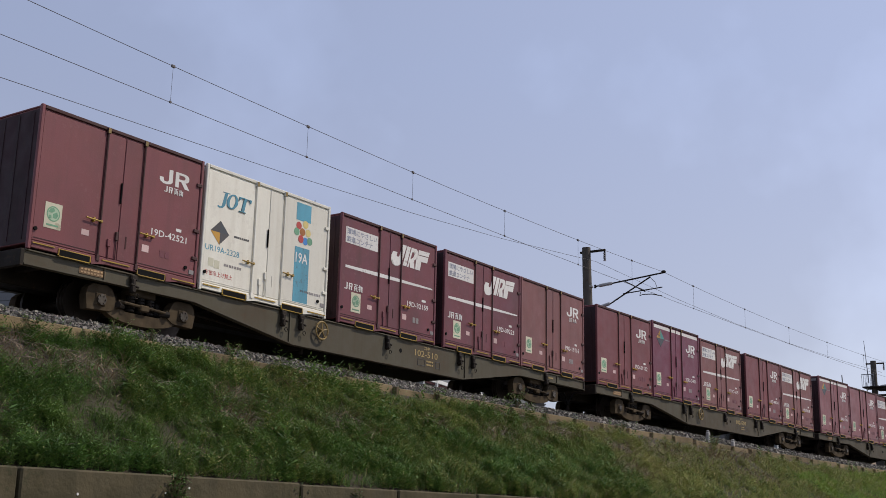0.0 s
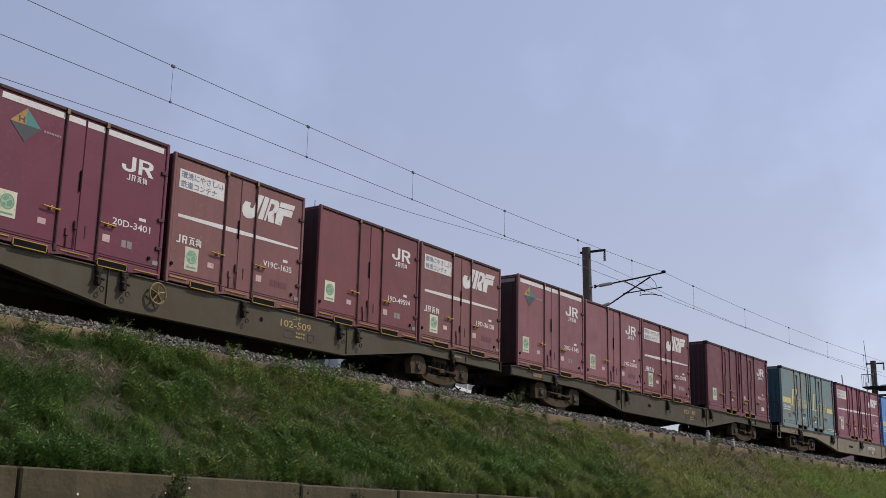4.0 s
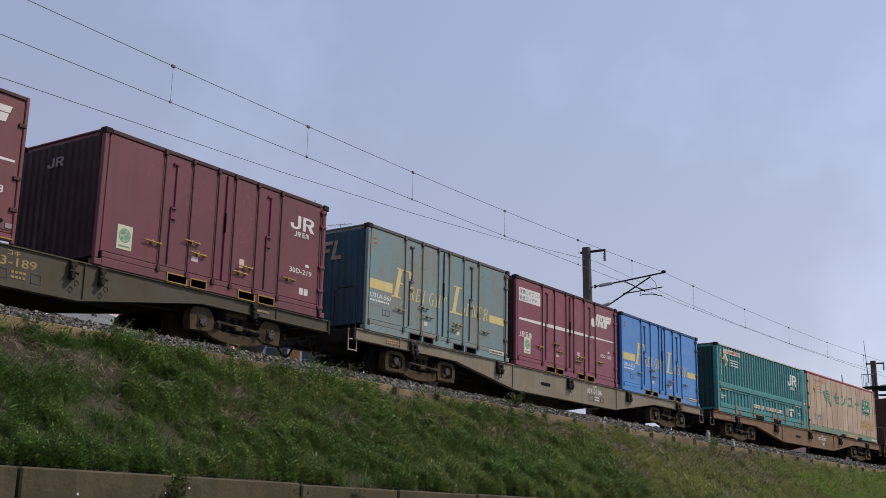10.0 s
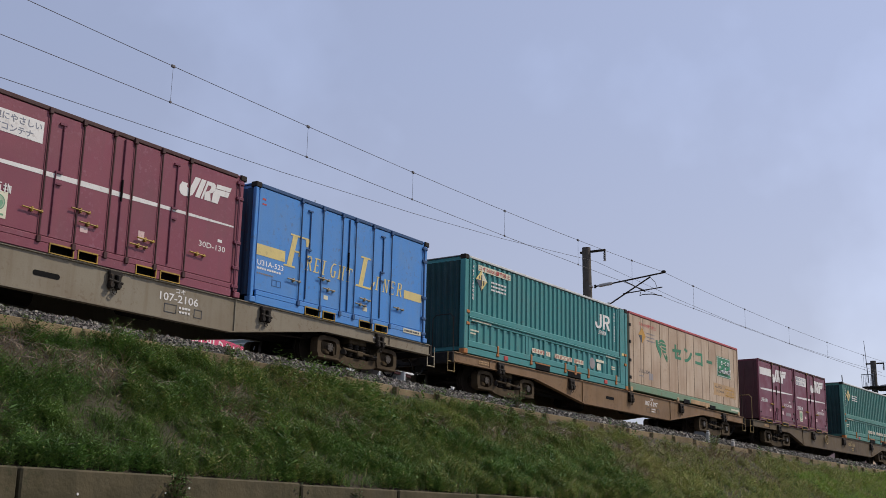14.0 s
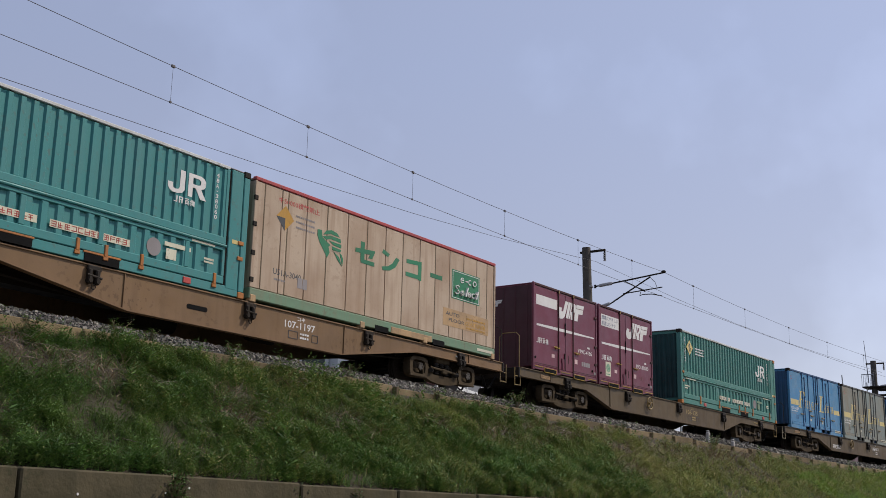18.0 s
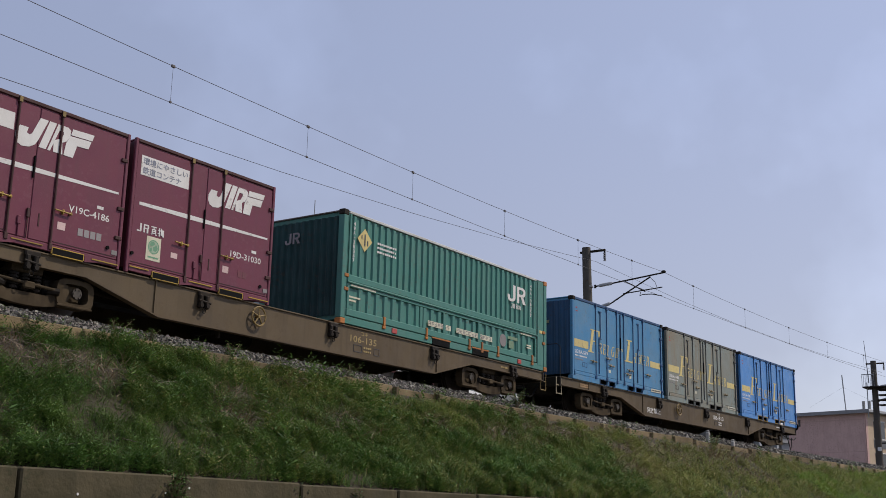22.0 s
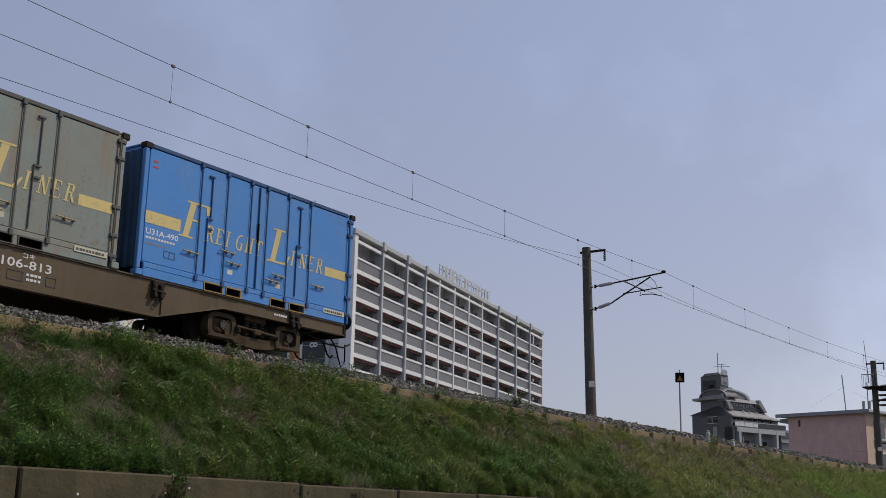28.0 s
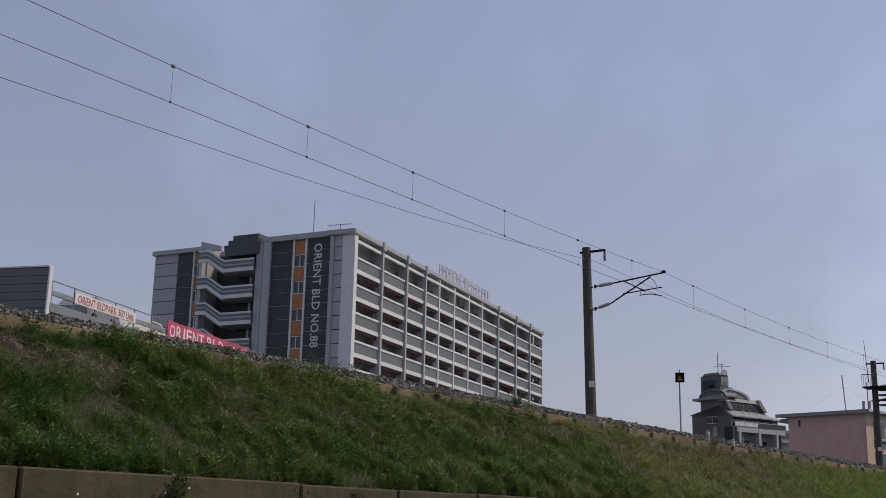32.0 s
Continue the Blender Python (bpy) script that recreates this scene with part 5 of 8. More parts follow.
def long_box(number, start, wagon, colour, label, notice):
    a, y = -4.6, -1.206
    r = box_thing(recipe_31(colour), "long_freight_container", label)
    shapes(MARK_A, a + 7.06, 1.72, 0.95, 0.46, y - 0.004, LETTER, r)
    owner_marks(a + 7.22, 1.54, 0.54, 0.125, y - 0.004, LETTER, r)
    for x0 in (0.36, 8.28):
        for i, ch in enumerate(number):
            if ch != "-":
                lettering(ch, 0.075, 0.085, a + x0, 2.28 - 0.105 * i, y - 0.004, LETTER, r, "number")
            else:
                bars([(a + x0 + 0.02, a + x0 + 0.06, 2.31 - 0.105 * i, 2.325 - 0.105 * i)], y - 0.004, LETTER, r, "number")
    cx, cz = a + 0.78, 2.02
    for poly, mat in (([(0, 0), (-0.27, 0), (0, 0.27)], LINER_YELLOW), ([(0, 0), (0, 0.27), (0.27, 0)], STICKER if notice else LINER_YELLOW), ([(0, 0), (0.27, 0), (0, -0.27)], LINER_YELLOW), ([(0, 0), (0, -0.27), (-0.27, 0)], MARK_DARK if notice else LINER_YELLOW)):
        shapes([poly], cx, cz, 1, 1, y - 0.004, mat, r, "diamond_mark")
    shapes([[(-0.02, -0.14), (0.02, -0.14), (0.02, 0.14), (-0.02, 0.14)], [(-0.13, 0.02), (-0.10, 0.02), (-0.10, 0.10), (-0.13, 0.10)], [(0.08, -0.12), (0.12, -0.12), (0.12, 0.0), (0.08, 0.0)]], cx, cz, 1, 1, y - 0.009, MARK_DARK, r, "diamond_sign")
    for i in range(3):
        word_bars(a + 1.25, 2.02 - 0.1 * i, 0.75, 0.06, 10, y - 0.004, LETTER, r, i)
    if notice:
        bars([(a + 0.62, a + 2.2, 2.26, 2.42)], y - 0.003, STICKER, r, "notice_panel")
        lettering("コキ50000積載禁止", 1.5, 0.12, a + 0.66, 2.28, y - 0.009, LETTER_RED, r, "notice")
    bars([(a + 0.35, a + 1.25, 0.885, 0.925), (a + 7.75, a + 8.35, 0.885, 0.925)], -1.219, STICKER, r, "white_bar")
    bars([(a + 3.35, a + 4.35, 0.45, 0.58), (a + 4.6, a + 6.3, 0.45, 0.58)], -1.208, STICKER, r, "loading_notice")
    word_bars(a + 3.38, 0.47, 0.94, 0.09, 7, -1.212, LETTER_RED if notice else LETTER_DIM, r, 4)
    word_bars(a + 4.63, 0.47, 1.64, 0.09, 12, -1.212, LETTER_RED if notice else LETTER_DIM, r, 5)
    part("round_badge", Kit().cyl((a + 6.85, -1.212, 0.58), (a + 6.85, -1.207, 0.58), 0.17, 18), LETTER_DIM, r)
    bars([(a + 7.15, a + 7.4, 0.42, 0.62), (a + 7.1, a + 7.75, 0.66, 0.74)], -1.208, STICKER if notice else PALE_GREEN, r, "card_holder")
    bars([(a + 0.3, a + 0.7, 0.62, 0.66), (a + 0.3, a + 0.55, 0.54, 0.58), (a + 8.1, a + 8.35, 0.60, 0.64), (a + 8.1, a + 8.35, 0.54, 0.575)], -1.208, STICKER, r, "small_notice")
    shapes(MARK_A, a + 0.030, 1.95, 0.45, 0.26, 0.55, LETTER_DIM, r, face="end")
    ride(r, start, 9.2, wagon)


def panel_box(start, wagon):
    a, y = -9.27 / 2, -1.2065
    r = box_thing(recipe_panel31(), "long_freight_container", "grimy cream panelled container with green emblem and red top rail")
    emblem = [[(0.22, 0.76), (0.34, 0.93), (0.54, 1.0), (0.76, 0.96), (0.88, 0.84), (0.52, 0.86)], [(0.20, 0.70), (0.50, 0.81), (0.91, 0.79), (0.94, 0.66), (0.52, 0.69), (0.34, 0.62)], [(0.46, 0.62), (0.95, 0.61), (0.95, 0.48), (0.62, 0.52)],
              [(0.0, 0.88), (0.16, 0.90), (0.20, 0.66), (0.36, 0.56), (0.52, 0.48), (0.44, 0.40), (0.50, 0.22), (0.40, 0.02), (0.26, 0.24), (0.10, 0.46), (0.0, 0.68)],
              [(0.58, 0.46), (0.95, 0.43), (0.92, 0.34), (0.60, 0.34)], [(0.56, 0.30), (0.90, 0.30), (1.02, -0.10), (1.04, 0.16), (0.94, 0.30)], [(0.66, 0.29), (0.88, 0.16), (1.0, -0.12), (0.80, 0.08)]]
    shapes(emblem, a + 1.98, 1.34, 0.86, 0.66, y, LETTER_GREEN, r, "emblem", "green round emblem with a wing")
    blocks = [[[(0, 0.64), (1, 0.76), (0.95, 0.52), (0, 0.42)], [(0.26, 0.05), (0.46, 0.05), (0.46, 1.04), (0.26, 1.04)], [(0.28, -0.04), (0.98, -0.04), (0.98, 0.17), (0.28, 0.17)], [(0.66, 0.30), (0.86, 0.32), (1.0, 0.70), (0.80, 0.66)]],
              [[(0, 0.82), (0.36, 0.68), (0.46, 0.86), (0.08, 1.02)], [(0.0, 0.10), (0.08, -0.08), (0.48, 0.02), (0.80, 0.26), (1.04, 0.72), (0.84, 0.80), (0.62, 0.42), (0.38, 0.22)]],
              [[(0.0, 0.70), (1.0, 0.78), (1.0, 1.0), (0.0, 0.92)], [(0.78, -0.02), (1.0, -0.02), (1.0, 0.8), (0.78, 0.8)], [(-0.04, 0.02), (0.8, 0.02), (0.8, 0.24), (-0.04, 0.24)]],
              [[(0, 0.36), (1, 0.36), (1, 0.60), (0, 0.60)]]]
    for (u, w), polys in zip(((3.30, 0.72), (4.28, 0.66), (5.25, 0.62), (6.25, 0.52)), blocks):
        shapes(polys, a + u, 1.50, w, 0.46, y, LETTER_GREEN, r, "logo_shape")
    part("green_board", Kit().box(a + 7.20, a + 8.50, y - 0.004, y, 1.31, 2.06, 0.002), LETTER_GREEN, r, "green rounded board with white border")
    bars([(a + 7.23, a + 8.47, 2.02, 2.035), (a + 7.23, a + 8.47, 1.335, 1.35), (a + 7.23, a + 7.25, 1.35, 2.02), (a + 8.45, a + 8.47, 1.35, 2.02)], y - 0.004, LETTER, r, "white_border")
    polys = [bow(0.33, 0.71, 0.065, 0.10, 40, 330, 0.030), [slanted(0.27, 0.38, 0.70, 0.735, 0.0)], [slanted(0.44, 0.52, 0.69, 0.735, 0.0)], bow(0.60, 0.71, 0.06, 0.10, 50, 320, 0.030), bow(0.76, 0.71, 0.062, 0.10, 0, 360, 0.030)]
    polys += [bow(0.18, 0.42, 0.065, 0.075, 20, 250, 0.034), bow(0.17, 0.25, 0.070, 0.085, 200, 440, 0.034), bow(0.36, 0.26, 0.055, 0.09, 40, 330, 0.028), [slanted(0.31, 0.40, 0.25, 0.28, 0.0)], [slanted(0.43, 0.47, 0.17, 0.50, 0.14)],
              bow(0.58, 0.26, 0.055, 0.09, 40, 330, 0.028), [slanted(0.53, 0.62, 0.25, 0.28, 0.0)], bow(0.71, 0.26, 0.052, 0.09, 50, 320, 0.028), [slanted(0.79, 0.83, 0.17, 0.46, 0.14)], [slanted(0.77, 0.88, 0.34, 0.375, 0.0)]]
    shapes([[(u + 0.10 * (w - 0.4), w) for u, w in poly] for group in polys for poly in group], a + 7.2, 1.31, 1.3, 0.75, y - 0.004, LETTER, r, "logo_shape")
    part("sand_board", Kit().box(a + 6.84, a + 8.95, y - 0.003, y, 0.58, 1.02), SAND_MARK, r, "sand-coloured faded board")
    lettering("AUTO\n  FLOOR", 0.85, 0.24, a + 6.95, 0.70, y - 0.006, MARK_DARK, r, "board_lettering")
    lettering("CONTAINER", 0.95, 0.11, a + 7.85, 0.70, y - 0.006, MARK_GOLD, r, "board_lettering")
    word_bars(a + 7.9, 0.86, 0.9, 0.05, 12, y - 0.004, MARK_GOLD, r, 2)
    word_bars(a + 7.9, 0.62, 0.9, 0.05, 14, y - 0.004, MARK_GOLD, r, 3)
    cx, cz = a + 0.94, 1.92
    for poly, mat in (([(0, 0), (-0.27, 0), (0, 0.27)], MARK_GOLD), ([(0, 0), (0, 0.27), (0.27, 0)], MARK_GOLD), ([(0, 0), (0.27, 0), (0, -0.27)], MARK_GOLD), ([(0, 0), (0, -0.27), (-0.27, 0)], MARK_DARK)):
        shapes([poly], cx, cz, 1, 1, y, mat, r, "diamond_mark")
    lettering("キ50000積載禁止", 1.3, 0.13, a + 0.72, 2.22, y, LETTER_RED, r, "notice")
    for i in range(3):
        word_bars(a + 1.28, 2.02 - 0.12 * i, 0.62, 0.05, 9, y, LETTER_DIM, r, i)
    lettering("U51A-3040", 0.86, 0.13, a + 0.66, 0.68, y, LETTER_DARK, r, "number")
    word_bars(a + 0.70, 0.56, 0.36, 0.05, 5, y, LETTER_DIM, r, 6)
    bars([(a + 1.42, a + 1.56, 0.52, 0.74), (a + 1.58, a + 1.72, 0.52, 0.74)], y, LETTER_DIM, r, "card_holder")
    bars([(a + 8.4, a + 9.15, 0.13, 0.20)], -1.223, STICKER, r, "owner_plate")
    ride(r, start, 9.27, wagon)


# ---- wagons ----
WHEEL_R, BOGIE_X, AXLE_X = 0.43, 7.1, 0.95
DECK = FLOOR - RAIL


def wheelset_mesh():
    k = Kit()
    for s in (-1, 1):
        for y0, y1, r in ((0.50, 0.565, 0.43), (0.565, 0.60, 0.415), (0.475, 0.50, 0.455)):
            k.cyl((0, s * y0, 0), (0, s * y1, 0), r, 28)
        k.cyl((0, s * 0.56, 0), (0, s * 0.62, 0), 0.13, 14)
        for i in range(3):
            w = 2.09 * i
            k.cyl((0.26 * math.cos(w), s * 0.60, 0.26 * math.sin(w)), (0.26 * math.cos(w), s * 0.606, 0.26 * math.sin(w)), 0.04, 8)
    k.cyl((0, -0.95, 0), (0, 0.95, 0), 0.075, 12)
    return k.mesh("wheelset")


BOGIES = {}


def horn_ring(e, y0, y1, axle):
    """A closed round-cornered frame about the axle box."""
    k, n = Kit(), 16
    rim = []
    for hx, hz, sharp in ((0.38, 0.25, 0.5), (0.265, 0.165, 0.5)):
        ring = []
        for i in range(n):
            w = 2 * math.pi * (i + 0.5) / n
            c, s = math.cos(w), math.sin(w)
            ring.append((e * axle + hx * math.copysign(abs(c) ** sharp, c), 0.425 + hz * math.copysign(abs(s) ** sharp, s)))
        rim.append(ring)
    vs = [(u, y, z) for y in (y0, y1) for ring in rim for u, z in ring]
    fs = []
    for i in range(n):
        j = (i + 1) % n
        fs += [(i, j, n + j, n + i), (2 * n + i, 3 * n + i, 3 * n + j, 2 * n + j), (i, 2 * n + i, 2 * n + j, j), (n + i, n + j, 3 * n + j, 3 * n + i)]
    return k.add(vs, fs)


def bogie_recipe(axle, ringed):
    if (axle, ringed) in BOGIES:
        return BOGIES[axle, ringed]
    BOGIES[axle, ringed] = out = []

    def put(name, k, mat=None):
        out.append((name, k.mesh(name), mat or BOGIE))
    for s in (-1, 1):
        y0, y1 = sorted((s * 0.92, s * 1.06))
        k = Kit()
        # two solid strips instead of one concave slab
        sag = [(0.86 * math.cos(w), 0.38 - 0.28 * math.sin(w) ** 0.8) for w in [math.pi * i / 14 for i in range(15)]]
        k.prism(sag + [(-0.80, 0.56), (-0.66, 0.54), (-0.57, 0.46), (-0.50, 0.36), (-0.38, 0.31), (0.38, 0.31), (0.50, 0.36), (0.57, 0.46), (0.66, 0.54), (0.80, 0.56)], y0, y1)
        put("bogie_frame", k)
        for e in (-1, 1):
            if not ringed:   # a solid bell-shaped plate over the axle box
                bell = [(-0.27, 0.24), (-0.31, 0.48), (-0.28, 0.61), (-0.19, 0.69), (0.12, 0.70), (0.23, 0.66), (0.29, 0.57), (0.34, 0.46), (0.40, 0.36), (0.22, 0.26)]
                k = Kit().prism([(e * (axle - q), z) for q, z in bell], y0 - 0.02, y1 + 0.02)
            else:
                k = horn_ring(e, y0 - 0.03, y1 + 0.03, axle)
            put("frame_horn", k)
            q = 1.10 if not ringed else 1.0
            k = Kit().box(e * axle - 0.17, e * axle + 0.17, min(s * 0.9, s * q), max(s * 0.9, s * q), 0.27, 0.60, 0.07)
            put("axle_box", k)
            k = Kit().cyl((e * axle, s * 1.09, 0.43), (e * axle, s * 1.135, 0.43), 0.095, 14)
            for i in range(6):
                w = i * math.pi / 3
                k.cyl((e * axle + 0.075 * math.cos(w), s * 1.13, 0.43 + 0.075 * math.sin(w)), (e * axle + 0.075 * math.cos(w), s * 1.15, 0.43 + 0.075 * math.sin(w)), 0.016, 6)
            put("axle_cap", k, CAP_STEEL)
            if ringed:
                put("horn_tie", Kit().box(e * axle - 0.36, e * axle + 0.36, min(s * 1.04, s * 1.10), max(s * 1.04, s * 1.10), 0.185, 0.225, 0.008))
        for dx in (-0.22, 0.0, 0.22):
            k = Kit()
            for i in range(5):
                k.cyl((dx, s * 0.99, 0.345 + 0.056 * i), (dx, s * 0.99, 0.378 + 0.056 * i), 0.085, 12)
            k.cyl((dx, s * 0.99, 0.33), (dx, s * 0.99, 0.63), 0.055, 8)
            put("coil_spring", k, DARK_STEEL)
        put("bolster_end", Kit().box(-0.30, 0.30, min(s * 0.8, s * 1.07), max(s * 0.8, s * 1.07), 0.62, 0.76, 0.02))
        put("brake_rod", Kit().cyl((-0.58, s * 1.10, 0.47), (0.58, s * 1.10, 0.42), 0.028, 8).box(-0.10, 0.12, min(s * 1.06, s * 1.14), max(s * 1.06, s * 1.14), 0.36, 0.48, 0.02))
        for e in (-1, 1):
            put("brake_hanger", Kit().box(e * 0.50 - 0.06, e * 0.50 + 0.06, min(s * 0.62, s * 0.9), max(s * 0.62, s * 0.9), 0.22, 0.62, 0.02).cyl((e * 0.42, s * 1.02, 0.40), (e * 0.60, s * 1.12, 0.40), 0.06, 8), DARK_STEEL)
    put("bolster", Kit().box(-0.25, 0.25, -0.8, 0.8, 0.48, 0.72, 0.03))
    return out


WHEELSET = wheelset_mesh()
CROSS_BEAM = Kit().box(-0.06, 0.06, -1.13, 1.13, -0.22, -0.05).mesh("cross_beam")
WHEELS = []
WAGON_X = {}


def wagon(number, centre, colour, deep, joints, ink, label, wheel_u=None, steps=False, tail=False, extra=None, slots=False, axle=0.95, number_u=1.15):
    """joints: places along the wagon where container clamps hang."""
    r = root("flat_wagon", label, "flat wagon", "flat wagons")
    WAGON_X[number] = (r, centre)
    HL = 9.72
    top, thin, belly = DECK - 0.03, DECK - 0.24, DECK - 0.665
    b0, b1 = deep
    ringed = steps
    poly = [(-HL, top), (HL, top), (HL, thin), (b1, thin), (b0, belly), (-b0, belly), (-b1, thin), (-HL, thin)]
    for s in (-1, 1):
        y0, y1 = sorted((s * 1.13, s * 1.17))
        part("side_beam", Kit().prism(poly, y0, y1), colour, r)
        k = Kit()
        for (xa, za), (xb, zb) in zip(poly[2:], poly[3:]):
            d = Vector((xb - xa, 0, zb - za)).normalized()
            nrm = Vector((d.z, 0, -d.x)) * 0.022
            if nrm.z > 0:
                nrm = -nrm
            ya, yb = sorted((s * 1.06, s * 1.205))
            vs = [(xa, ya, za), (xb, ya, zb), (xb, yb, zb), (xa, yb, za)]
            vs += [(x + nrm.x, y, z + nrm.z) for x, y, z in vs]
            k.add(vs, [(0, 1, 2, 3), (7, 6, 5, 4), (0, 4, 5, 1), (1, 5, 6, 2), (2, 6, 7, 3), (3, 7, 4, 0)])
        part("lower_flange", k, colour, r)
        ya, yb = sorted((s * 1.05, s * 1.20))
        part("upper_flange", Kit().box(-HL, HL, ya, yb, top, top + 0.025, 0.004), colour, r)
        for x in (-8.1, -b0 - 0.1, b0 + 0.1, 8.1):
            zb = belly if abs(x) < b0 else (thin if abs(x) > b1 else thin + (belly - thin) * (b1 - abs(x)) / (b1 - b0))
            ya, yb = sorted((s * 1.17, s * 1.195))
            if s < 0:
                part("web_stiffener", Kit().box(x - 0.008, x + 0.008, ya, yb, zb, top), colour, r)
    part("centre_sill", Kit().box(-9.5, 9.5, -0.22, 0.22, DECK - 0.42, DECK - 0.06, 0.02), DARK_STEEL, r)
    for i in range(14):
        part("cross_beam", CROSS_BEAM, DARK_STEEL, r, at=pose(-9.2 + i * 18.4 / 13, 0, DECK))
    part("deck_plate", Kit().box(-9.6, 9.6, -1.1, 1.1, DECK - 0.045, DECK - 0.03), DARK_STEEL, r)
    for s in (-1, 1):
        part("end_beam", Kit().box(min(s * HL, s * (HL + 0.09)), max(s * HL, s * (HL + 0.09)), -1.2, 1.2, DECK - 0.30, DECK - 0.01, 0.015), DARK_STEEL, r)
        k = Kit().box(min(s * 9.8, s * 10.0), max(s * 9.8, s * 10.0), -0.10, 0.10, 0.78, 0.98, 0.03)
        k.box(min(s * 9.98, s * 10.2), max(s * 9.98, s * 10.2), -0.17, 0.17, 0.74, 1.02, 0.05)
        part("coupler", k, DARK_STEEL, r)
        for y in (-0.45, 0.5):
            p = [Vector((s * 9.8, y, 0.74)), Vector((s * 9.95, y, 0.62)), Vector((s * 10.1, y * 0.95, 0.42)), Vector((s * 10.22, y * 0.9, 0.36)), Vector((s * 10.32, y * 0.9, 0.42))]
            part("brake_hose", Kit().tube(p, 0.022, 6), BLACK, r)
    for bx in (-BOGIE_X, BOGIE_X):
        for nm, me, mat in bogie_recipe(axle, ringed):
            if nm in ("bogie_frame", "bolster"):
                under = part(nm, me, mat, r, at=pose(bx, 0, 0))
            else:
                part(nm, me, mat, under)
        for e in (-1, 1):
            ob = part("wheelset", WHEELSET, WHEEL, r, at=pose(bx + e * axle, 0, WHEEL_R))
            WHEELS.append((ob, bx + e * axle))
    # brake gear and tanks under the belly
    part("air_tank", Kit().cyl((-1.9, 0.3, 0.52), (-0.6, 0.3, 0.52), 0.19, 14), DARK_STEEL, r)
    part("brake_cylinder", Kit().cyl((0.8, -0.5, 0.50), (1.5, -0.5, 0.50), 0.15, 12).cyl((1.5, -0.5, 0.5), (2.5, -0.5, 0.5), 0.03, 8), DARK_STEEL, r)
    part("brake_pipe", Kit().tube([(-6.0, -0.75, 0.62), (-3.0, -0.75, 0.45), (3.0, -0.75, 0.45), (6.0, -0.75, 0.62)], 0.025, 6), DARK_STEEL, r)
    part("brake_lever", Kit().box(-2.6, -2.5, -0.9, -0.2, 0.30, 0.38, 0.01).cyl((-2.6, -0.9, 0.34), (-2.6, -0.9, 0.20), 0.04, 8), DARK_STEEL, r)
    # hanging container clamps
    for x in joints:
        k = Kit().box(x - 0.15, x + (0.15 if ringed else 0.0), -1.25, -1.18, DECK - 0.13, DECK - 0.03, 0.02)
        for dx in (-0.09, 0.07)[:2 if ringed else 1]:
            k.box(x + dx - 0.045, x + dx + 0.045, -1.27, -1.17, DECK - 0.36, DECK - 0.10, 0.02)
            k.cyl((x + dx, -1.28, DECK - 0.30), (x + dx, -1.17, DECK - 0.30), 0.045, 8)
        k.cyl((x - 0.16, -1.25, DECK - 0.21), (x + (0.15 if ringed else 0.02), -1.25, DECK - 0.24), 0.025, 8)
        k.tube([Vector((x + 0.045 * math.sin(0.9 * q), -1.24, DECK - 0.405 + 0.045 * math.cos(0.9 * q))) for q in range(8)], 0.010, 5)
        part("container_clamp", k, DARK_STEEL, r)
    if not ringed:
        # black pieces on the web paint the darkness of its holes
        if number.startswith("102"):
            part("web_hole", Kit().cyl((0.58, -1.176, DECK - 0.30), (0.58, -1.168, DECK - 0.30), 0.05, 12), BLACK, r, "black disc painted as a dark round hole in the beam")
        else:
            z = DECK - 0.33
            part("web_slot", Kit().box(-1.38, -1.24, -1.176, -1.168, z - 0.045, z + 0.045).cyl((-1.38, -1.177, z), (-1.38, -1.168, z), 0.045, 10).cyl((-1.24, -1.177, z), (-1.24, -1.168, z), 0.045, 10), BLACK, r, "black plate painted as a dark slot in the beam")
    # black plate with round ends for the slot's darkness
    if slots:
        for x in (-1.3,):
            k = Kit().box(x - 0.22, x + 0.22, -1.176, -1.168, DECK - 0.40, DECK - 0.31)
            k.cyl((x - 0.22, -1.177, DECK - 0.355), (x - 0.22, -1.168, DECK - 0.355), 0.045, 10).cyl((x + 0.22, -1.177, DECK - 0.355), (x + 0.22, -1.168, DECK - 0.355), 0.045, 10)
            part("web_slot", k, BLACK, r, "black plate painted as a dark slot in the beam")
    u = number_u
    lettering(number, 0.95, 0.15, u, DECK - 0.34, -1.174, ink, r, "number")
    lettering("コキ", 0.24, 0.09, u + 0.38, DECK - 0.165, -1.174, ink, r, "type_lettering")
    k = Kit()
    for x0, x1 in ((u + 0.12, u + 0.42), (u + 0.86, u + 1.06)):
        for a0, a1, c0, c1 in ((x0, x1, -0.40, -0.388), (x0, x1, -0.55, -0.538), (x0, x0 + 0.014, -0.55, -0.39), (x1 - 0.014, x1, -0.55, -0.39)):
            k.box(a0, a1, -1.177, -1.173, DECK + c0, DECK + c1)
    part("card_frame", k, LETTER_DARK, r)
    word_bars(u + 0.48, DECK - 0.45, 0.30, 0.05, 4, -1.174, ink, r, 1)
    word_bars(u + 0.48, DECK - 0.53, 0.30, 0.05, 4, -1.174, ink, r, 2)
    bars([(-8.62, -8.07, DECK - 0.20, DECK - 0.08)], -1.176, BROWN_WAGON, r, "load_plate")
    word_bars(-8.59, DECK - 0.13, 0.48, 0.035, 7, -1.181, SAND_MARK, r, 3)
    word_bars(-8.59, DECK - 0.185, 0.48, 0.035, 7, -1.181, SAND_MARK, r, 4)
    word_bars(7.5, DECK - 0.16, 0.4, 0.05, 6, -1.176, ink, r, 5)
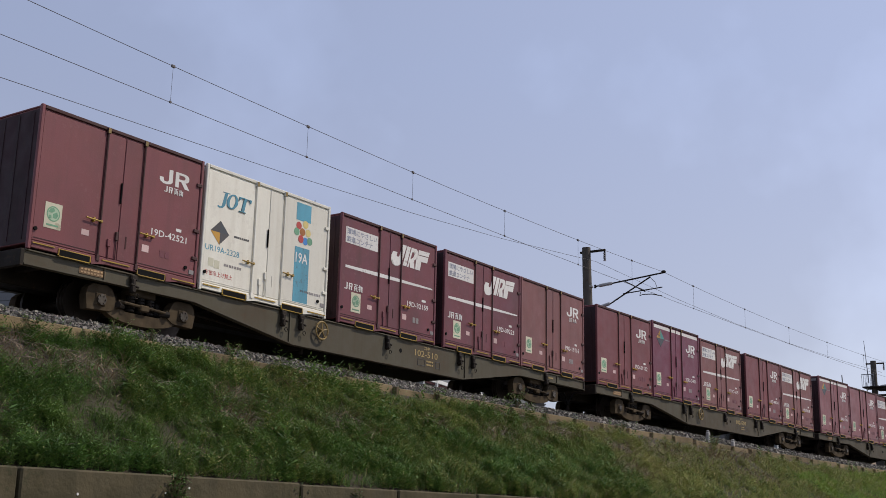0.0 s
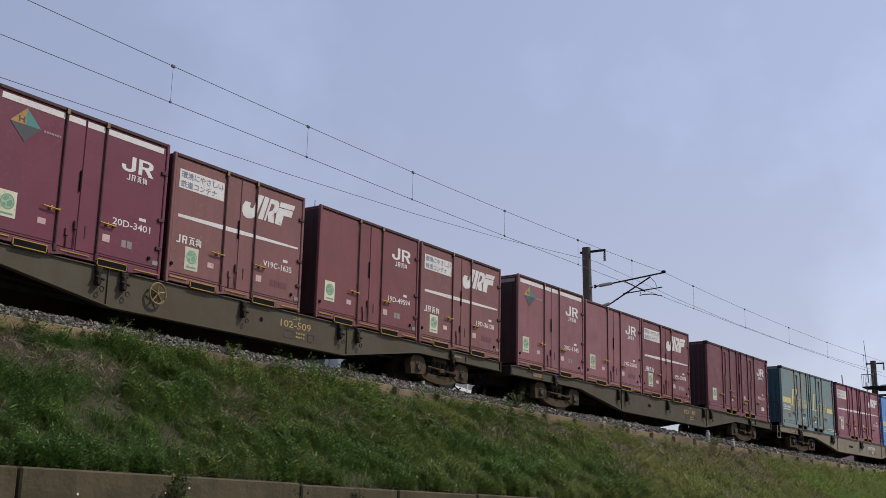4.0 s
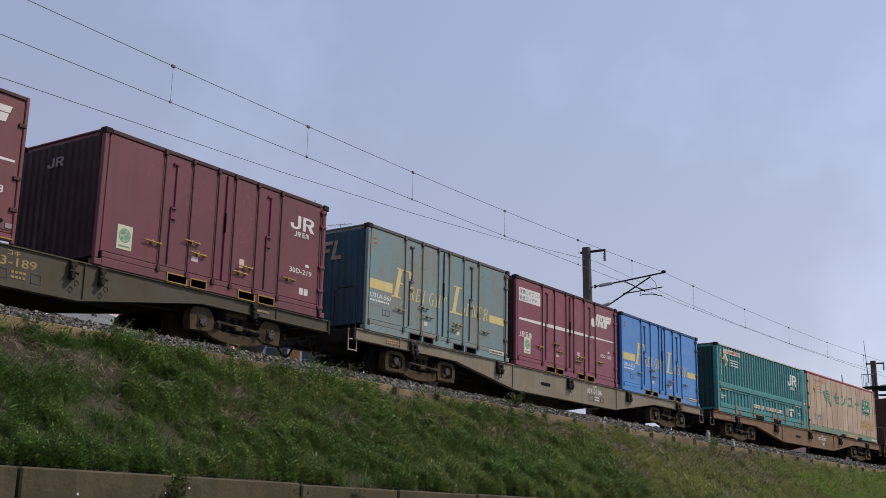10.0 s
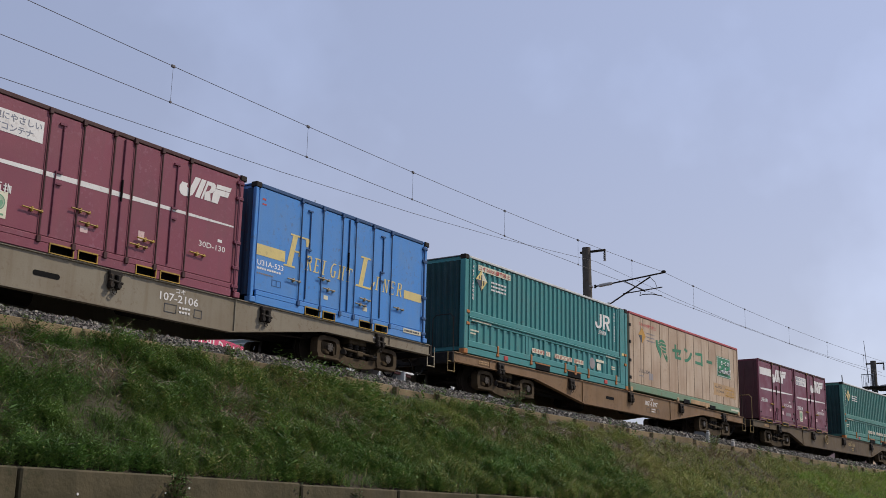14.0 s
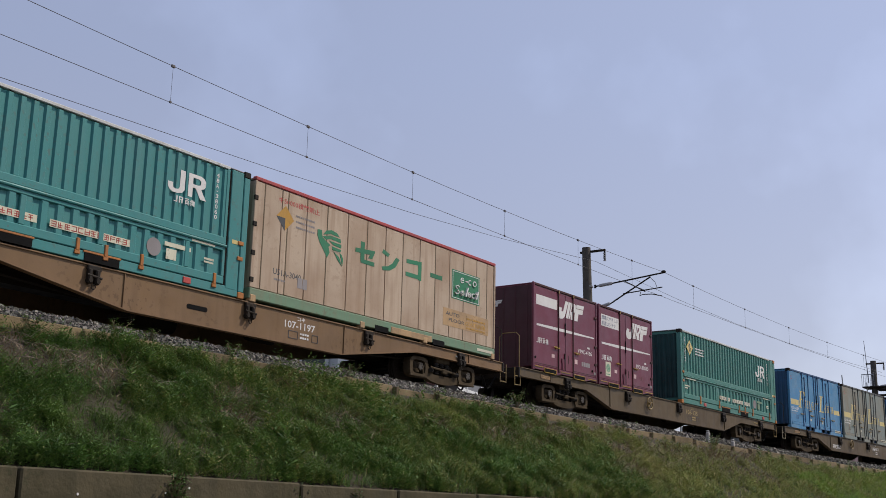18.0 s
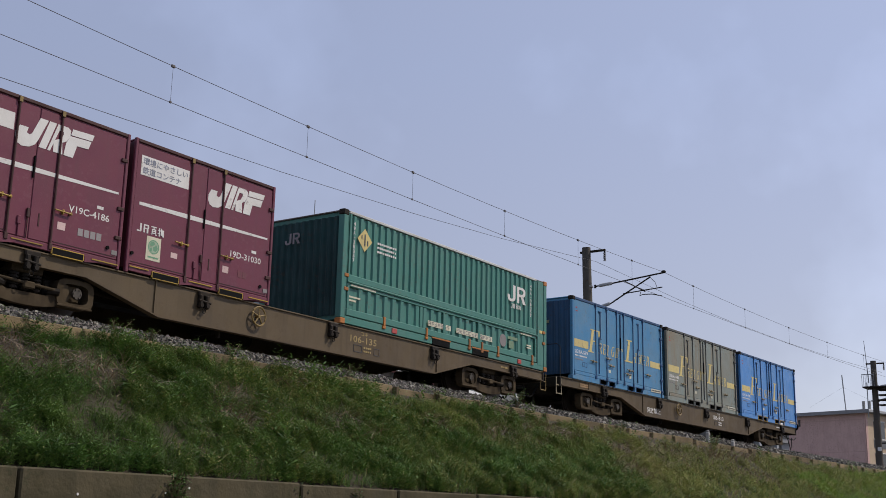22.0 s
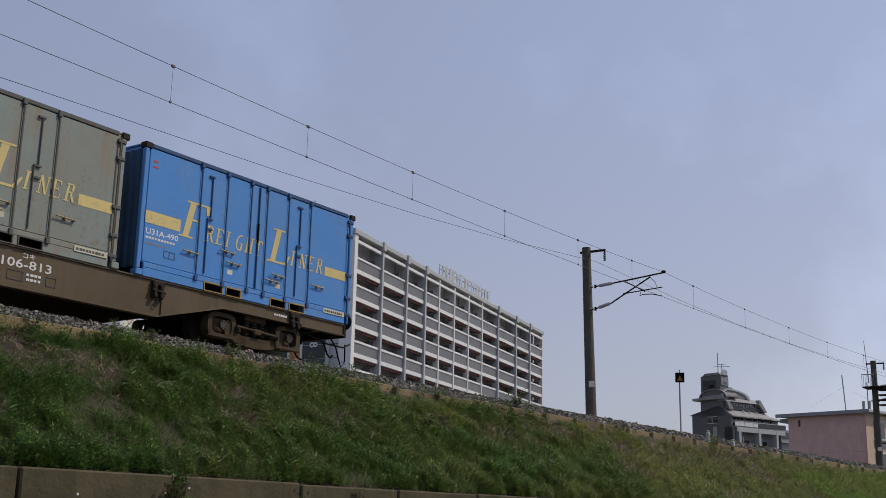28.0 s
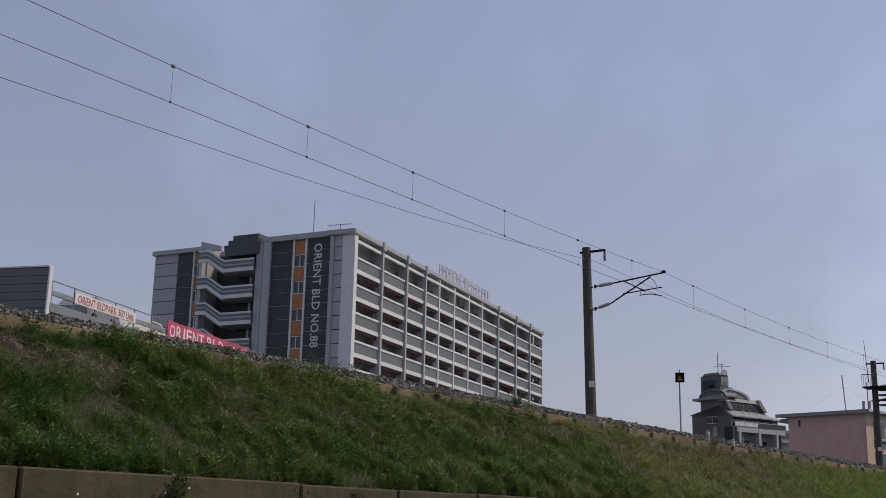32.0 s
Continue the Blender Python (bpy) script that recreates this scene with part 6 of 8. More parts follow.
    if wheel_u is not None:
        hub = Vector((wheel_u, -1.25, DECK - 0.27))
        k, n, R = Kit(), 20, 0.19
        ring = [hub + Vector((R * math.cos(2 * math.pi * i / n), 0, R * math.sin(2 * math.pi * i / n))) for i in range(n + 1)]
        k.tube(ring, 0.02, 6)
        for i in range(5):
            w = 2 * math.pi * i / 5 + 0.3
            k.cyl(hub, hub + Vector((R * math.cos(w), 0, R * math.sin(w))), 0.014, 6)
        k.cyl(hub - Vector((0, 0.02, 0)), hub + Vector((0, 0.14, 0)), 0.03, 8)
        part("hand_brake_wheel", k, STEP_YELLOW, r, "yellow spoked hand brake wheel")
    if steps:
        for s in (-1, 1)[:1 if tail else 2]:
            x = s * 9.74
            k = Kit()
            for dx in (-0.07, 0.22):
                xx = x + dx * s
                k.cyl((xx, -1.16, 0.96), (xx, -1.16, 0.46), 0.013, 6)
            k.cyl((x - 0.07 * s, -1.16, 0.48), (x + 0.22 * s, -1.16, 0.48), 0.014, 6)
            k.cyl((x - 0.07 * s, -1.16, 0.72), (x + 0.22 * s, -1.16, 0.72), 0.014, 6)
            part("foot_step", k, STEP_YELLOW if colour is BROWN_WAGON or number == "106-135" else PALE_STEP, r)
            rail = [(x - 0.02 * s, -1.15, 0.95), (x - 0.02 * s, -1.15, 1.85), (x - 0.02 * s, -1.05, 1.95), (x - 0.02 * s, -0.6, 1.95), (x - 0.02 * s, -0.5, 1.85), (x - 0.02 * s, -0.5, 0.95)]
            if s < 0 or colour is BROWN_WAGON:
                part("end_handrail", Kit().tube([Vector(q) for q in rail], 0.013, 6), STEP_YELLOW if number == "106-135" else DARK_STEEL, r)
    if tail:
        part("hanging_hose", Kit().tube([Vector(q) for q in ((9.8, -0.7, 0.8), (10.0, -0.75, 0.55), (10.1, -0.8, 0.2), (10.15, -0.8, 0.1), (10.25, -0.82, 0.25), (10.2, -0.85, 0.62))], 0.018, 6), BLACK, r)
        part("tail_disc", Kit().cyl((9.83, -1.12, DECK + 0.06), (9.87, -1.12, DECK + 0.06), 0.17, 18).box(9.79, 9.84, -1.15, -1.09, DECK - 0.20, DECK + 0.10, 0.01), BLACK, r, "round tail marker disc")
        part("draw_rod", Kit().tube([Vector(q) for q in ((8.9, -0.9, 0.66), (9.4, -1.0, 0.52), (9.9, -1.05, 0.50), (10.12, -1.05, 0.60))], 0.02, 6), DARK_STEEL, r)
    if extra:
        lettering(extra, 1.0, 0.19, -4.2, DECK - 0.56, -1.174, LETTER, r, "warning", "white warning writing")
    return r


FIVE = (-7.4, -3.46, -2.9, 0.1, 3.1, 3.72, 7.5)
THREE = (-7.16, -3.33, 0.5, 4.37, 8.1)
TWO = (-7.6, -3.77, 0.07, 3.9, 7.7)
W1 = wagon("102-510", 20.72, OLIVE, (3.2, 6.0), FIVE, WAGON_INK, "olive-grey container flat wagon with dusty bogies on the rails", -2.35)
W2 = wagon("102-509", 41.05, OLIVE, (3.2, 6.0), FIVE, WAGON_INK, "olive-grey container flat wagon coupled between two others", -2.22)
W3 = wagon("103-189", 61.2, OLIVE, (3.2, 6.0), FIVE, WAGON_INK, "olive-grey container flat wagon with yellow numbers", number_u=1.4)
W4 = wagon("107-2106", 81.7, GREY_WAGON, (2.97, 5.8), TWO, LETTER, "pale grey container flat wagon with end steps", steps=True, slots=True, axle=1.04)
W5 = wagon("107-1197", 102.3, BROWN_WAGON, (2.97, 5.8), TWO, LETTER, "brown dust-covered container flat wagon with end steps", steps=True, slots=True, axle=1.04)
W6 = wagon("106-135", 122.75, BROWN_DARK, (4.4, 6.05), THREE, WAGON_INK, "brown dust-covered container flat wagon with a hand brake wheel", -1.85, steps=True)
W7 = wagon("106-813", 143.35, BROWN_DARK, (4.4, 6.05), THREE, LETTER, "brown container flat wagon at the train's end with hanging hoses", -1.88, steps=True, tail=True, extra="突放禁止")

jr_box("19D-42521", 11.01, W1, seed=1, colour=MAROON_RED)
cream_box(14.80, W1)
jr_box("19D-32159", 18.91, W1, "slogan", seed=2)
jr_box("19D-39223", 22.98, W1, "slogan", seed=3)
jr_box("19G-19116", 26.74, W1, seed=4, colour=MAROON_BROWN)
jr_box("19D-51182", 31.35, W2, seed=5, colour=MAROON_RED)
jr_box("20D-3401", 35.16, W2, "stripe", 2.58, MAROON_NEW, seed=6)
jr_box("V19C-1635", 39.00, W2, "slogan", seed=7, colour=MAROON_BROWN)
jr_box("19D-49594", 43.22, W2, seed=8, colour=MAROON_RED)
jr_box("19D-36128", 47.02, W2, "slogan", seed=9, colour=MAROON_BROWN)
jr_box("20G-1145", 51.71, W3, "stripe", 2.58, MAROON_PALE, seed=10)
jr_box("19G-20705", 55.54, W3, seed=11, colour=MAROON_PALE)
jr_box("19D-35078", 59.34, W3, "slogan", seed=12, colour=MAROON_RED)
jr_box_20("30D-219", 64.62, W3, "plain")
liner_box("U31A-563", 72.23, W4, BLUE_PALE, "badly faded teal-blue liner container with yellow slanted shapes")
jr_box_20("30D-130", 78.70, W4, "slogan")
liner_box("U31A-523", 85.11, W4, BLUE_NEW, "bright blue twenty-foot liner container with yellow slanted shapes")
long_box("48A-38060", 92.95, W5, TEAL, "teal corrugated long freight container with orange latches", True)
panel_box(102.31, W5)
jr_box("V19C-4186", 113.65, W6, "vent", seed=13, colour=MAROON_NEW)
jr_box("19D-31030", 117.49, W6, "slogan", seed=14, colour=MAROON_NEW)
long_box("49A-38057", 123.45, W6, GREEN_BOX, "green corrugated long freight container with orange latches", False)
liner_box("U31A-539", 134.23, W7, BLUE_OLD, "weathered blue twenty-foot liner container with yellow slanted shapes")
liner_box("U31A-446", 140.65, W7, GREY_FADED, "faded grey-blue twenty-foot liner container with yellow slanted shapes")
liner_box("U31A-490", 147.16, W7, BLUE_NEW, "bright blue twenty-foot liner container at the train's end")

# ---- buildings ----
PANEL = paint("pale_grey_wall_panel", (0.40, 0.42, 0.43), 0.6, (0.34, 0.35, 0.355), 0.3, 0.25, grain=8, vary=0.05)
SLATE = paint("slate_dark_wall_panel", (0.040, 0.050, 0.050), 0.55, (0.085, 0.09, 0.095), 0.3, 0.2, grain=8, vary=0.05)
ORANGE_PANEL = paint("orange_wall_panel", (0.44, 0.17, 0.065), 0.6, amount=0.2, vary=0.06)
WHITE_TRIM = paint("white_painted_trim", (0.66, 0.665, 0.65), 0.5, (0.52, 0.52, 0.51), 0.25, 0.3, vary=0.03)
BALCONY = paint("grey_balcony_panel", (0.145, 0.15, 0.155), 0.5, (0.14, 0.15, 0.16), 0.3, 0.2, vary=0.08)
INNER = paint("recessed_balcony_wall", (0.46, 0.44, 0.42), 0.7, (0.36, 0.34, 0.32), 0.3, 0.2)
SOFFIT = paint("dark_red_soffit_beam", (0.15, 0.045, 0.042), 0.7)
GREY_ROOF = paint("grey_metal_roofing", (0.25, 0.25, 0.255), 0.6, (0.17, 0.17, 0.175), 0.4, 0.5)
GREEN_BLOCK = paint("dark_green_cladding", (0.06, 0.085, 0.085), 0.6)
STAIR_STRIPE = paint("grey_green_stair_stripe", (0.16, 0.20, 0.21), 0.6)
PINK_WALL = paint("faded_pink_render", (0.57, 0.385, 0.340), 0.8, (0.34, 0.22, 0.19), 0.3, 0.35, grain=6)
CREAM_WALL = paint("cream_stairwell_render", (0.55, 0.43, 0.30), 0.8, (0.36, 0.28, 0.2), 0.3, 0.4)
ROOF_EDGE = paint("grey_roof_edge", (0.30, 0.30, 0.29), 0.8)
DARK_TILE = paint("dark_grey_facade_tile", (0.125, 0.13, 0.135), 0.6, (0.09, 0.095, 0.10), 0.3, 0.3, grain=6)
LIGHT_TILE = paint("light_grey_concrete", (0.28, 0.28, 0.285), 0.7, (0.19, 0.19, 0.195), 0.3, 0.3)
BANNER = paint("pink_banner_cloth", (0.62, 0.07, 0.16), 0.7, amount=0.15, streak=0.1)


def glass(name, tint):
    m = bpy.data.materials.new(name)
    m.use_nodes = True
    b = m.node_tree.nodes["Principled BSDF"]
    b.inputs["Base Color"].default_value, b.inputs["Roughness"].default_value = (*tint, 1), 0.06
    b.inputs["Specular IOR Level"].default_value = 0.6
    return m


WINDOW = glass("dark_window_glass", (0.02, 0.024, 0.028))


def apartment():
    r = root("apartment_building", "long grey apartment block with white balconies and dark slate end wall", "apartment building", m=pose(88.06, 71.81, 0))
    front = root("front", "", "")
    front.parent, front.matrix_basis = r, pose(0, 0, 0, 0, 0, 12.757)
    end = root("end_wall_face", "", "")
    end.parent, end.matrix_basis = r, pose(0, 0, 0, 0, 0, 98.046)
    fa, ea = math.radians(12.757), math.radians(98.046)
    A = Vector((math.cos(fa), math.sin(fa))) * 66.45
    B = Vector((math.cos(ea), math.sin(ea))) * 25.77
    ia, ib = Vector((-math.sin(fa), math.cos(fa))), Vector((math.sin(ea), -math.cos(ea)))
    # solid core behind the balconies and the end cladding
    c0 = ia * 1.20 + ib * 0.25
    Bu = B.normalized()
    notch = [c0 + Bu * 24.0, c0 + Bu * 17.4, c0 + Bu * 17.4 + ib * 2.3, c0 + Bu * 10.2 + ib * 2.3, c0 + Bu * 10.2]
    core = [(c0.x, c0.y), (c0.x + A.x - 0.5, c0.y + A.y), (c0.x + A.x + B.x - 0.5, c0.y + A.y + B.y - 2.2)] + [(q.x, q.y) for q in notch]
    part("core_wall", Kit().prism(core, 0, 30.2, "z"), INNER, r)
    S = [0, 6.7, 13.3, 18.8, 23.4, 28.5, 33.6, 38.8, 45.1, 53.0, 59.7, 66.45]
    Z = [26.43 - 2.87 * i for i in range(10)]
    part("roof_slab", Kit().box(-0.35, 66.8, -0.35, 3.0, 29.95, 30.5, 0.05), PANEL, front)
    part("roof_fascia", Kit().box(-0.2, 66.6, -0.2, 0.1, 29.15, 29.5, 0.03), WHITE_TRIM, front)
    for i, s in enumerate(S):
        heavy = i in (1, 2, 3, 8, 9, 10)
        w = 0.36 if heavy else 0.30
        x0 = -0.1 if i == 0 else s - w / 2
        x1 = x0 + (0.75 if i == 0 else w)
        if heavy:
            part("column", Kit().box(x0, x1, -0.36, 1.2, 13.0, 29.9, 0.03).box(x0 - 0.15, x1 + 0.15, -0.55, 1.0, 29.6, 30.6, 0.05).box(x0, x1, -0.3, 1.2, 0, 13.0), PANEL, front)
        else:
            part("column", Kit().box(x0, x1, -0.22, 1.2, 0, 30.0, 0.03), WHITE_TRIM, front)
    rr = random.Random(5)
    for z in Z:
        part("balcony_slab", Kit().box(-0.05, 66.5, -0.12, 1.21, z - 0.42, z + 0.02, 0.02), WHITE_TRIM, front)
        part("balcony_rail", Kit().box(-0.05, 66.5, -0.14, 0.05, z + 1.06, z + 1.19, 0.02).box(-0.05, 66.5, -0.11, 0.03, z + 1.19, z + 1.32, 0.02), WHITE_TRIM, front)
        part("soffit_beam", Kit().box(0.7, 66.3, 0.10, 0.34, z - 0.70, z - 0.42, 0.02), SOFFIT, front)
        for a, b in zip(S, S[1:]):
            part("balcony_panel", Kit().box(a + 0.3, b - 0.2, -0.06, 0.0, z + 0.02, z + 1.06), BALCONY, front)
            lo, hi = a + 0.5, a + 0.5 + 0.45 * (b - a)
            w = part("window", Kit().box(lo, hi, 1.10, 1.185, z + 0.05, z + 2.05), WINDOW, front)
            k = Kit()
            for x0, x1, z0, z1 in ((lo - 0.05, hi + 0.05, 2.05, 2.12), (lo - 0.05, lo + 0.02, 0.05, 2.05), (hi - 0.02, hi + 0.05, 0.05, 2.05), ((lo + hi) / 2 - 0.03, (lo + hi) / 2 + 0.03, 0.05, 2.05)):
                k.box(x0, x1, 1.07, 1.12, z + z0, z + z1)
            part("window_frame", k, WHITE_TRIM, w)
            if rr.random() < 0.45:
                c = rr.uniform(a + 0.8, a + 1.5)
                part("air_conditioner", Kit().box(c, c + 0.8, 0.70, 1.05, z + 0.05, z + 0.65, 0.03), WHITE_TRIM, front)
            part("drying_pole", Kit().cyl((a + 0.6, 0.55, z + 1.72), (b - 0.6, 0.55, z + 1.66), 0.025, 6).cyl((a + 0.9, 0.2, z + 1.2), (a + 0.9, 0.6, z + 1.74), 0.025, 5).cyl((b - 0.9, 0.2, z + 1.2), (b - 0.9, 0.6, z + 1.68), 0.025, 5), DARK_STEEL, front)
            c = b - rr.uniform(0.9, 1.4)
            part("partition", Kit().box(c, c + 0.05, 0.1, 1.19, z + 0.02, z + 1.9), BALCONY, front)
    # the name again in standing letters along the roof
    s0 = 26.0
    for word, w in (("ORIENT", 7.4), ("BLD", 3.9), ("NO.88", 5.7)):
        for i, ch in enumerate(word):
            step = w / len(word)
            if ch == ".":
                part("roof_letter", Kit().box(s0 + i * step + 0.3, s0 + i * step + 0.6, 0.55, 0.7, 30.7, 31.0), WHITE_TRIM, front)
            else:
                lettering(ch, step * 0.92, 1.85, s0 + i * step, 30.65, 0.6, PANEL, front, "roof_letter")
                part("letter_frame", Kit().box(s0 + i * step, s0 + i * step + 0.07, 0.95, 1.0, 30.5, 32.5).box(s0 + (i + 0.85) * step, s0 + (i + 0.85) * step + 0.07, 0.95, 1.0, 30.5, 32.5).box(s0 + i * step, s0 + (i + 0.9) * step, 0.95, 1.0, 32.4, 32.5), PANEL, front)
            part("letter_post", Kit().cyl((s0 + i * step + 0.4, 0.75, 30.4), (s0 + i * step + 0.4, 0.75, 32.3), 0.05, 6), PANEL, front)
        s0 += w + 0.5
    part("sign_rail", Kit().box(25.6, 44.0, 0.75, 0.85, 31.8, 31.9), PANEL, front)
    part("sign_rail", Kit().box(25.6, 44.0, 0.75, 0.85, 30.9, 31.0), PANEL, front)
    # end wall: along local x from the corner, outward is +y
    def slab(name, s0, s1, z0, z1, y, mat, label="", k=None, to=None):
        return part(name, (k or Kit()).box(s0, s1, -0.3, y, z0, z1, 0.015), mat, to or end, label)
    for s0, s1, mat in ((0.0, 2.55, PANEL), (2.55, 5.55, SLATE), (7.3, 10.0, SLATE), (20.35, 22.5, SLATE), (22.5, 25.77, PANEL)):
        z = 30.15
        while z > 0.5:
            slab("wall_panel", s0 + 0.015, s1 - 0.015, max(0, z - 1.39), z - 0.03, 0.06, mat)
            slab("joint_strip", s0 + 0.015, s1 - 0.015, z - 0.03, z + 0.012, 0.045, PANEL if mat is SLATE else SLATE)
            z -= 1.435
    for s0, s1 in ((10.0, 10.9), (10.95, 11.8), (2.2, 2.6)):
        slab("pier", s0, s1, 0, 30.1, 0.35, PANEL)
    slab("parapet", -0.3, 12.2, 29.9, 30.5, 0.35, PANEL)
    slab("parapet", 19.0, 26.0, 29.7, 30.2, 0.35, PANEL)
    for s0, s1 in ((5.55, 7.3), (19.2, 20.35)):
        slab("frame_pier", s0, s0 + 0.22, 0, 30.0, 0.16, WHITE_TRIM)
        slab("frame_pier", s1 - 0.22, s1, 0, 30.0, 0.16, WHITE_TRIM)
        for i in range(10):
            z = 28.35 - 2.87 * i
            slab("orange_panel", s0 + 0.24, s1 - 0.24, z, z + 1.45, 0.05, ORANGE_PANEL)
            w = slab("window", s0 + 0.24, s1 - 0.24, z - 1.32, z - 0.06, -0.03, WINDOW)
            k = Kit()
            for x0, x1, z0, z1 in ((s0 + 0.24, s1 - 0.24, z - 0.12, z - 0.05), (s0 + 0.24, s1 - 0.24, z - 1.38, z - 1.30), ((s0 + s1) / 2 - 0.04, (s0 + s1) / 2 + 0.04, z - 1.3, z - 0.12)):
                k.box(x0, x1, -0.02, 0.05, z0, z1)
            part("window_frame", k, WHITE_TRIM, w)
    # stair tower with zigzag parapets
    part("stair_back", Kit().box(11.8, 19.2, -2.2, -2.0, 0, 29.5), SLATE, end)
    part("stair_side", Kit().box(18.75, 19.2, -2.0, 0.6, 0, 30.0, 0.02), PANEL, end)
    part("stair_roof", Kit().prism([(11.4, 28.7), (15.6, 28.7), (15.9, 29.9), (15.3, 29.9), (15.3, 30.4), (14.7, 30.4), (14.7, 30.9), (11.4, 30.9)], -2.0, 0.7), GREEN_BLOCK, end)
    part("stair_wedge", Kit().prism([(19.1, 29.6), (19.1, 30.7), (16.4, 30.0), (16.4, 29.5)], 0.2, 0.5), PANEL, end)
    for i in range(8):
        t = 29.55 - 2.87 * i
        d = 1.30
        line = [(19.0, t), (17.7, t), (15.6, t - d), (12.9, t - d), (11.7, t - d)]
        for j, (h0, h1, mat) in enumerate(((0.0, 0.20, WHITE_TRIM), (0.20, 0.50, STAIR_STRIPE), (0.50, 0.66, PANEL), (0.66, 0.96, STAIR_STRIPE), (0.96, 1.35, WHITE_TRIM))):
            poly = [(s, z - h0) for s, z in line] + [(s, z - h1) for s, z in line[::-1]]
            y1 = 0.92 if mat is not STAIR_STRIPE else 0.88
            k = Kit()
            for p, q in zip(range(4), range(1, 5)):
                k.prism([poly[p], poly[q], poly[9 - q], poly[9 - p]], 0.75, y1)
            part("stair_parapet", k, mat, end)
        part("stair_flight", Kit().prism([(17.7, t - 1.30), (15.6, t - 2.60), (15.6, t - 2.85), (17.7, t - 1.55)], -1.9, 0.7), PANEL, end)
        part("stair_landing", Kit().box(11.9, 15.6, -1.9, 0.72, t - d - 1.35, t - d - 1.15), PANEL, end)
        part("stair_wall", Kit().box(13.4, 13.6, -1.9, -1.2, t - d - 1.15, t - d + 1.3), WHITE_TRIM, end)
    # name in tall letters that run down the dark panel
    me = lettering("ORIENT BLD NO.88", 10.9, 1.0, 0, 0, 0, WHITE_TRIM, end, "name_letters", "pale letters running down the wall")
    me.matrix_basis = Matrix(((0, 0, -1, 4.70), (0, -1, 0, 0.085), (-1, 0, 0, 29.3), (0, 0, 0, 1)))
    part("aerial_mast", Kit().cyl((5.6, -1.0, 30.3), (5.6, -1.0, 34.4), 0.05, 6), GALV, end)
    k = Kit().cyl((2.6, -1.5, 30.3), (2.6, -1.5, 31.6), 0.04, 6).cyl((1.2, -1.5, 31.5), (4.2, -1.5, 31.6), 0.03, 6)
    for i in range(6):
        k.cyl((1.4 + 0.5 * i, -1.9, 31.52), (1.4 + 0.5 * i, -1.1, 31.52), 0.02, 5)
    part("tv_aerial", k, GALV, end)
    for face in (front, end):
        for ob in list(face.children):
            ob.matrix_basis = face.matrix_basis @ ob.matrix_basis
            ob.parent = r
        bpy.data.objects.remove(face)
    return r


apartment()


def car_park():
    ang = math.degrees(math.atan2(3.7, 10.4))
    r = root("parking_deck", "raised parking deck with galvanised guard rail beside a grey panel wall", "parking deck", m=pose(32.8, 45, 0, 0, 0, ang))
    part("deck_slab", Kit().box(0.1, 46, 0, 16, 10.75, 11.0), LIGHT_TILE, r)
    part("edge_beam", Kit().box(0, 46, -0.12, 0.1, 10.62, 11.06, 0.02), GALV, r)
    for i in range(8):
        for y in (0.3, 12.3):
            part("deck_column", Kit().box(0.4 + 6 * i, 0.7 + 6 * i, y, y + 0.3, 0, 10.75), GALV, r)
    for i in range(14):
        x = 0.1 + 1.9 * i
        part("rail_post", Kit().box(x - 0.03, x + 0.03, -0.1, -0.04, 10.75, 12.12, 0.008), GALV, r)
    part("top_rail", Kit().cyl((0.1, -0.07, 12.12), (46, -0.07, 12.12), 0.03, 8), GALV, r)
    part("crash_rail", Kit().box(0.1, 46, -0.09, -0.02, 11.42, 11.68, 0.02), GALV, r)
    for i in range(6):
        part("wall_sheet", Kit().box(-0.2, 0.0, 0.0, 22, 10.4 + 0.385 * i, 10.4 + 0.385 * i + 0.375, 0.012), BALCONY, r)
    part("wall_cap", Kit().box(-0.24, 0.04, -0.04, 22, 12.72, 12.80, 0.01), WHITE_TRIM, r)
    part("wall_post", Kit().box(-0.22, 0.06, -0.10, -0.005, 10.3, 12.75, 0.01), WHITE_TRIM, r)
    board = part("sign_board", Kit().box(1.95, 7.75, -0.16, -0.11, 11.38, 11.93, 0.01), LETTER, r, "white sign board with red writing")
    lettering("ORIENT BLDPARK 300 Unit", 5.3, 0.40, 2.2, 11.45, -0.166, LETTER_RED, board, "sign_lettering")
    cloth = part("banner", Kit().box(11.25, 22.4, -0.17, -0.13, 11.10, 12.18, 0.01), BANNER, r, "pink banner with white writing")
    x = 11.48
    for word in ("ORIENT", "BLD", "PARK"):
        for ch in word:
            w = 0.36 if ch == "I" else 0.70
            lettering(ch, w - (0.16 if ch == "I" else 0.04), 0.74, x + (0.08 if ch == "I" else 0.0), 11.27, -0.176, LETTER, cloth, "banner_letter")
            x += w + 0.09
        x += 0.28
    return r, ang


deck, deck_turn = car_park()


def parked_car(x, y, turn, colour, label):
    base = deck.matrix_basis @ pose(x, y, 11.0, 0, 0, turn)
    r = root("parked_car", label, "car", "parked cars", base)
    side = [(-2.1, 0.35), (2.1, 0.35), (2.15, 0.75), (1.9, 0.92), (1.0, 1.0), (0.45, 1.45), (-1.2, 1.48), (-1.9, 1.0), (-2.15, 0.9)]
    part("body", Kit().prism(side, -0.85, 0.85), colour, r)
    part("side_window", Kit().prism([(0.85, 1.0), (0.38, 1.38), (-1.1, 1.40), (-1.65, 1.0)], -0.86, 0.86), WINDOW, r)
    for xx in (-1.3, 1.3):
        for yy in (-0.8, 0.8):
            part("wheel", Kit().cyl((xx, yy - 0.1, 0.32), (xx, yy + 0.1, 0.32), 0.32, 16), BLACK, r)
    return r


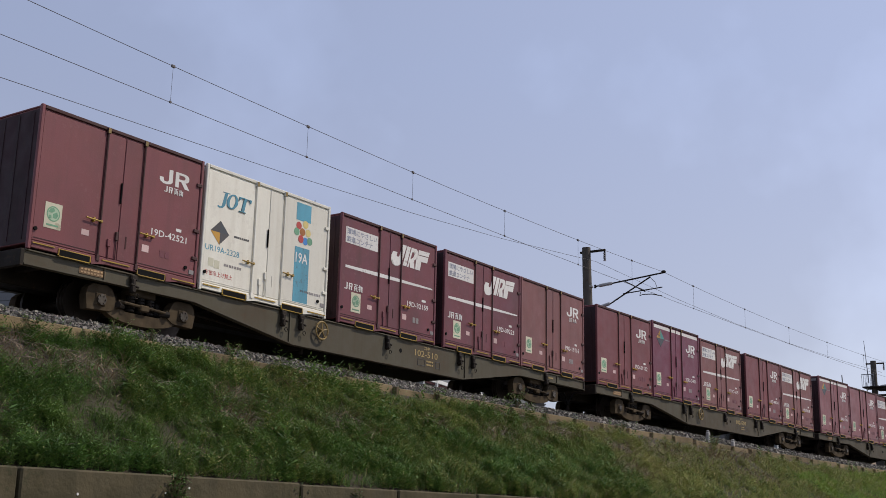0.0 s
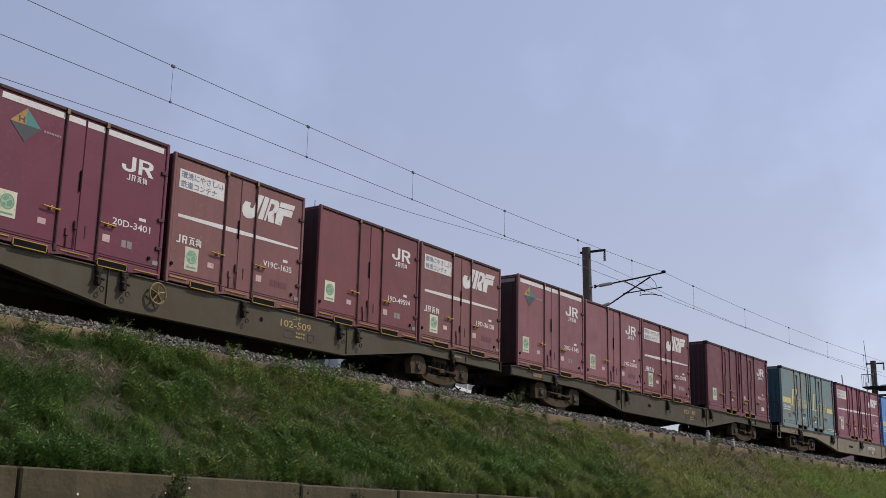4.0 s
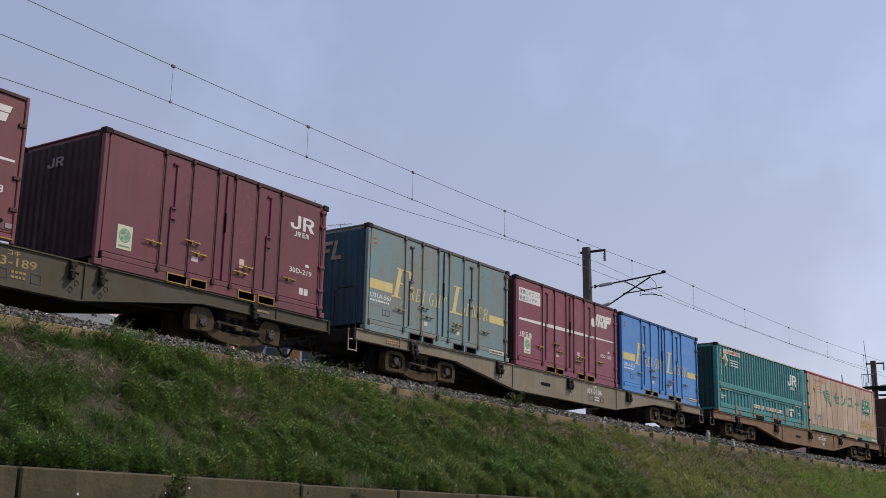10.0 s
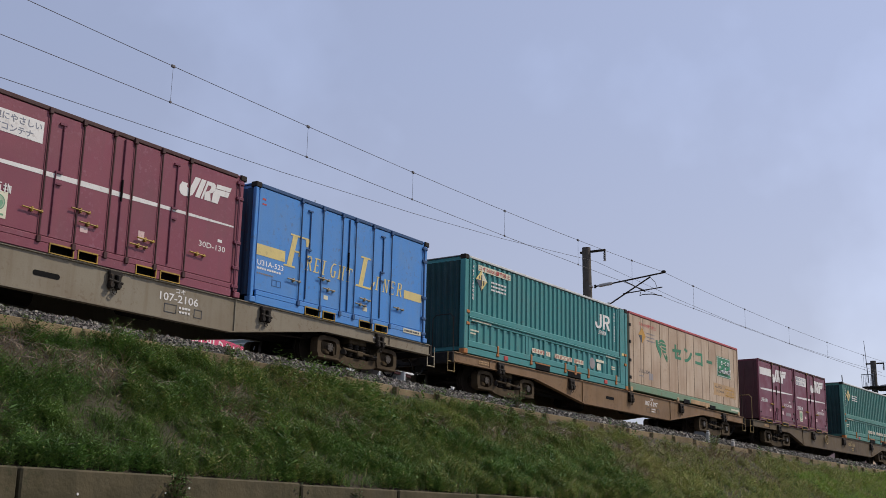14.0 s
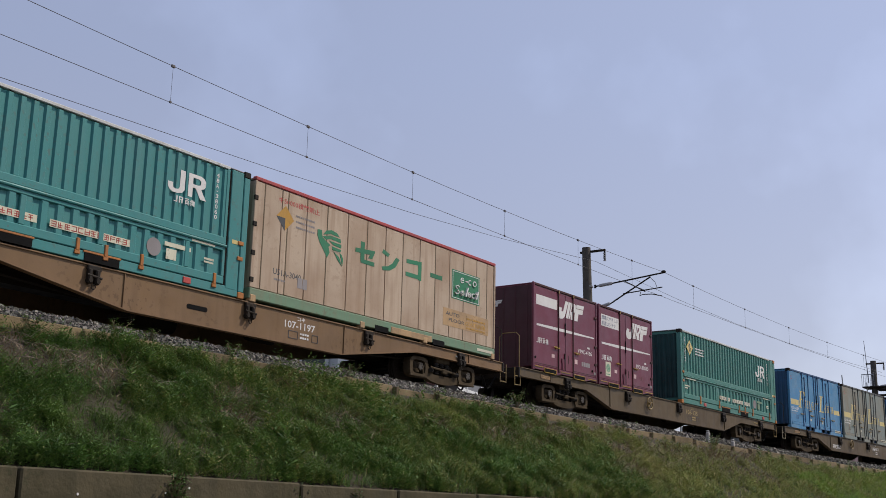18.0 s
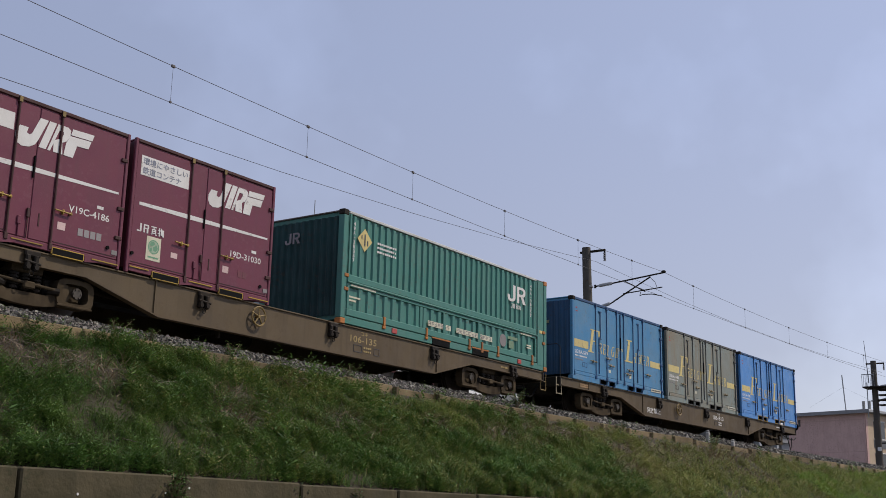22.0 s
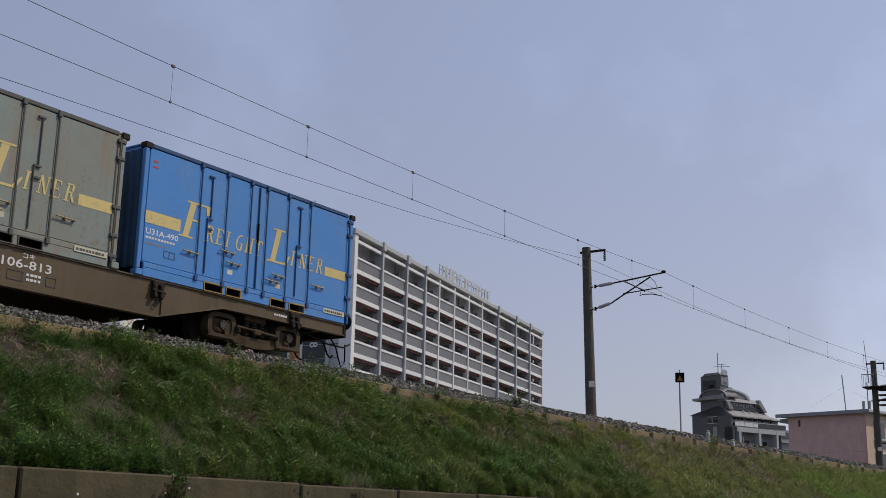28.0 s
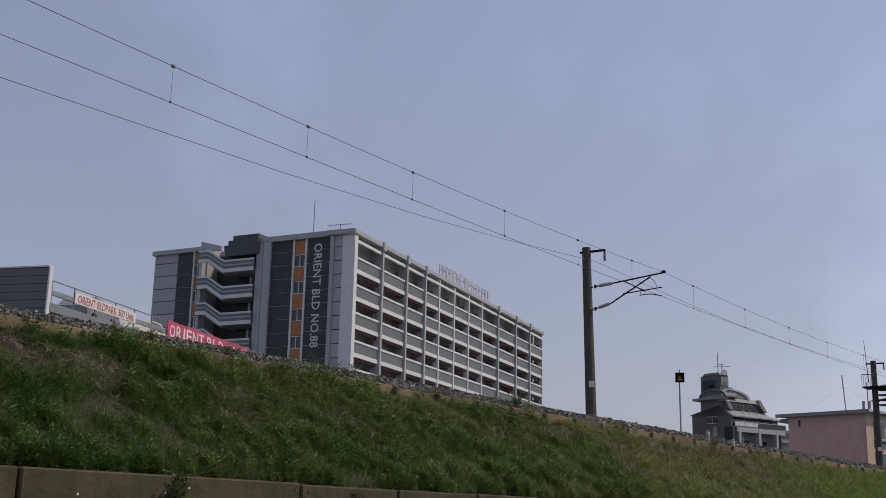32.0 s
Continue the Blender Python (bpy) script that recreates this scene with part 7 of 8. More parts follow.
parked_car(7.0, 2.2, 8, GALV, "silver hatchback parked on the deck")
parked_car(13.0, 2.6, 188, STICKER, "white hatchback parked on the deck")


def grey_block():
    r = root("terraced_building", "dark grey terraced building with an arched roof and a roof tower", "building", m=pose(138.83, 51.5, 1.5, 0, 0, -20))
    # local x runs along the terraced side, y along the blank side wall

    def put(name, k, mat, to=None, label=""):
        return part(name, k, mat, to or r, label)
    side = put("side_wall", Kit().prism([(-0.15, -1.5), (6.2, -1.5), (6.2, 14.0), (1.7, 15.05), (-0.15, 13.75)], 0, 0.4, "x"), DARK_TILE)
    put("side_eave", Kit().prism([(6.4, 13.95), (6.4, 14.06), (1.7, 15.14), (-0.25, 13.78), (-0.25, 13.65), (1.7, 15.02)], -0.12, 0.0, "x"), DARK_TILE, side)
    w = put("side_window", Kit().box(-0.05, -0.004, 2.0, 3.6, 12.9, 13.65), WINDOW, side)
    k = Kit().box(-0.09, -0.055, 2.77, 2.83, 12.9, 13.65).box(-0.09, -0.055, 1.94, 3.66, 13.65, 13.72).box(-0.09, -0.055, 1.94, 3.66, 12.82, 12.9)
    put("window_frame", k, WHITE_TRIM, r)
    niche = [(2.1, 11.2), (2.75, 11.2)] + [(2.425 + 0.325 * math.cos(q), 12.15 + 0.3 * math.sin(q)) for q in [math.pi * i / 8 for i in range(9)]]
    put("arched_window", Kit().prism(niche, -0.04, -0.004, "x"), PANEL, side)
    put("niche_bars", Kit().box(-0.07, -0.045, 2.41, 2.44, 11.2, 12.4).box(-0.07, -0.045, 2.1, 2.75, 11.75, 11.8), DARK_TILE, side)
    put("main_body", Kit().box(0.4, 10.4, 0.9, 6.0, -1.5, 13.7), DARK_TILE)
    put("front_wall", Kit().box(0.4, 10.4, 0.86, 0.898, -1.5, 13.6), LIGHT_TILE)
    put("tier_wall", Kit().box(0.3, 6.8, 0.915, 0.948, 13.7, 15.6), LIGHT_TILE)
    # lower sloped roof, hipped at the far end
    put("lower_roof", Kit().prism([(-0.35, 13.72), (0.85, 14.62), (1.9, 14.62), (1.9, 13.6), (-0.35, 13.6)], 0.15, 7.8, "x"), GREY_ROOF)
    hip = [(7.8, -0.35, 13.6), (7.8, 0.85, 14.62), (7.8, 1.9, 14.62), (7.8, 1.9, 13.6), (10.7, -0.35, 13.6), (10.7, 1.9, 13.6), (9.0, 1.8, 14.4)]
    put("roof_hip", Kit().add(hip, [(0, 4, 6, 1), (1, 6, 2), (2, 6, 5, 3), (4, 5, 6), (0, 3, 5, 4), (0, 1, 2, 3)]), GREY_ROOF)
    for x in (3.1, 4.3, 5.7):
        put("roof_fin", Kit().prism([(-0.40, 13.55), (0.75, 14.75), (1.0, 14.75), (0.3, 13.55)], x, x + 0.24, "x"), LIGHT_TILE)
    # middle tier
    put("middle_wall", Kit().box(0.0, 6.8, 0.95, 4.7, 13.7, 16.0), DARK_TILE)
    put("cornice", Kit().box(-0.45, 0.95, 0.75, 5.7, 15.82, 16.14, 0.03), ROOF_EDGE)
    for i in range(4):
        x = 0.95 + 1.38 * i
        w = put("upper_window", Kit().box(x, x + 0.95, 0.84, 0.914, 14.62, 15.45), WINDOW)
        k = Kit().box(x - 0.06, x, 0.80, 0.93, 14.6, 15.5).box(x + 0.95, x + 1.01, 0.80, 0.93, 14.6, 15.5).box(x + 0.45, x + 0.50, 0.80, 0.84, 14.62, 15.45)
        put("window_frame", k, WHITE_TRIM, w)
    put("upper_railing", Kit().box(1.2, 7.0, 0.60, 0.66, 14.60, 14.95), SLATE)
    put("upper_railing_cap", Kit().box(1.2, 7.0, 0.58, 0.68, 14.95, 15.0), GREEN_BLOCK)
    put("upper_roof", Kit().prism([(0.35, 15.55), (1.0, 16.1), (1.8, 16.1), (1.8, 15.55)], -0.1, 6.2, "x"), LIGHT_TILE)
    put("upper_cheek", Kit().prism([(-0.12, 15.56), (0.5, 15.56), (1.2, 14.55), (0.45, 14.55)], 0.3, 0.6), GREY_ROOF)
    put("upper_end", Kit().prism([(6.2, 16.1), (6.45, 16.05), (7.7, 14.6), (7.2, 14.6), (6.2, 15.5)], 0.3, 1.3), GREY_ROOF)
    # arched roof over the front and its rim
    arc = []
    for i in range(25):
        q = math.pi * (1 - i / 24)
        arc.append((0.9 + (1.05 if math.cos(q) < 0 else 4.1) * math.cos(q), math.sin(q)))
    rim = [(x, 16.1 + 1.12 * v) for x, v in arc] + [(0.9 + (x - 0.9) * 0.88, 16.1 + 0.92 * v) for x, v in arc[::-1]]
    k = Kit()
    for i in range(24):
        k.prism([rim[i], rim[i + 1], rim[48 - i], rim[49 - i]], 0.78, 1.1)
    put("arch_rim", k, PANEL)
    put("arch_fill", Kit().prism([(0.9 + (x - 0.9) * 0.88, 16.1 + 0.92 * v) for x, v in arc], 0.92, 1.05), GREY_ROOF)
    put("arch_vault", Kit().prism([(x, 16.1 + 1.05 * v) for x, v in arc], 1.1, 4.2), GREY_ROOF)
    dome = [(2.5 + 2.15 * math.cos(math.pi * i / 18), 16.1 + 1.0 * math.sin(math.pi * i / 18)) for i in range(19)]
    put("side_vault", Kit().prism(dome, -0.05, 2.2, "x"), DARK_TILE)
    k = Kit()
    for p, q in zip(dome, dome[1:]):
        k.prism([p, q, (2.5 + (q[0] - 2.5) * 1.05, 16.1 + (q[1] - 16.1) * 1.1), (2.5 + (p[0] - 2.5) * 1.05, 16.1 + (p[1] - 16.1) * 1.1)], -0.25, -0.02, "x")
    put("side_vault_rim", k, LIGHT_TILE)
    # roof tower
    tower = put("roof_tower", Kit().box(-0.1, 1.5, 1.3, 4.5, 16.0, 18.95, 0.04), DARK_TILE)
    put("tower_cap", Kit().prism([(1.2, 18.95), (4.1, 18.95), (3.7, 19.25), (1.5, 19.25)], -0.15, 1.4, "x"), GREY_ROOF, tower)
    put("tower_recess", Kit().box(-0.13, -0.104, 2.0, 4.1, 17.1, 18.3), SLATE, tower)
    put("tower_window", Kit().box(-0.17, -0.134, 2.3, 3.1, 17.3, 17.75), WINDOW, tower)
    put("tower_panel", Kit().box(0.1, 1.45, 1.22, 1.298, 17.6, 18.7, 0.01), LIGHT_TILE, tower)
    put("tower_slot", Kit().box(0.5, 1.1, 1.19, 1.219, 17.8, 18.1), DARK_TILE, tower)
    put("tower_side_box", Kit().box(1.5, 2.3, 1.3, 3.6, 16.6, 17.5, 0.04), GREY_ROOF, tower)
    # long balcony, band and piers below
    put("long_balcony_floor", Kit().box(0.4, 10.4, -0.35, 0.95, 12.30, 12.44, 0.02), LIGHT_TILE)
    for i in range(5):
        put("balcony_panel", Kit().box(0.55 + 0.88 * i, 1.37 + 0.88 * i, -0.40, -0.34, 12.48, 13.0), WHITE_TRIM)
    put("balcony_coping", Kit().box(0.5, 10.4, -0.43, -0.30, 13.0, 13.08), PANEL)
    put("dark_railing", Kit().box(4.98, 10.4, -0.40, -0.34, 12.48, 13.0), SLATE)
    for i in range(6):
        x = 0.8 + 1.62 * i
        w = put("terrace_window", Kit().box(x, x + 1.2, 0.80, 0.858, 12.7, 13.6), WINDOW)
        put("window_frame", Kit().box(x + 0.56, x + 0.62, 0.76, 0.80, 12.7, 13.6).box(x - 0.05, x + 1.25, 0.76, 0.88, 13.6, 13.66), WHITE_TRIM, w)
    put("front_band", Kit().box(0.9, 10.3, -0.38, 0.0, 11.75, 12.30, 0.02), PANEL)
    put("corner_shade_wall", Kit().box(0.0, 0.35, -0.4, 0.9, -1.5, 12.3), SLATE)
    for x in (1.2, 5.0, 8.4):
        put("front_pier", Kit().box(x, x + 0.42, -0.42, 0.3, -1.5, 12.32, 0.02), PANEL)
    for lvl in (11.75, 9.0, 6.3):
        for x0, x1 in ((1.62, 5.0), (5.42, 8.4), (8.82, 10.3)):
            put("parapet", Kit().box(x0, x1, -0.28, -0.2, lvl - 2.7, lvl - 1.75, 0.01), LIGHT_TILE if x0 < 5 or x0 > 8 else GREY_ROOF)
            w = put("terrace_window", Kit().box(x0 + 0.7, x1 - 0.5, 0.78, 0.858, lvl - 2.5, lvl - 0.9), WINDOW)
            put("window_frame", Kit().box((x0 + x1) / 2 - 0.05, (x0 + x1) / 2 + 0.05, 0.72, 0.78, lvl - 2.5, lvl - 0.5), WHITE_TRIM, w)
            put("cooler_box", Kit().box(x0 + 0.15, x0 + 0.75, 0.2, 0.5, lvl - 1.3, lvl - 0.85, 0.03), PANEL)
    put("annex", Kit().box(10.4, 12.3, 0.4, 4.0, -1.5, 12.6), GREY_ROOF)
    put("annex_window", Kit().box(10.6, 12.1, 0.34, 0.396, 11.5, 12.3), WINDOW)
    put("annex_slab", Kit().box(10.2, 12.6, 0.1, 4.1, 10.9, 11.05), LIGHT_TILE)
    put("aerial_mast", Kit().cyl((0.2, 1.8, 19.2), (0.2, 1.8, 21.8), 0.05, 6), GALV)
    put("tv_aerial", Kit().cyl((0.6, 1.5, 18.9), (0.6, 1.5, 20.4), 0.05, 6).cyl((-0.2, 2.2, 20.0), (1.2, 0.7, 20.05), 0.035, 6).cyl((0.2, 1.9, 20.3), (0.9, 1.1, 20.35), 0.03, 6), GALV)
    put("dish", Kit().cyl((0.8, 1.35, 19.25), (0.72, 1.2, 19.3), 0.40, 16), PANEL)
    return r


grey_block()


def pink_block():
    ang = math.degrees(math.atan2(-0.249, 0.969))
    r = root("pink_apartment_block", "four-storey faded pink apartment block with a flat grey roof", "apartment building", m=pose(94.7, 23.9, 0, 0, 0, ang))
    # local x runs away along the long side, y across the gable
    part("gable_wall", Kit().box(0, 0.3, 0.0, 7.0, 0, 10.72), PINK_WALL, r)
    part("long_wall", Kit().box(0.3, 30, 0.0, 0.25, 0, 10.7), CREAM_WALL, r)
    part("back_wall", Kit().box(0.3, 30, 6.8, 7.0, 0, 10.7), PINK_WALL, r)
    part("end_wall", Kit().box(29.8, 30, 0.25, 6.8, 0, 10.7), PINK_WALL, r)
    part("roof", Kit().box(-0.4, 30.5, -0.5, 7.9, 10.72, 10.95, 0.03), PANEL, r)
    part("roof_fascia", Kit().box(-0.42, -0.36, -0.5, 7.95, 10.66, 10.95, 0.01), LIGHT_TILE, r)
    part("gable_vent", Kit().box(-0.03, 0.0, 5.85, 6.03, 9.85, 10.4), SLATE, r)
    part("downpipe", Kit().cyl((-0.05, 0.12, 0), (-0.05, 0.12, 10.7), 0.07, 8), PINK_WALL, r)
    part("rear_gallery", Kit().box(0.3, 20, 7.0, 8.0, 10.3, 10.6), ROOF_EDGE, r)
    for j in range(4):
        for i in range(7):
            z, x = 1.1 + 2.55 * j, 1.2 + 4.1 * i
            w = part("window", Kit().box(x, x + 1.7, -0.03, 0.0, z, z + 1.35), WINDOW, r)
            k = Kit()
            for x0, x1, z0, z1 in ((x - 0.06, x + 1.76, z + 1.35, z + 1.42), (x - 0.06, x + 1.76, z - 0.1, z), (x + 0.82, x + 0.88, z, z + 1.35)):
                k.box(x0, x1, -0.08, 0.0, z0, z1)
            part("window_frame", k, WHITE_TRIM, w)
            part("window_panel", Kit().box(x - 0.1, x + 1.8, -0.05, 0.0, z - 0.75, z - 0.12), BALCONY, r)
        part("gable_seam", Kit().box(-0.012, 0.0, 0.0, 7.0, 2.55 * (j + 1) - 0.02, 2.55 * (j + 1) + 0.02), PINK_WALL, r)
    part("aerial_mast", Kit().cyl((1.0, 2.2, 11.0), (1.0, 2.4, 14.0), 0.045, 6).cyl((1.0, 2.35, 13.0), (1.0, -0.5, 11.5), 0.005, 4).cyl((1.0, 2.35, 13.0), (1.0, 5.5, 11.5), 0.005, 4), GALV, r)
    for y in (0.4, 0.9):
        part("vent_pipe", Kit().cyl((1.5, y, 11.0), (1.5, y, 11.8), 0.12, 8), ROOF_EDGE, r)
    return r


pink_block()
y0 = mid(66)[0]
up = root("utility_pole", "dark timber utility pole with a small bracket", "pole", m=pose(80.5, 17.9, 0))
part("shaft", Kit().cyl((0, 0, 0), (0, 0, 8.6), 0.16, 12, 0.12), POLE, up)
part("cross_bar", Kit().box(-0.05, 0.05, -0.3, 1.6, 7.2, 7.3, 0.01), DARK_STEEL, up)

# ---- plants on the slope ----
def field(x, y, seed):
    """Smooth patches between 0 and 1."""
    r = np.random.default_rng(seed)
    v = np.zeros_like(x)
    for i in range(7):
        f, a, p = r.uniform(0.35, 2.6), r.uniform(0, 6.28), r.uniform(0, 6.28)
        v += np.sin(f * (x * math.cos(a) + 1.6 * y * math.sin(a)) + p) / (1 + 0.4 * f)
    return 0.3 + 0.7 / (1 + np.exp(-1.6 * v))


def tuft(x, y):
    """Small close tussocks of uneven size, between 0 and 1."""
    v = np.zeros_like(x)
    for cell, weight, seed in ((0.42, 0.6, 5), (0.19, 0.4, 6)):
        g = np.random.default_rng(seed).random((512, 64))
        u, w = (x + 30) / cell, (y + 9) / cell * 1.2
        i, j = np.floor(u).astype(int), np.floor(w).astype(int)
        a, b = u - i, w - j
        a, b = a * a * (3 - 2 * a), b * b * (3 - 2 * b)
        q = lambda m, n: g[m % 512, n % 64]
        v += weight * ((q(i, j) * (1 - a) + q(i + 1, j) * a) * (1 - b) + (q(i, j + 1) * (1 - a) + q(i + 1, j + 1) * a) * b)
    return np.clip((v - 0.28) / 0.44, 0, 1)


BARE = ((9.9, -4.35, 1.1, 0.30), (9.0, -4.0, 0.7, 0.25), (12.7, -4.55, 0.6, 0.3), (8.7, -4.6, 0.4, 0.22), (12.2, -5.0, 0.6, 0.35), (14.6, -3.95, 0.5, 0.3), (14.8, -4.9, 0.8, 0.4), (18.0, -4.6, 0.6, 0.4), (23.0, -4.2, 1.6, 0.42),
        (20.7, -4.6, 0.9, 0.5), (26.6, -4.5, 1.5, 0.45), (29.6, -4.4, 1.6, 0.4), (33.3, -4.1, 2.0, 0.38), (35.5, -3.9, 2.2, 0.35), (34.1, -4.9, 1.6, 0.45), (24.5, -5.3, 1.2, 0.35))


def dead(x, o):
    """How far a place belongs to one of the spots where the growth has died back."""
    v = np.zeros_like(x)
    for cx, co, rx, ro in BARE:
        q = ((x - cx + 0.4 * (o - co)) / rx) ** 2 + ((o - co) / ro) ** 2
        v = np.maximum(v, np.exp(-q ** 1.5))
    return v


def on_slope(count, x0, x1, power, o_lo=-6.36, o_hi=-3.5):
    x = x0 + (x1 - x0) * rng.random(count) ** power
    o = rng.uniform(o_lo, o_hi, count)
    o = np.where(x > 17, o_lo + (o - o_lo) * 0.93, o)
    z = TOE[1] + (TOP[1] - TOE[1]) * (o - TOE[0]) / (TOP[0] - TOE[0])
    return x, o, z


def blades(x, o, z, height, width, lean):
    n = len(x)
    a, b = rng.uniform(0, 6.28, n), rng.uniform(0, 6.28, n)
    base = np.stack([x, mid_np(x) + o, z - 0.04], 1)
    side = np.stack([np.cos(a), np.sin(a), np.zeros(n)], 1) * width[:, None]
    bend = np.stack([np.cos(b), np.sin(b) - 0.45, np.zeros(n)], 1) * (height * lean)[:, None]
    up = np.array([0, 0, 1.0]) * height[:, None]
    m1, tip = base + up * 0.55 + bend * 0.3, base + up * 0.95 + bend
    return np.stack([base - side, base + side, m1 + side * 0.8, m1 - side * 0.8, tip + side * 0.12, tip - side * 0.12], 1)


BLADE_F = [(0, 1, 2, 3), (3, 2, 4, 5)]


def grass(count, x0, x1, power, size):
    x, o, z = on_slope(count, x0, x1, power)
    lush = field(x, o, 21)
    keep = rng.random(count) < (0.15 + 0.85 * tuft(x + 7, o)) * (0.45 + 0.55 * lush) * (1 - 0.9 * dead(x, o))
    x, o, z, lush = x[keep], o[keep], z[keep], lush[keep]
    n = len(x)
    h = size * rng.uniform(0.45, 1.25, n) * (0.55 + 0.7 * lush) * np.where(o < -5.7, 1.35, 1.0)
    return blades(x, o, z, h, 0.0050 * (1 + x / 22) * rng.uniform(0.6, 1.4, n), rng.uniform(0.1, 0.75, n))


g = np.concatenate([grass(30000, 4.5, 26, 1.0, 0.15), grass(10000, 24, 62, 1.0, 0.16), grass(3000, -14, 5, 1.0, 0.25)])
scatter_mesh("slope_grass", g, BLADE_F, GRASS, "tangled dark green grass covering the railway slope", "grass")
g = np.concatenate([grass(16000, 12, 26, 0.5, 0.14), grass(70000, 20, 66, 0.8, 0.15)])
scatter_mesh("meadow_grass", g, BLADE_F, MEADOW, "pale green meadow grass along the farther slope", "grass")


def weeds(count, x0, x1, size, o_lo=-6.36, o_hi=-3.55, leaves=14, seed=33, cut=0.2):
    x, o, z = on_slope(count, x0, x1, 1.0, o_lo, o_hi)
    lush = field(x, o, seed)
    keep = (rng.random(count) < 0.35 + 0.65 * tuft(x, o)) & (lush > cut * rng.random(count) * 2) & (rng.random(count) > 0.78 * dead(x, o))
    x, o, z, lush = x[keep], o[keep], z[keep], lush[keep]
    n = len(x)
    h = size * rng.uniform(0.6, 1.2, n) * (0.6 + 0.6 * lush) * (0.6 + 0.75 * tuft(x, o))
    rep = lambda v: np.repeat(v, leaves)
    k = np.tile(np.arange(leaves), n)
    t = (k + rng.random(n * leaves)) / leaves
    ang = k * 2.4 + rep(rng.uniform(0, 6.28, n)) + rng.uniform(-0.4, 0.4, n * leaves)
    ln = rep(h) * (0.42 - 0.24 * t) * rng.uniform(0.6, 1.1, n * leaves)
    lx, ly = rng.uniform(-0.2, 0.2, n), rng.uniform(-0.3, 0.1, n)
    c = np.stack([rep(x + 0) + rep(lx * h) * t, rep(mid_np(x) + o) + rep(ly * h) * t, rep(z) + rep(h) * t], 1)
    d = np.stack([np.cos(ang), np.sin(ang), rng.uniform(-0.05, 0.95, n * leaves)], 1)
    s = np.stack([-np.sin(ang), np.cos(ang), rng.uniform(-0.3, 0.3, n * leaves)], 1)
    wd = (ln * rng.uniform(0.12, 0.21, n * leaves))[:, None]
    L = ln[:, None]
    return np.stack([c, c + d * L * 0.45 + s * wd, c + d * L - np.array([0, 0, 0.15]) * L, c + d * L * 0.45 - s * wd], 1)


LEAF_F = [(0, 1, 2, 3)]
w = np.concatenate([weeds(70000, 5.5, 25, 0.18), weeds(4000, 24, 62, 0.2), weeds(600, -14, 5, 0.3),
                    weeds(700, 5, 24, 0.30, -3.8, -3.5, 13, 5, 0.55), weeds(1600, 5, 26, 0.32, -6.3, -3.8, 16, 61, 0.5), weeds(500, 24, 60, 0.30, -6.3, -3.8, 16, 61, 0.5), weeds(500, 24, 60, 0.26, -3.8, -3.5, 13, 5, 0.7), weeds(500, 5, 30, 0.26, -6.36, -6.1, 15, 8)])
scatter_mesh("slope_weeds", w, LEAF_F, WEED, "leafy green weeds growing among the grass", "weeds")
w = np.concatenate([weeds(9000, 10, 28, 0.16, seed=51), weeds(9000, 14, 28, 0.16, seed=52), weeds(14000, 18, 28, 0.16, seed=51), weeds(25000, 20, 62, 0.19, seed=51)])
scatter_mesh("pale_weeds", w, LEAF_F, LIGHT_WEED, "pale yellow-green low weeds on the farther slope", "weeds")


def stalks(count, x0, x1, flat):
    x, o, z = on_slope(count, x0, x1, 1.0)
    dry = 1 - field(x, o, 21)
    keep = rng.random(count) < 0.10 * dry ** 1.6 + 0.42 * dead(x, o)
    x, o, z = x[keep], o[keep], z[keep]
    n = len(x)
    h = rng.uniform(0.12, 0.5, n)
    p = blades(x, o, z, h * flat, 0.0045 * (1 + x / 22) * rng.uniform(0.6, 1.3, n), rng.uniform(0.8, 2.6, n) / flat * 0.5)
    return p + np.array([0, 0, 0.08])


d = np.concatenate([stalks(34000, 4.5, 26, 0.4), stalks(30000, 24, 60, 0.45)])
scatter_mesh("dry_stalks", d, BLADE_F, DRY, "dead brown stalks lying on the slope", "dry stalks")


def twigs(count, x0, x1):
    """Long dead stems that lie over the died-back spots, each in two bent lengths."""
    x, o, z = on_slope(count, x0, x1, 1.0)
    keep = rng.random(count) < 0.010 + 0.55 * dead(x, o) ** 1.5
    x, o, z = x[keep], o[keep], z[keep]
    n = len(x)
    a, ln = rng.uniform(-0.9, 0.9, n) + np.where(rng.random(n) < 0.25, 1.3, 0.0), rng.uniform(0.08, 0.32, n)
    d1 = np.stack([np.cos(a), 0.82 * np.sin(a), 0.57 * np.sin(a) + rng.uniform(-0.05, 0.22, n)], 1)
    b = a + rng.uniform(-0.5, 0.5, n)
    d2 = np.stack([np.cos(b), 0.82 * np.sin(b), 0.57 * np.sin(b) + rng.uniform(-0.30, 0.12, n)], 1)
    p0 = np.stack([x, mid_np(x) + o, z + rng.uniform(0.05, 0.16, n)], 1)
    p1 = p0 + d1 * ln[:, None]
    p2 = p1 + d2 * ln[:, None] * 0.8
    r = (0.0020 * (1 + x / 60) * rng.uniform(0.6, 1.4, n))[:, None]
    out = []
    for s, e, d in ((p0, p1, d1), (p1, p2, d2)):
        u = np.cross(d, np.array([0.2, 0.5, 0.84]))
        u /= np.linalg.norm(u, axis=1)[:, None]
        v = np.cross(d, u)
        out.append(np.stack([q + (u * i + v * j) * r for q in (s, e) for i in (-1, 1) for j in (-1, 1)], 1))
    return np.concatenate(out)


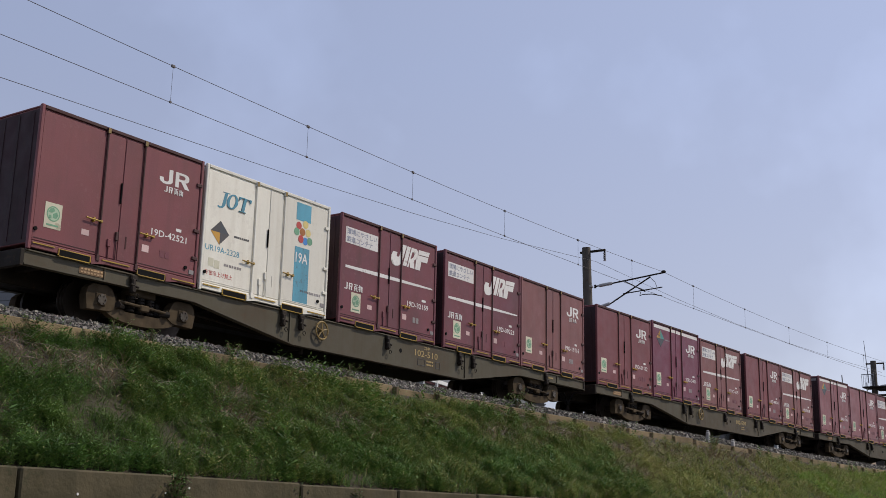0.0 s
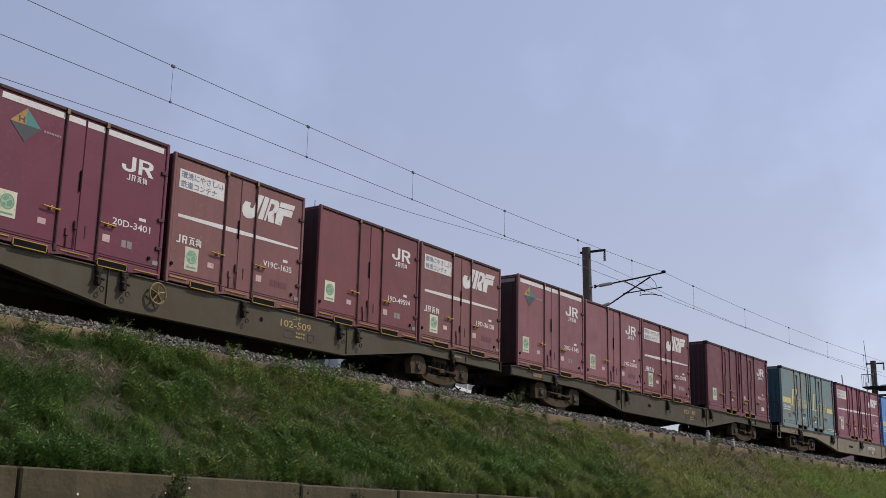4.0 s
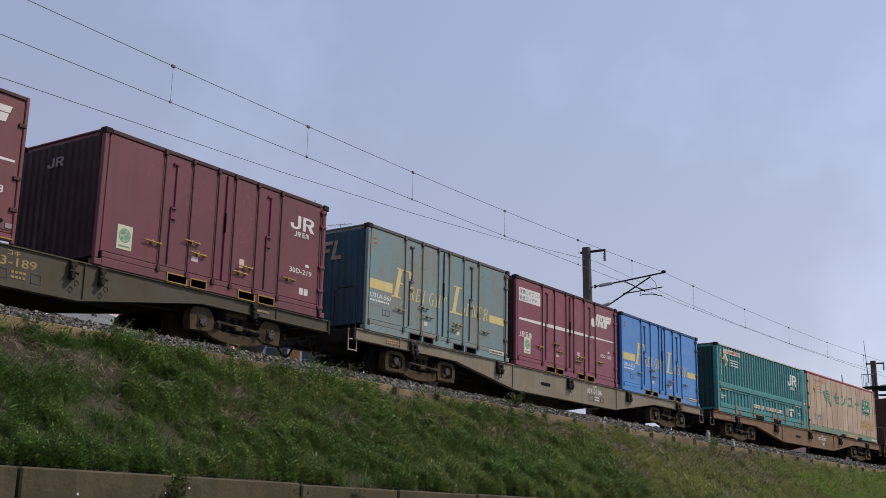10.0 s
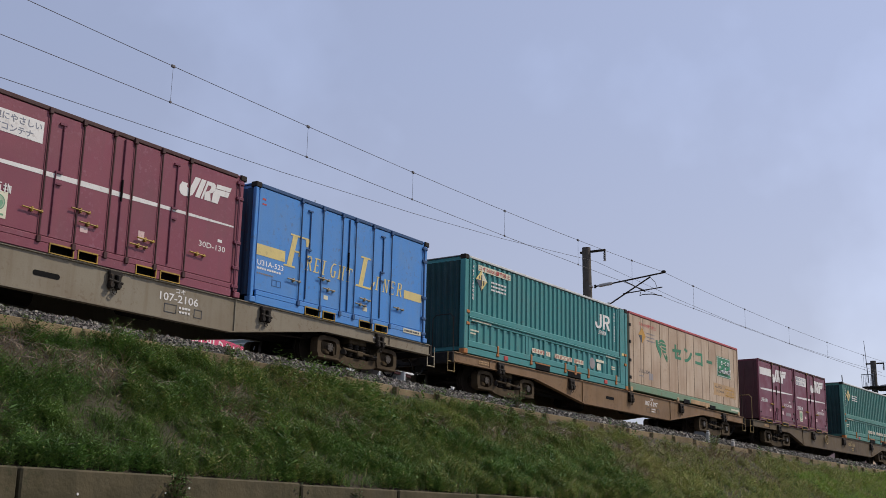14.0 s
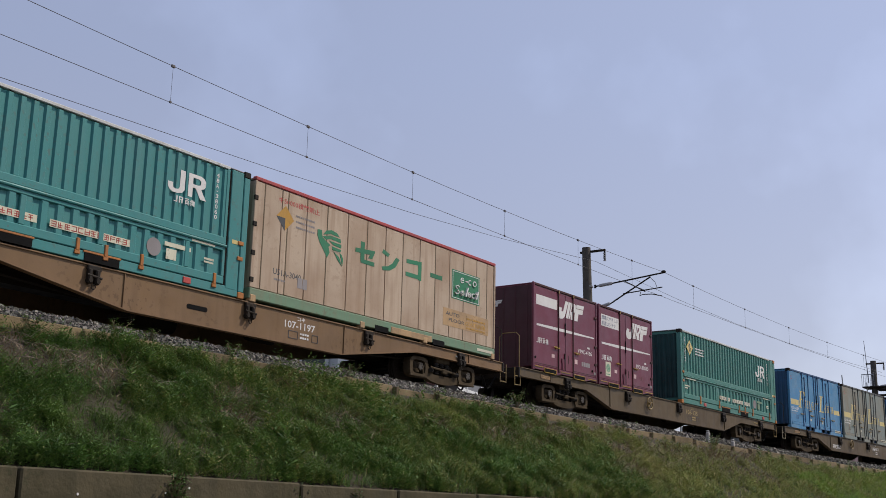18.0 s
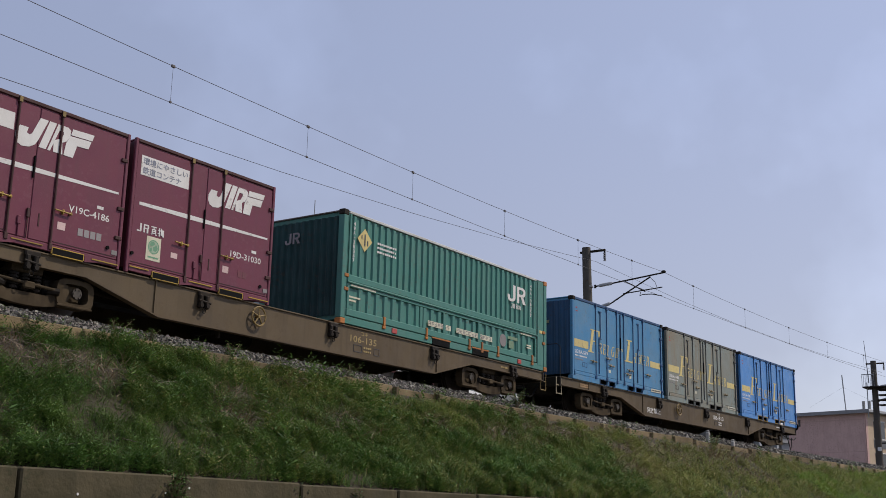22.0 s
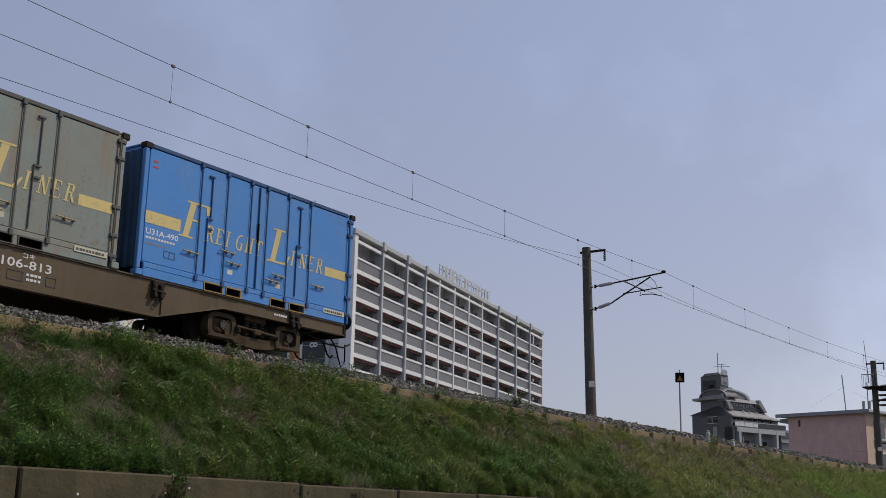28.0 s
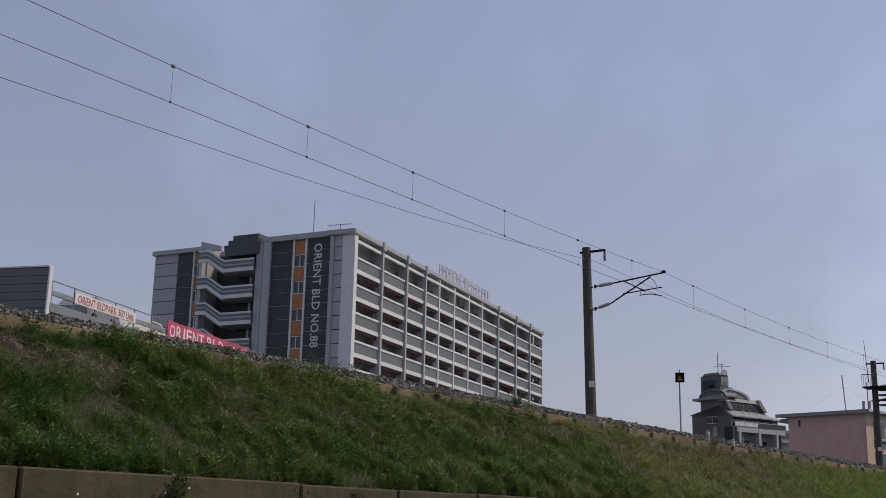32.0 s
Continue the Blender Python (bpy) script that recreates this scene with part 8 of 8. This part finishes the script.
t = np.concatenate([twigs(2600, 6, 26), twigs(1000, 24, 58)])
scatter_mesh("dead_twigs", t, cube_f, TWIG, "long grey-brown dead stems lying over the slope", "dead twigs")
g = grass(56000, 38.5, 60, 1.0, 0.22)
g = g[(g[:, 0, 1] - mid_np(g[:, 0, 0]) + 0.07 * (46 - g[:, 0, 0])) < -4.05]
scatter_mesh("bright_grass", g, BLADE_F, LUSH, "bright fresh green grass low on the farther slope", "grass")


def bush(x, o, z, size, label):
    """A weed bush: stems and a crown of small leaves."""
    y0 = mid(x)[0]
    r = root("weed_bush", label, "bush", "weed bushes", pose(x, y0 + o, z))
    rb = np.random.default_rng(int(x * 10))
    pts = []
    for i in range(9):
        k = Kit()
        a, t = rb.uniform(0, 6.28), rb.uniform(0.2, 0.75)
        tip = Vector((math.cos(a) * t, math.sin(a) * t, rb.uniform(0.6, 1.0))) * size
        k.tube([Vector((0, 0, -0.05)), tip * 0.5 + Vector((0, 0, 0.1 * size)), tip], 0.006, 4)
        part("stem", k, DRY, r)
        for j in range(26):
            c = np.array(tip) * rb.uniform(0.3, 1.05) + rb.normal(0, 0.09, 3) * size
            an, ln = rb.uniform(0, 6.28), size * rb.uniform(0.10, 0.2)
            dd = np.array([math.cos(an), math.sin(an), rb.uniform(-0.4, 0.5)]) * ln
            ss = np.array([-math.sin(an), math.cos(an), rb.uniform(-0.3, 0.3)]) * ln * 0.28
            pts.append([c, c + dd * 0.5 + ss, c + dd, c + dd * 0.5 - ss])
    pts = np.array(pts)
    f = (np.array(LEAF_F)[None] + (np.arange(len(pts)) * 4)[:, None, None]).reshape(-1, 4)
    me = bpy.data.meshes.new("leaves")
    me.from_pydata(pts.reshape(-1, 3), [], f)
    part("leaf_crown", me, WEED, r)
    return r


for x, o, z, s in ((9.64, -6.52, 1.74, 0.30), (9.68, -6.66, 1.50, 0.26), (9.70, -6.68, 1.25, 0.24), (9.58, -6.66, 1.62, 0.30), (9.74, -6.68, 1.40, 0.30), (9.62, -6.70, 1.05, 0.28), (11.87, -6.55, 1.72, 0.22), (13.1, -6.6, 1.7, 0.25), (11.2, -3.35, 4.05, 0.30), (12.0, -3.2, 4.1, 0.26), (13.9, -3.1, 4.1, 0.30), (17.0, -3.2, 4.1, 0.30),
                   (23.6, -3.0, 4.15, 0.42), (19.5, -3.5, 3.9, 0.28), (8.0, -4.2, 3.4, 0.34), (34.4, -3.6, 3.9, 0.4), (9.6, -3.55, 3.8, 0.35), (27.9, -3.6, 3.85, 0.35)):
    bush(x, o, z, s, "small leafy weed bush rooted by the concrete edge")

# ---- movement ----
TRAVEL = [(0, 0), (0.5, 3.566), (1, 7.013), (1.5, 10.336), (2, 13.532), (2.5, 16.597), (3, 19.529), (3.5, 22.336), (4, 25.040), (4.5, 27.659), (5, 30.196), (5.5, 32.651), (6, 35.026),
          (6.5, 37.328), (7, 39.568), (7.5, 41.761), (8, 43.917), (8.5, 46.039), (9, 48.135), (9.5, 50.214), (10, 52.288), (11, 56.449), (12, 60.629), (13, 64.803), (14, 68.940), (14.5, 71.008), (15, 73.103),
          (16, 77.385), (16.5, 79.556), (17, 81.739), (18, 86.160), (19, 90.663), (20, 95.221), (21, 99.810), (22, 104.465), (23, 109.206), (24, 114.024), (25, 118.877), (26, 123.784), (26.5, 126.274), (27, 128.794),
          (28, 133.899), (28.5, 136.469), (29, 139.038), (30, 144.162), (31, 149.281), (32, 154.399)]
TT, SS = np.array([a for a, b in TRAVEL], float), np.array([b for a, b in TRAVEL])
VV = np.gradient(SS, TT)


def travelled(t):
    """Metres gone since the start, smooth between the known moments."""
    i = int(min(max(np.searchsorted(TT, t) - 1, 0), len(TT) - 2))
    h = TT[i + 1] - TT[i]
    u = (t - TT[i]) / h
    return ((1 + 2 * u) * (1 - u) ** 2 * SS[i] + u * (1 - u) ** 2 * h * VV[i] + u * u * (3 - 2 * u) * SS[i + 1] + u * u * (u - 1) * h * VV[i + 1])


def on_rails(x, z):
    """A wagon's pose: its two bogies stand on the track's middle."""
    ya, yb = mid(x - BOGIE_X)[0], mid(x + BOGIE_X)[0]
    return pose(x, (ya + yb) / 2, z, 0, 0, math.degrees(math.atan2(yb - ya, 2 * BOGIE_X)))


def motions():
    times = [0.5 * i for i in range(65)]
    for r, centre in WAGON_X.values():
        walk(r, [(t, on_rails(centre - travelled(t), RAIL)) for t in times])
    where = {r: c for r, c in WAGON_X.values()}
    for thing, place, wag in RIDERS:
        c = where[wag]
        walk(thing, [(t, on_rails(c - travelled(t), RAIL) @ pose(place - c, 0, DECK)) for t in times])
    frames = [0]
    for n in range(1, 961):
        if (travelled(n / FPS) - travelled(frames[-1] / FPS)) / WHEEL_R > 1.2 or n == 960:
            frames.append(n if n == 960 or frames[-1] == n - 1 else n - 1)
    if frames[-1] != 960:
        frames.append(960)
    rolls = [(n / FPS, math.degrees(travelled(n / FPS) / WHEEL_R)) for n in frames]
    for ob, x in WHEELS:
        walk(ob, [(t, Matrix.Translation((x, 0, WHEEL_R)) @ Matrix.Rotation(-radians(a), 4, "Y")) for t, a in rolls])


motions()
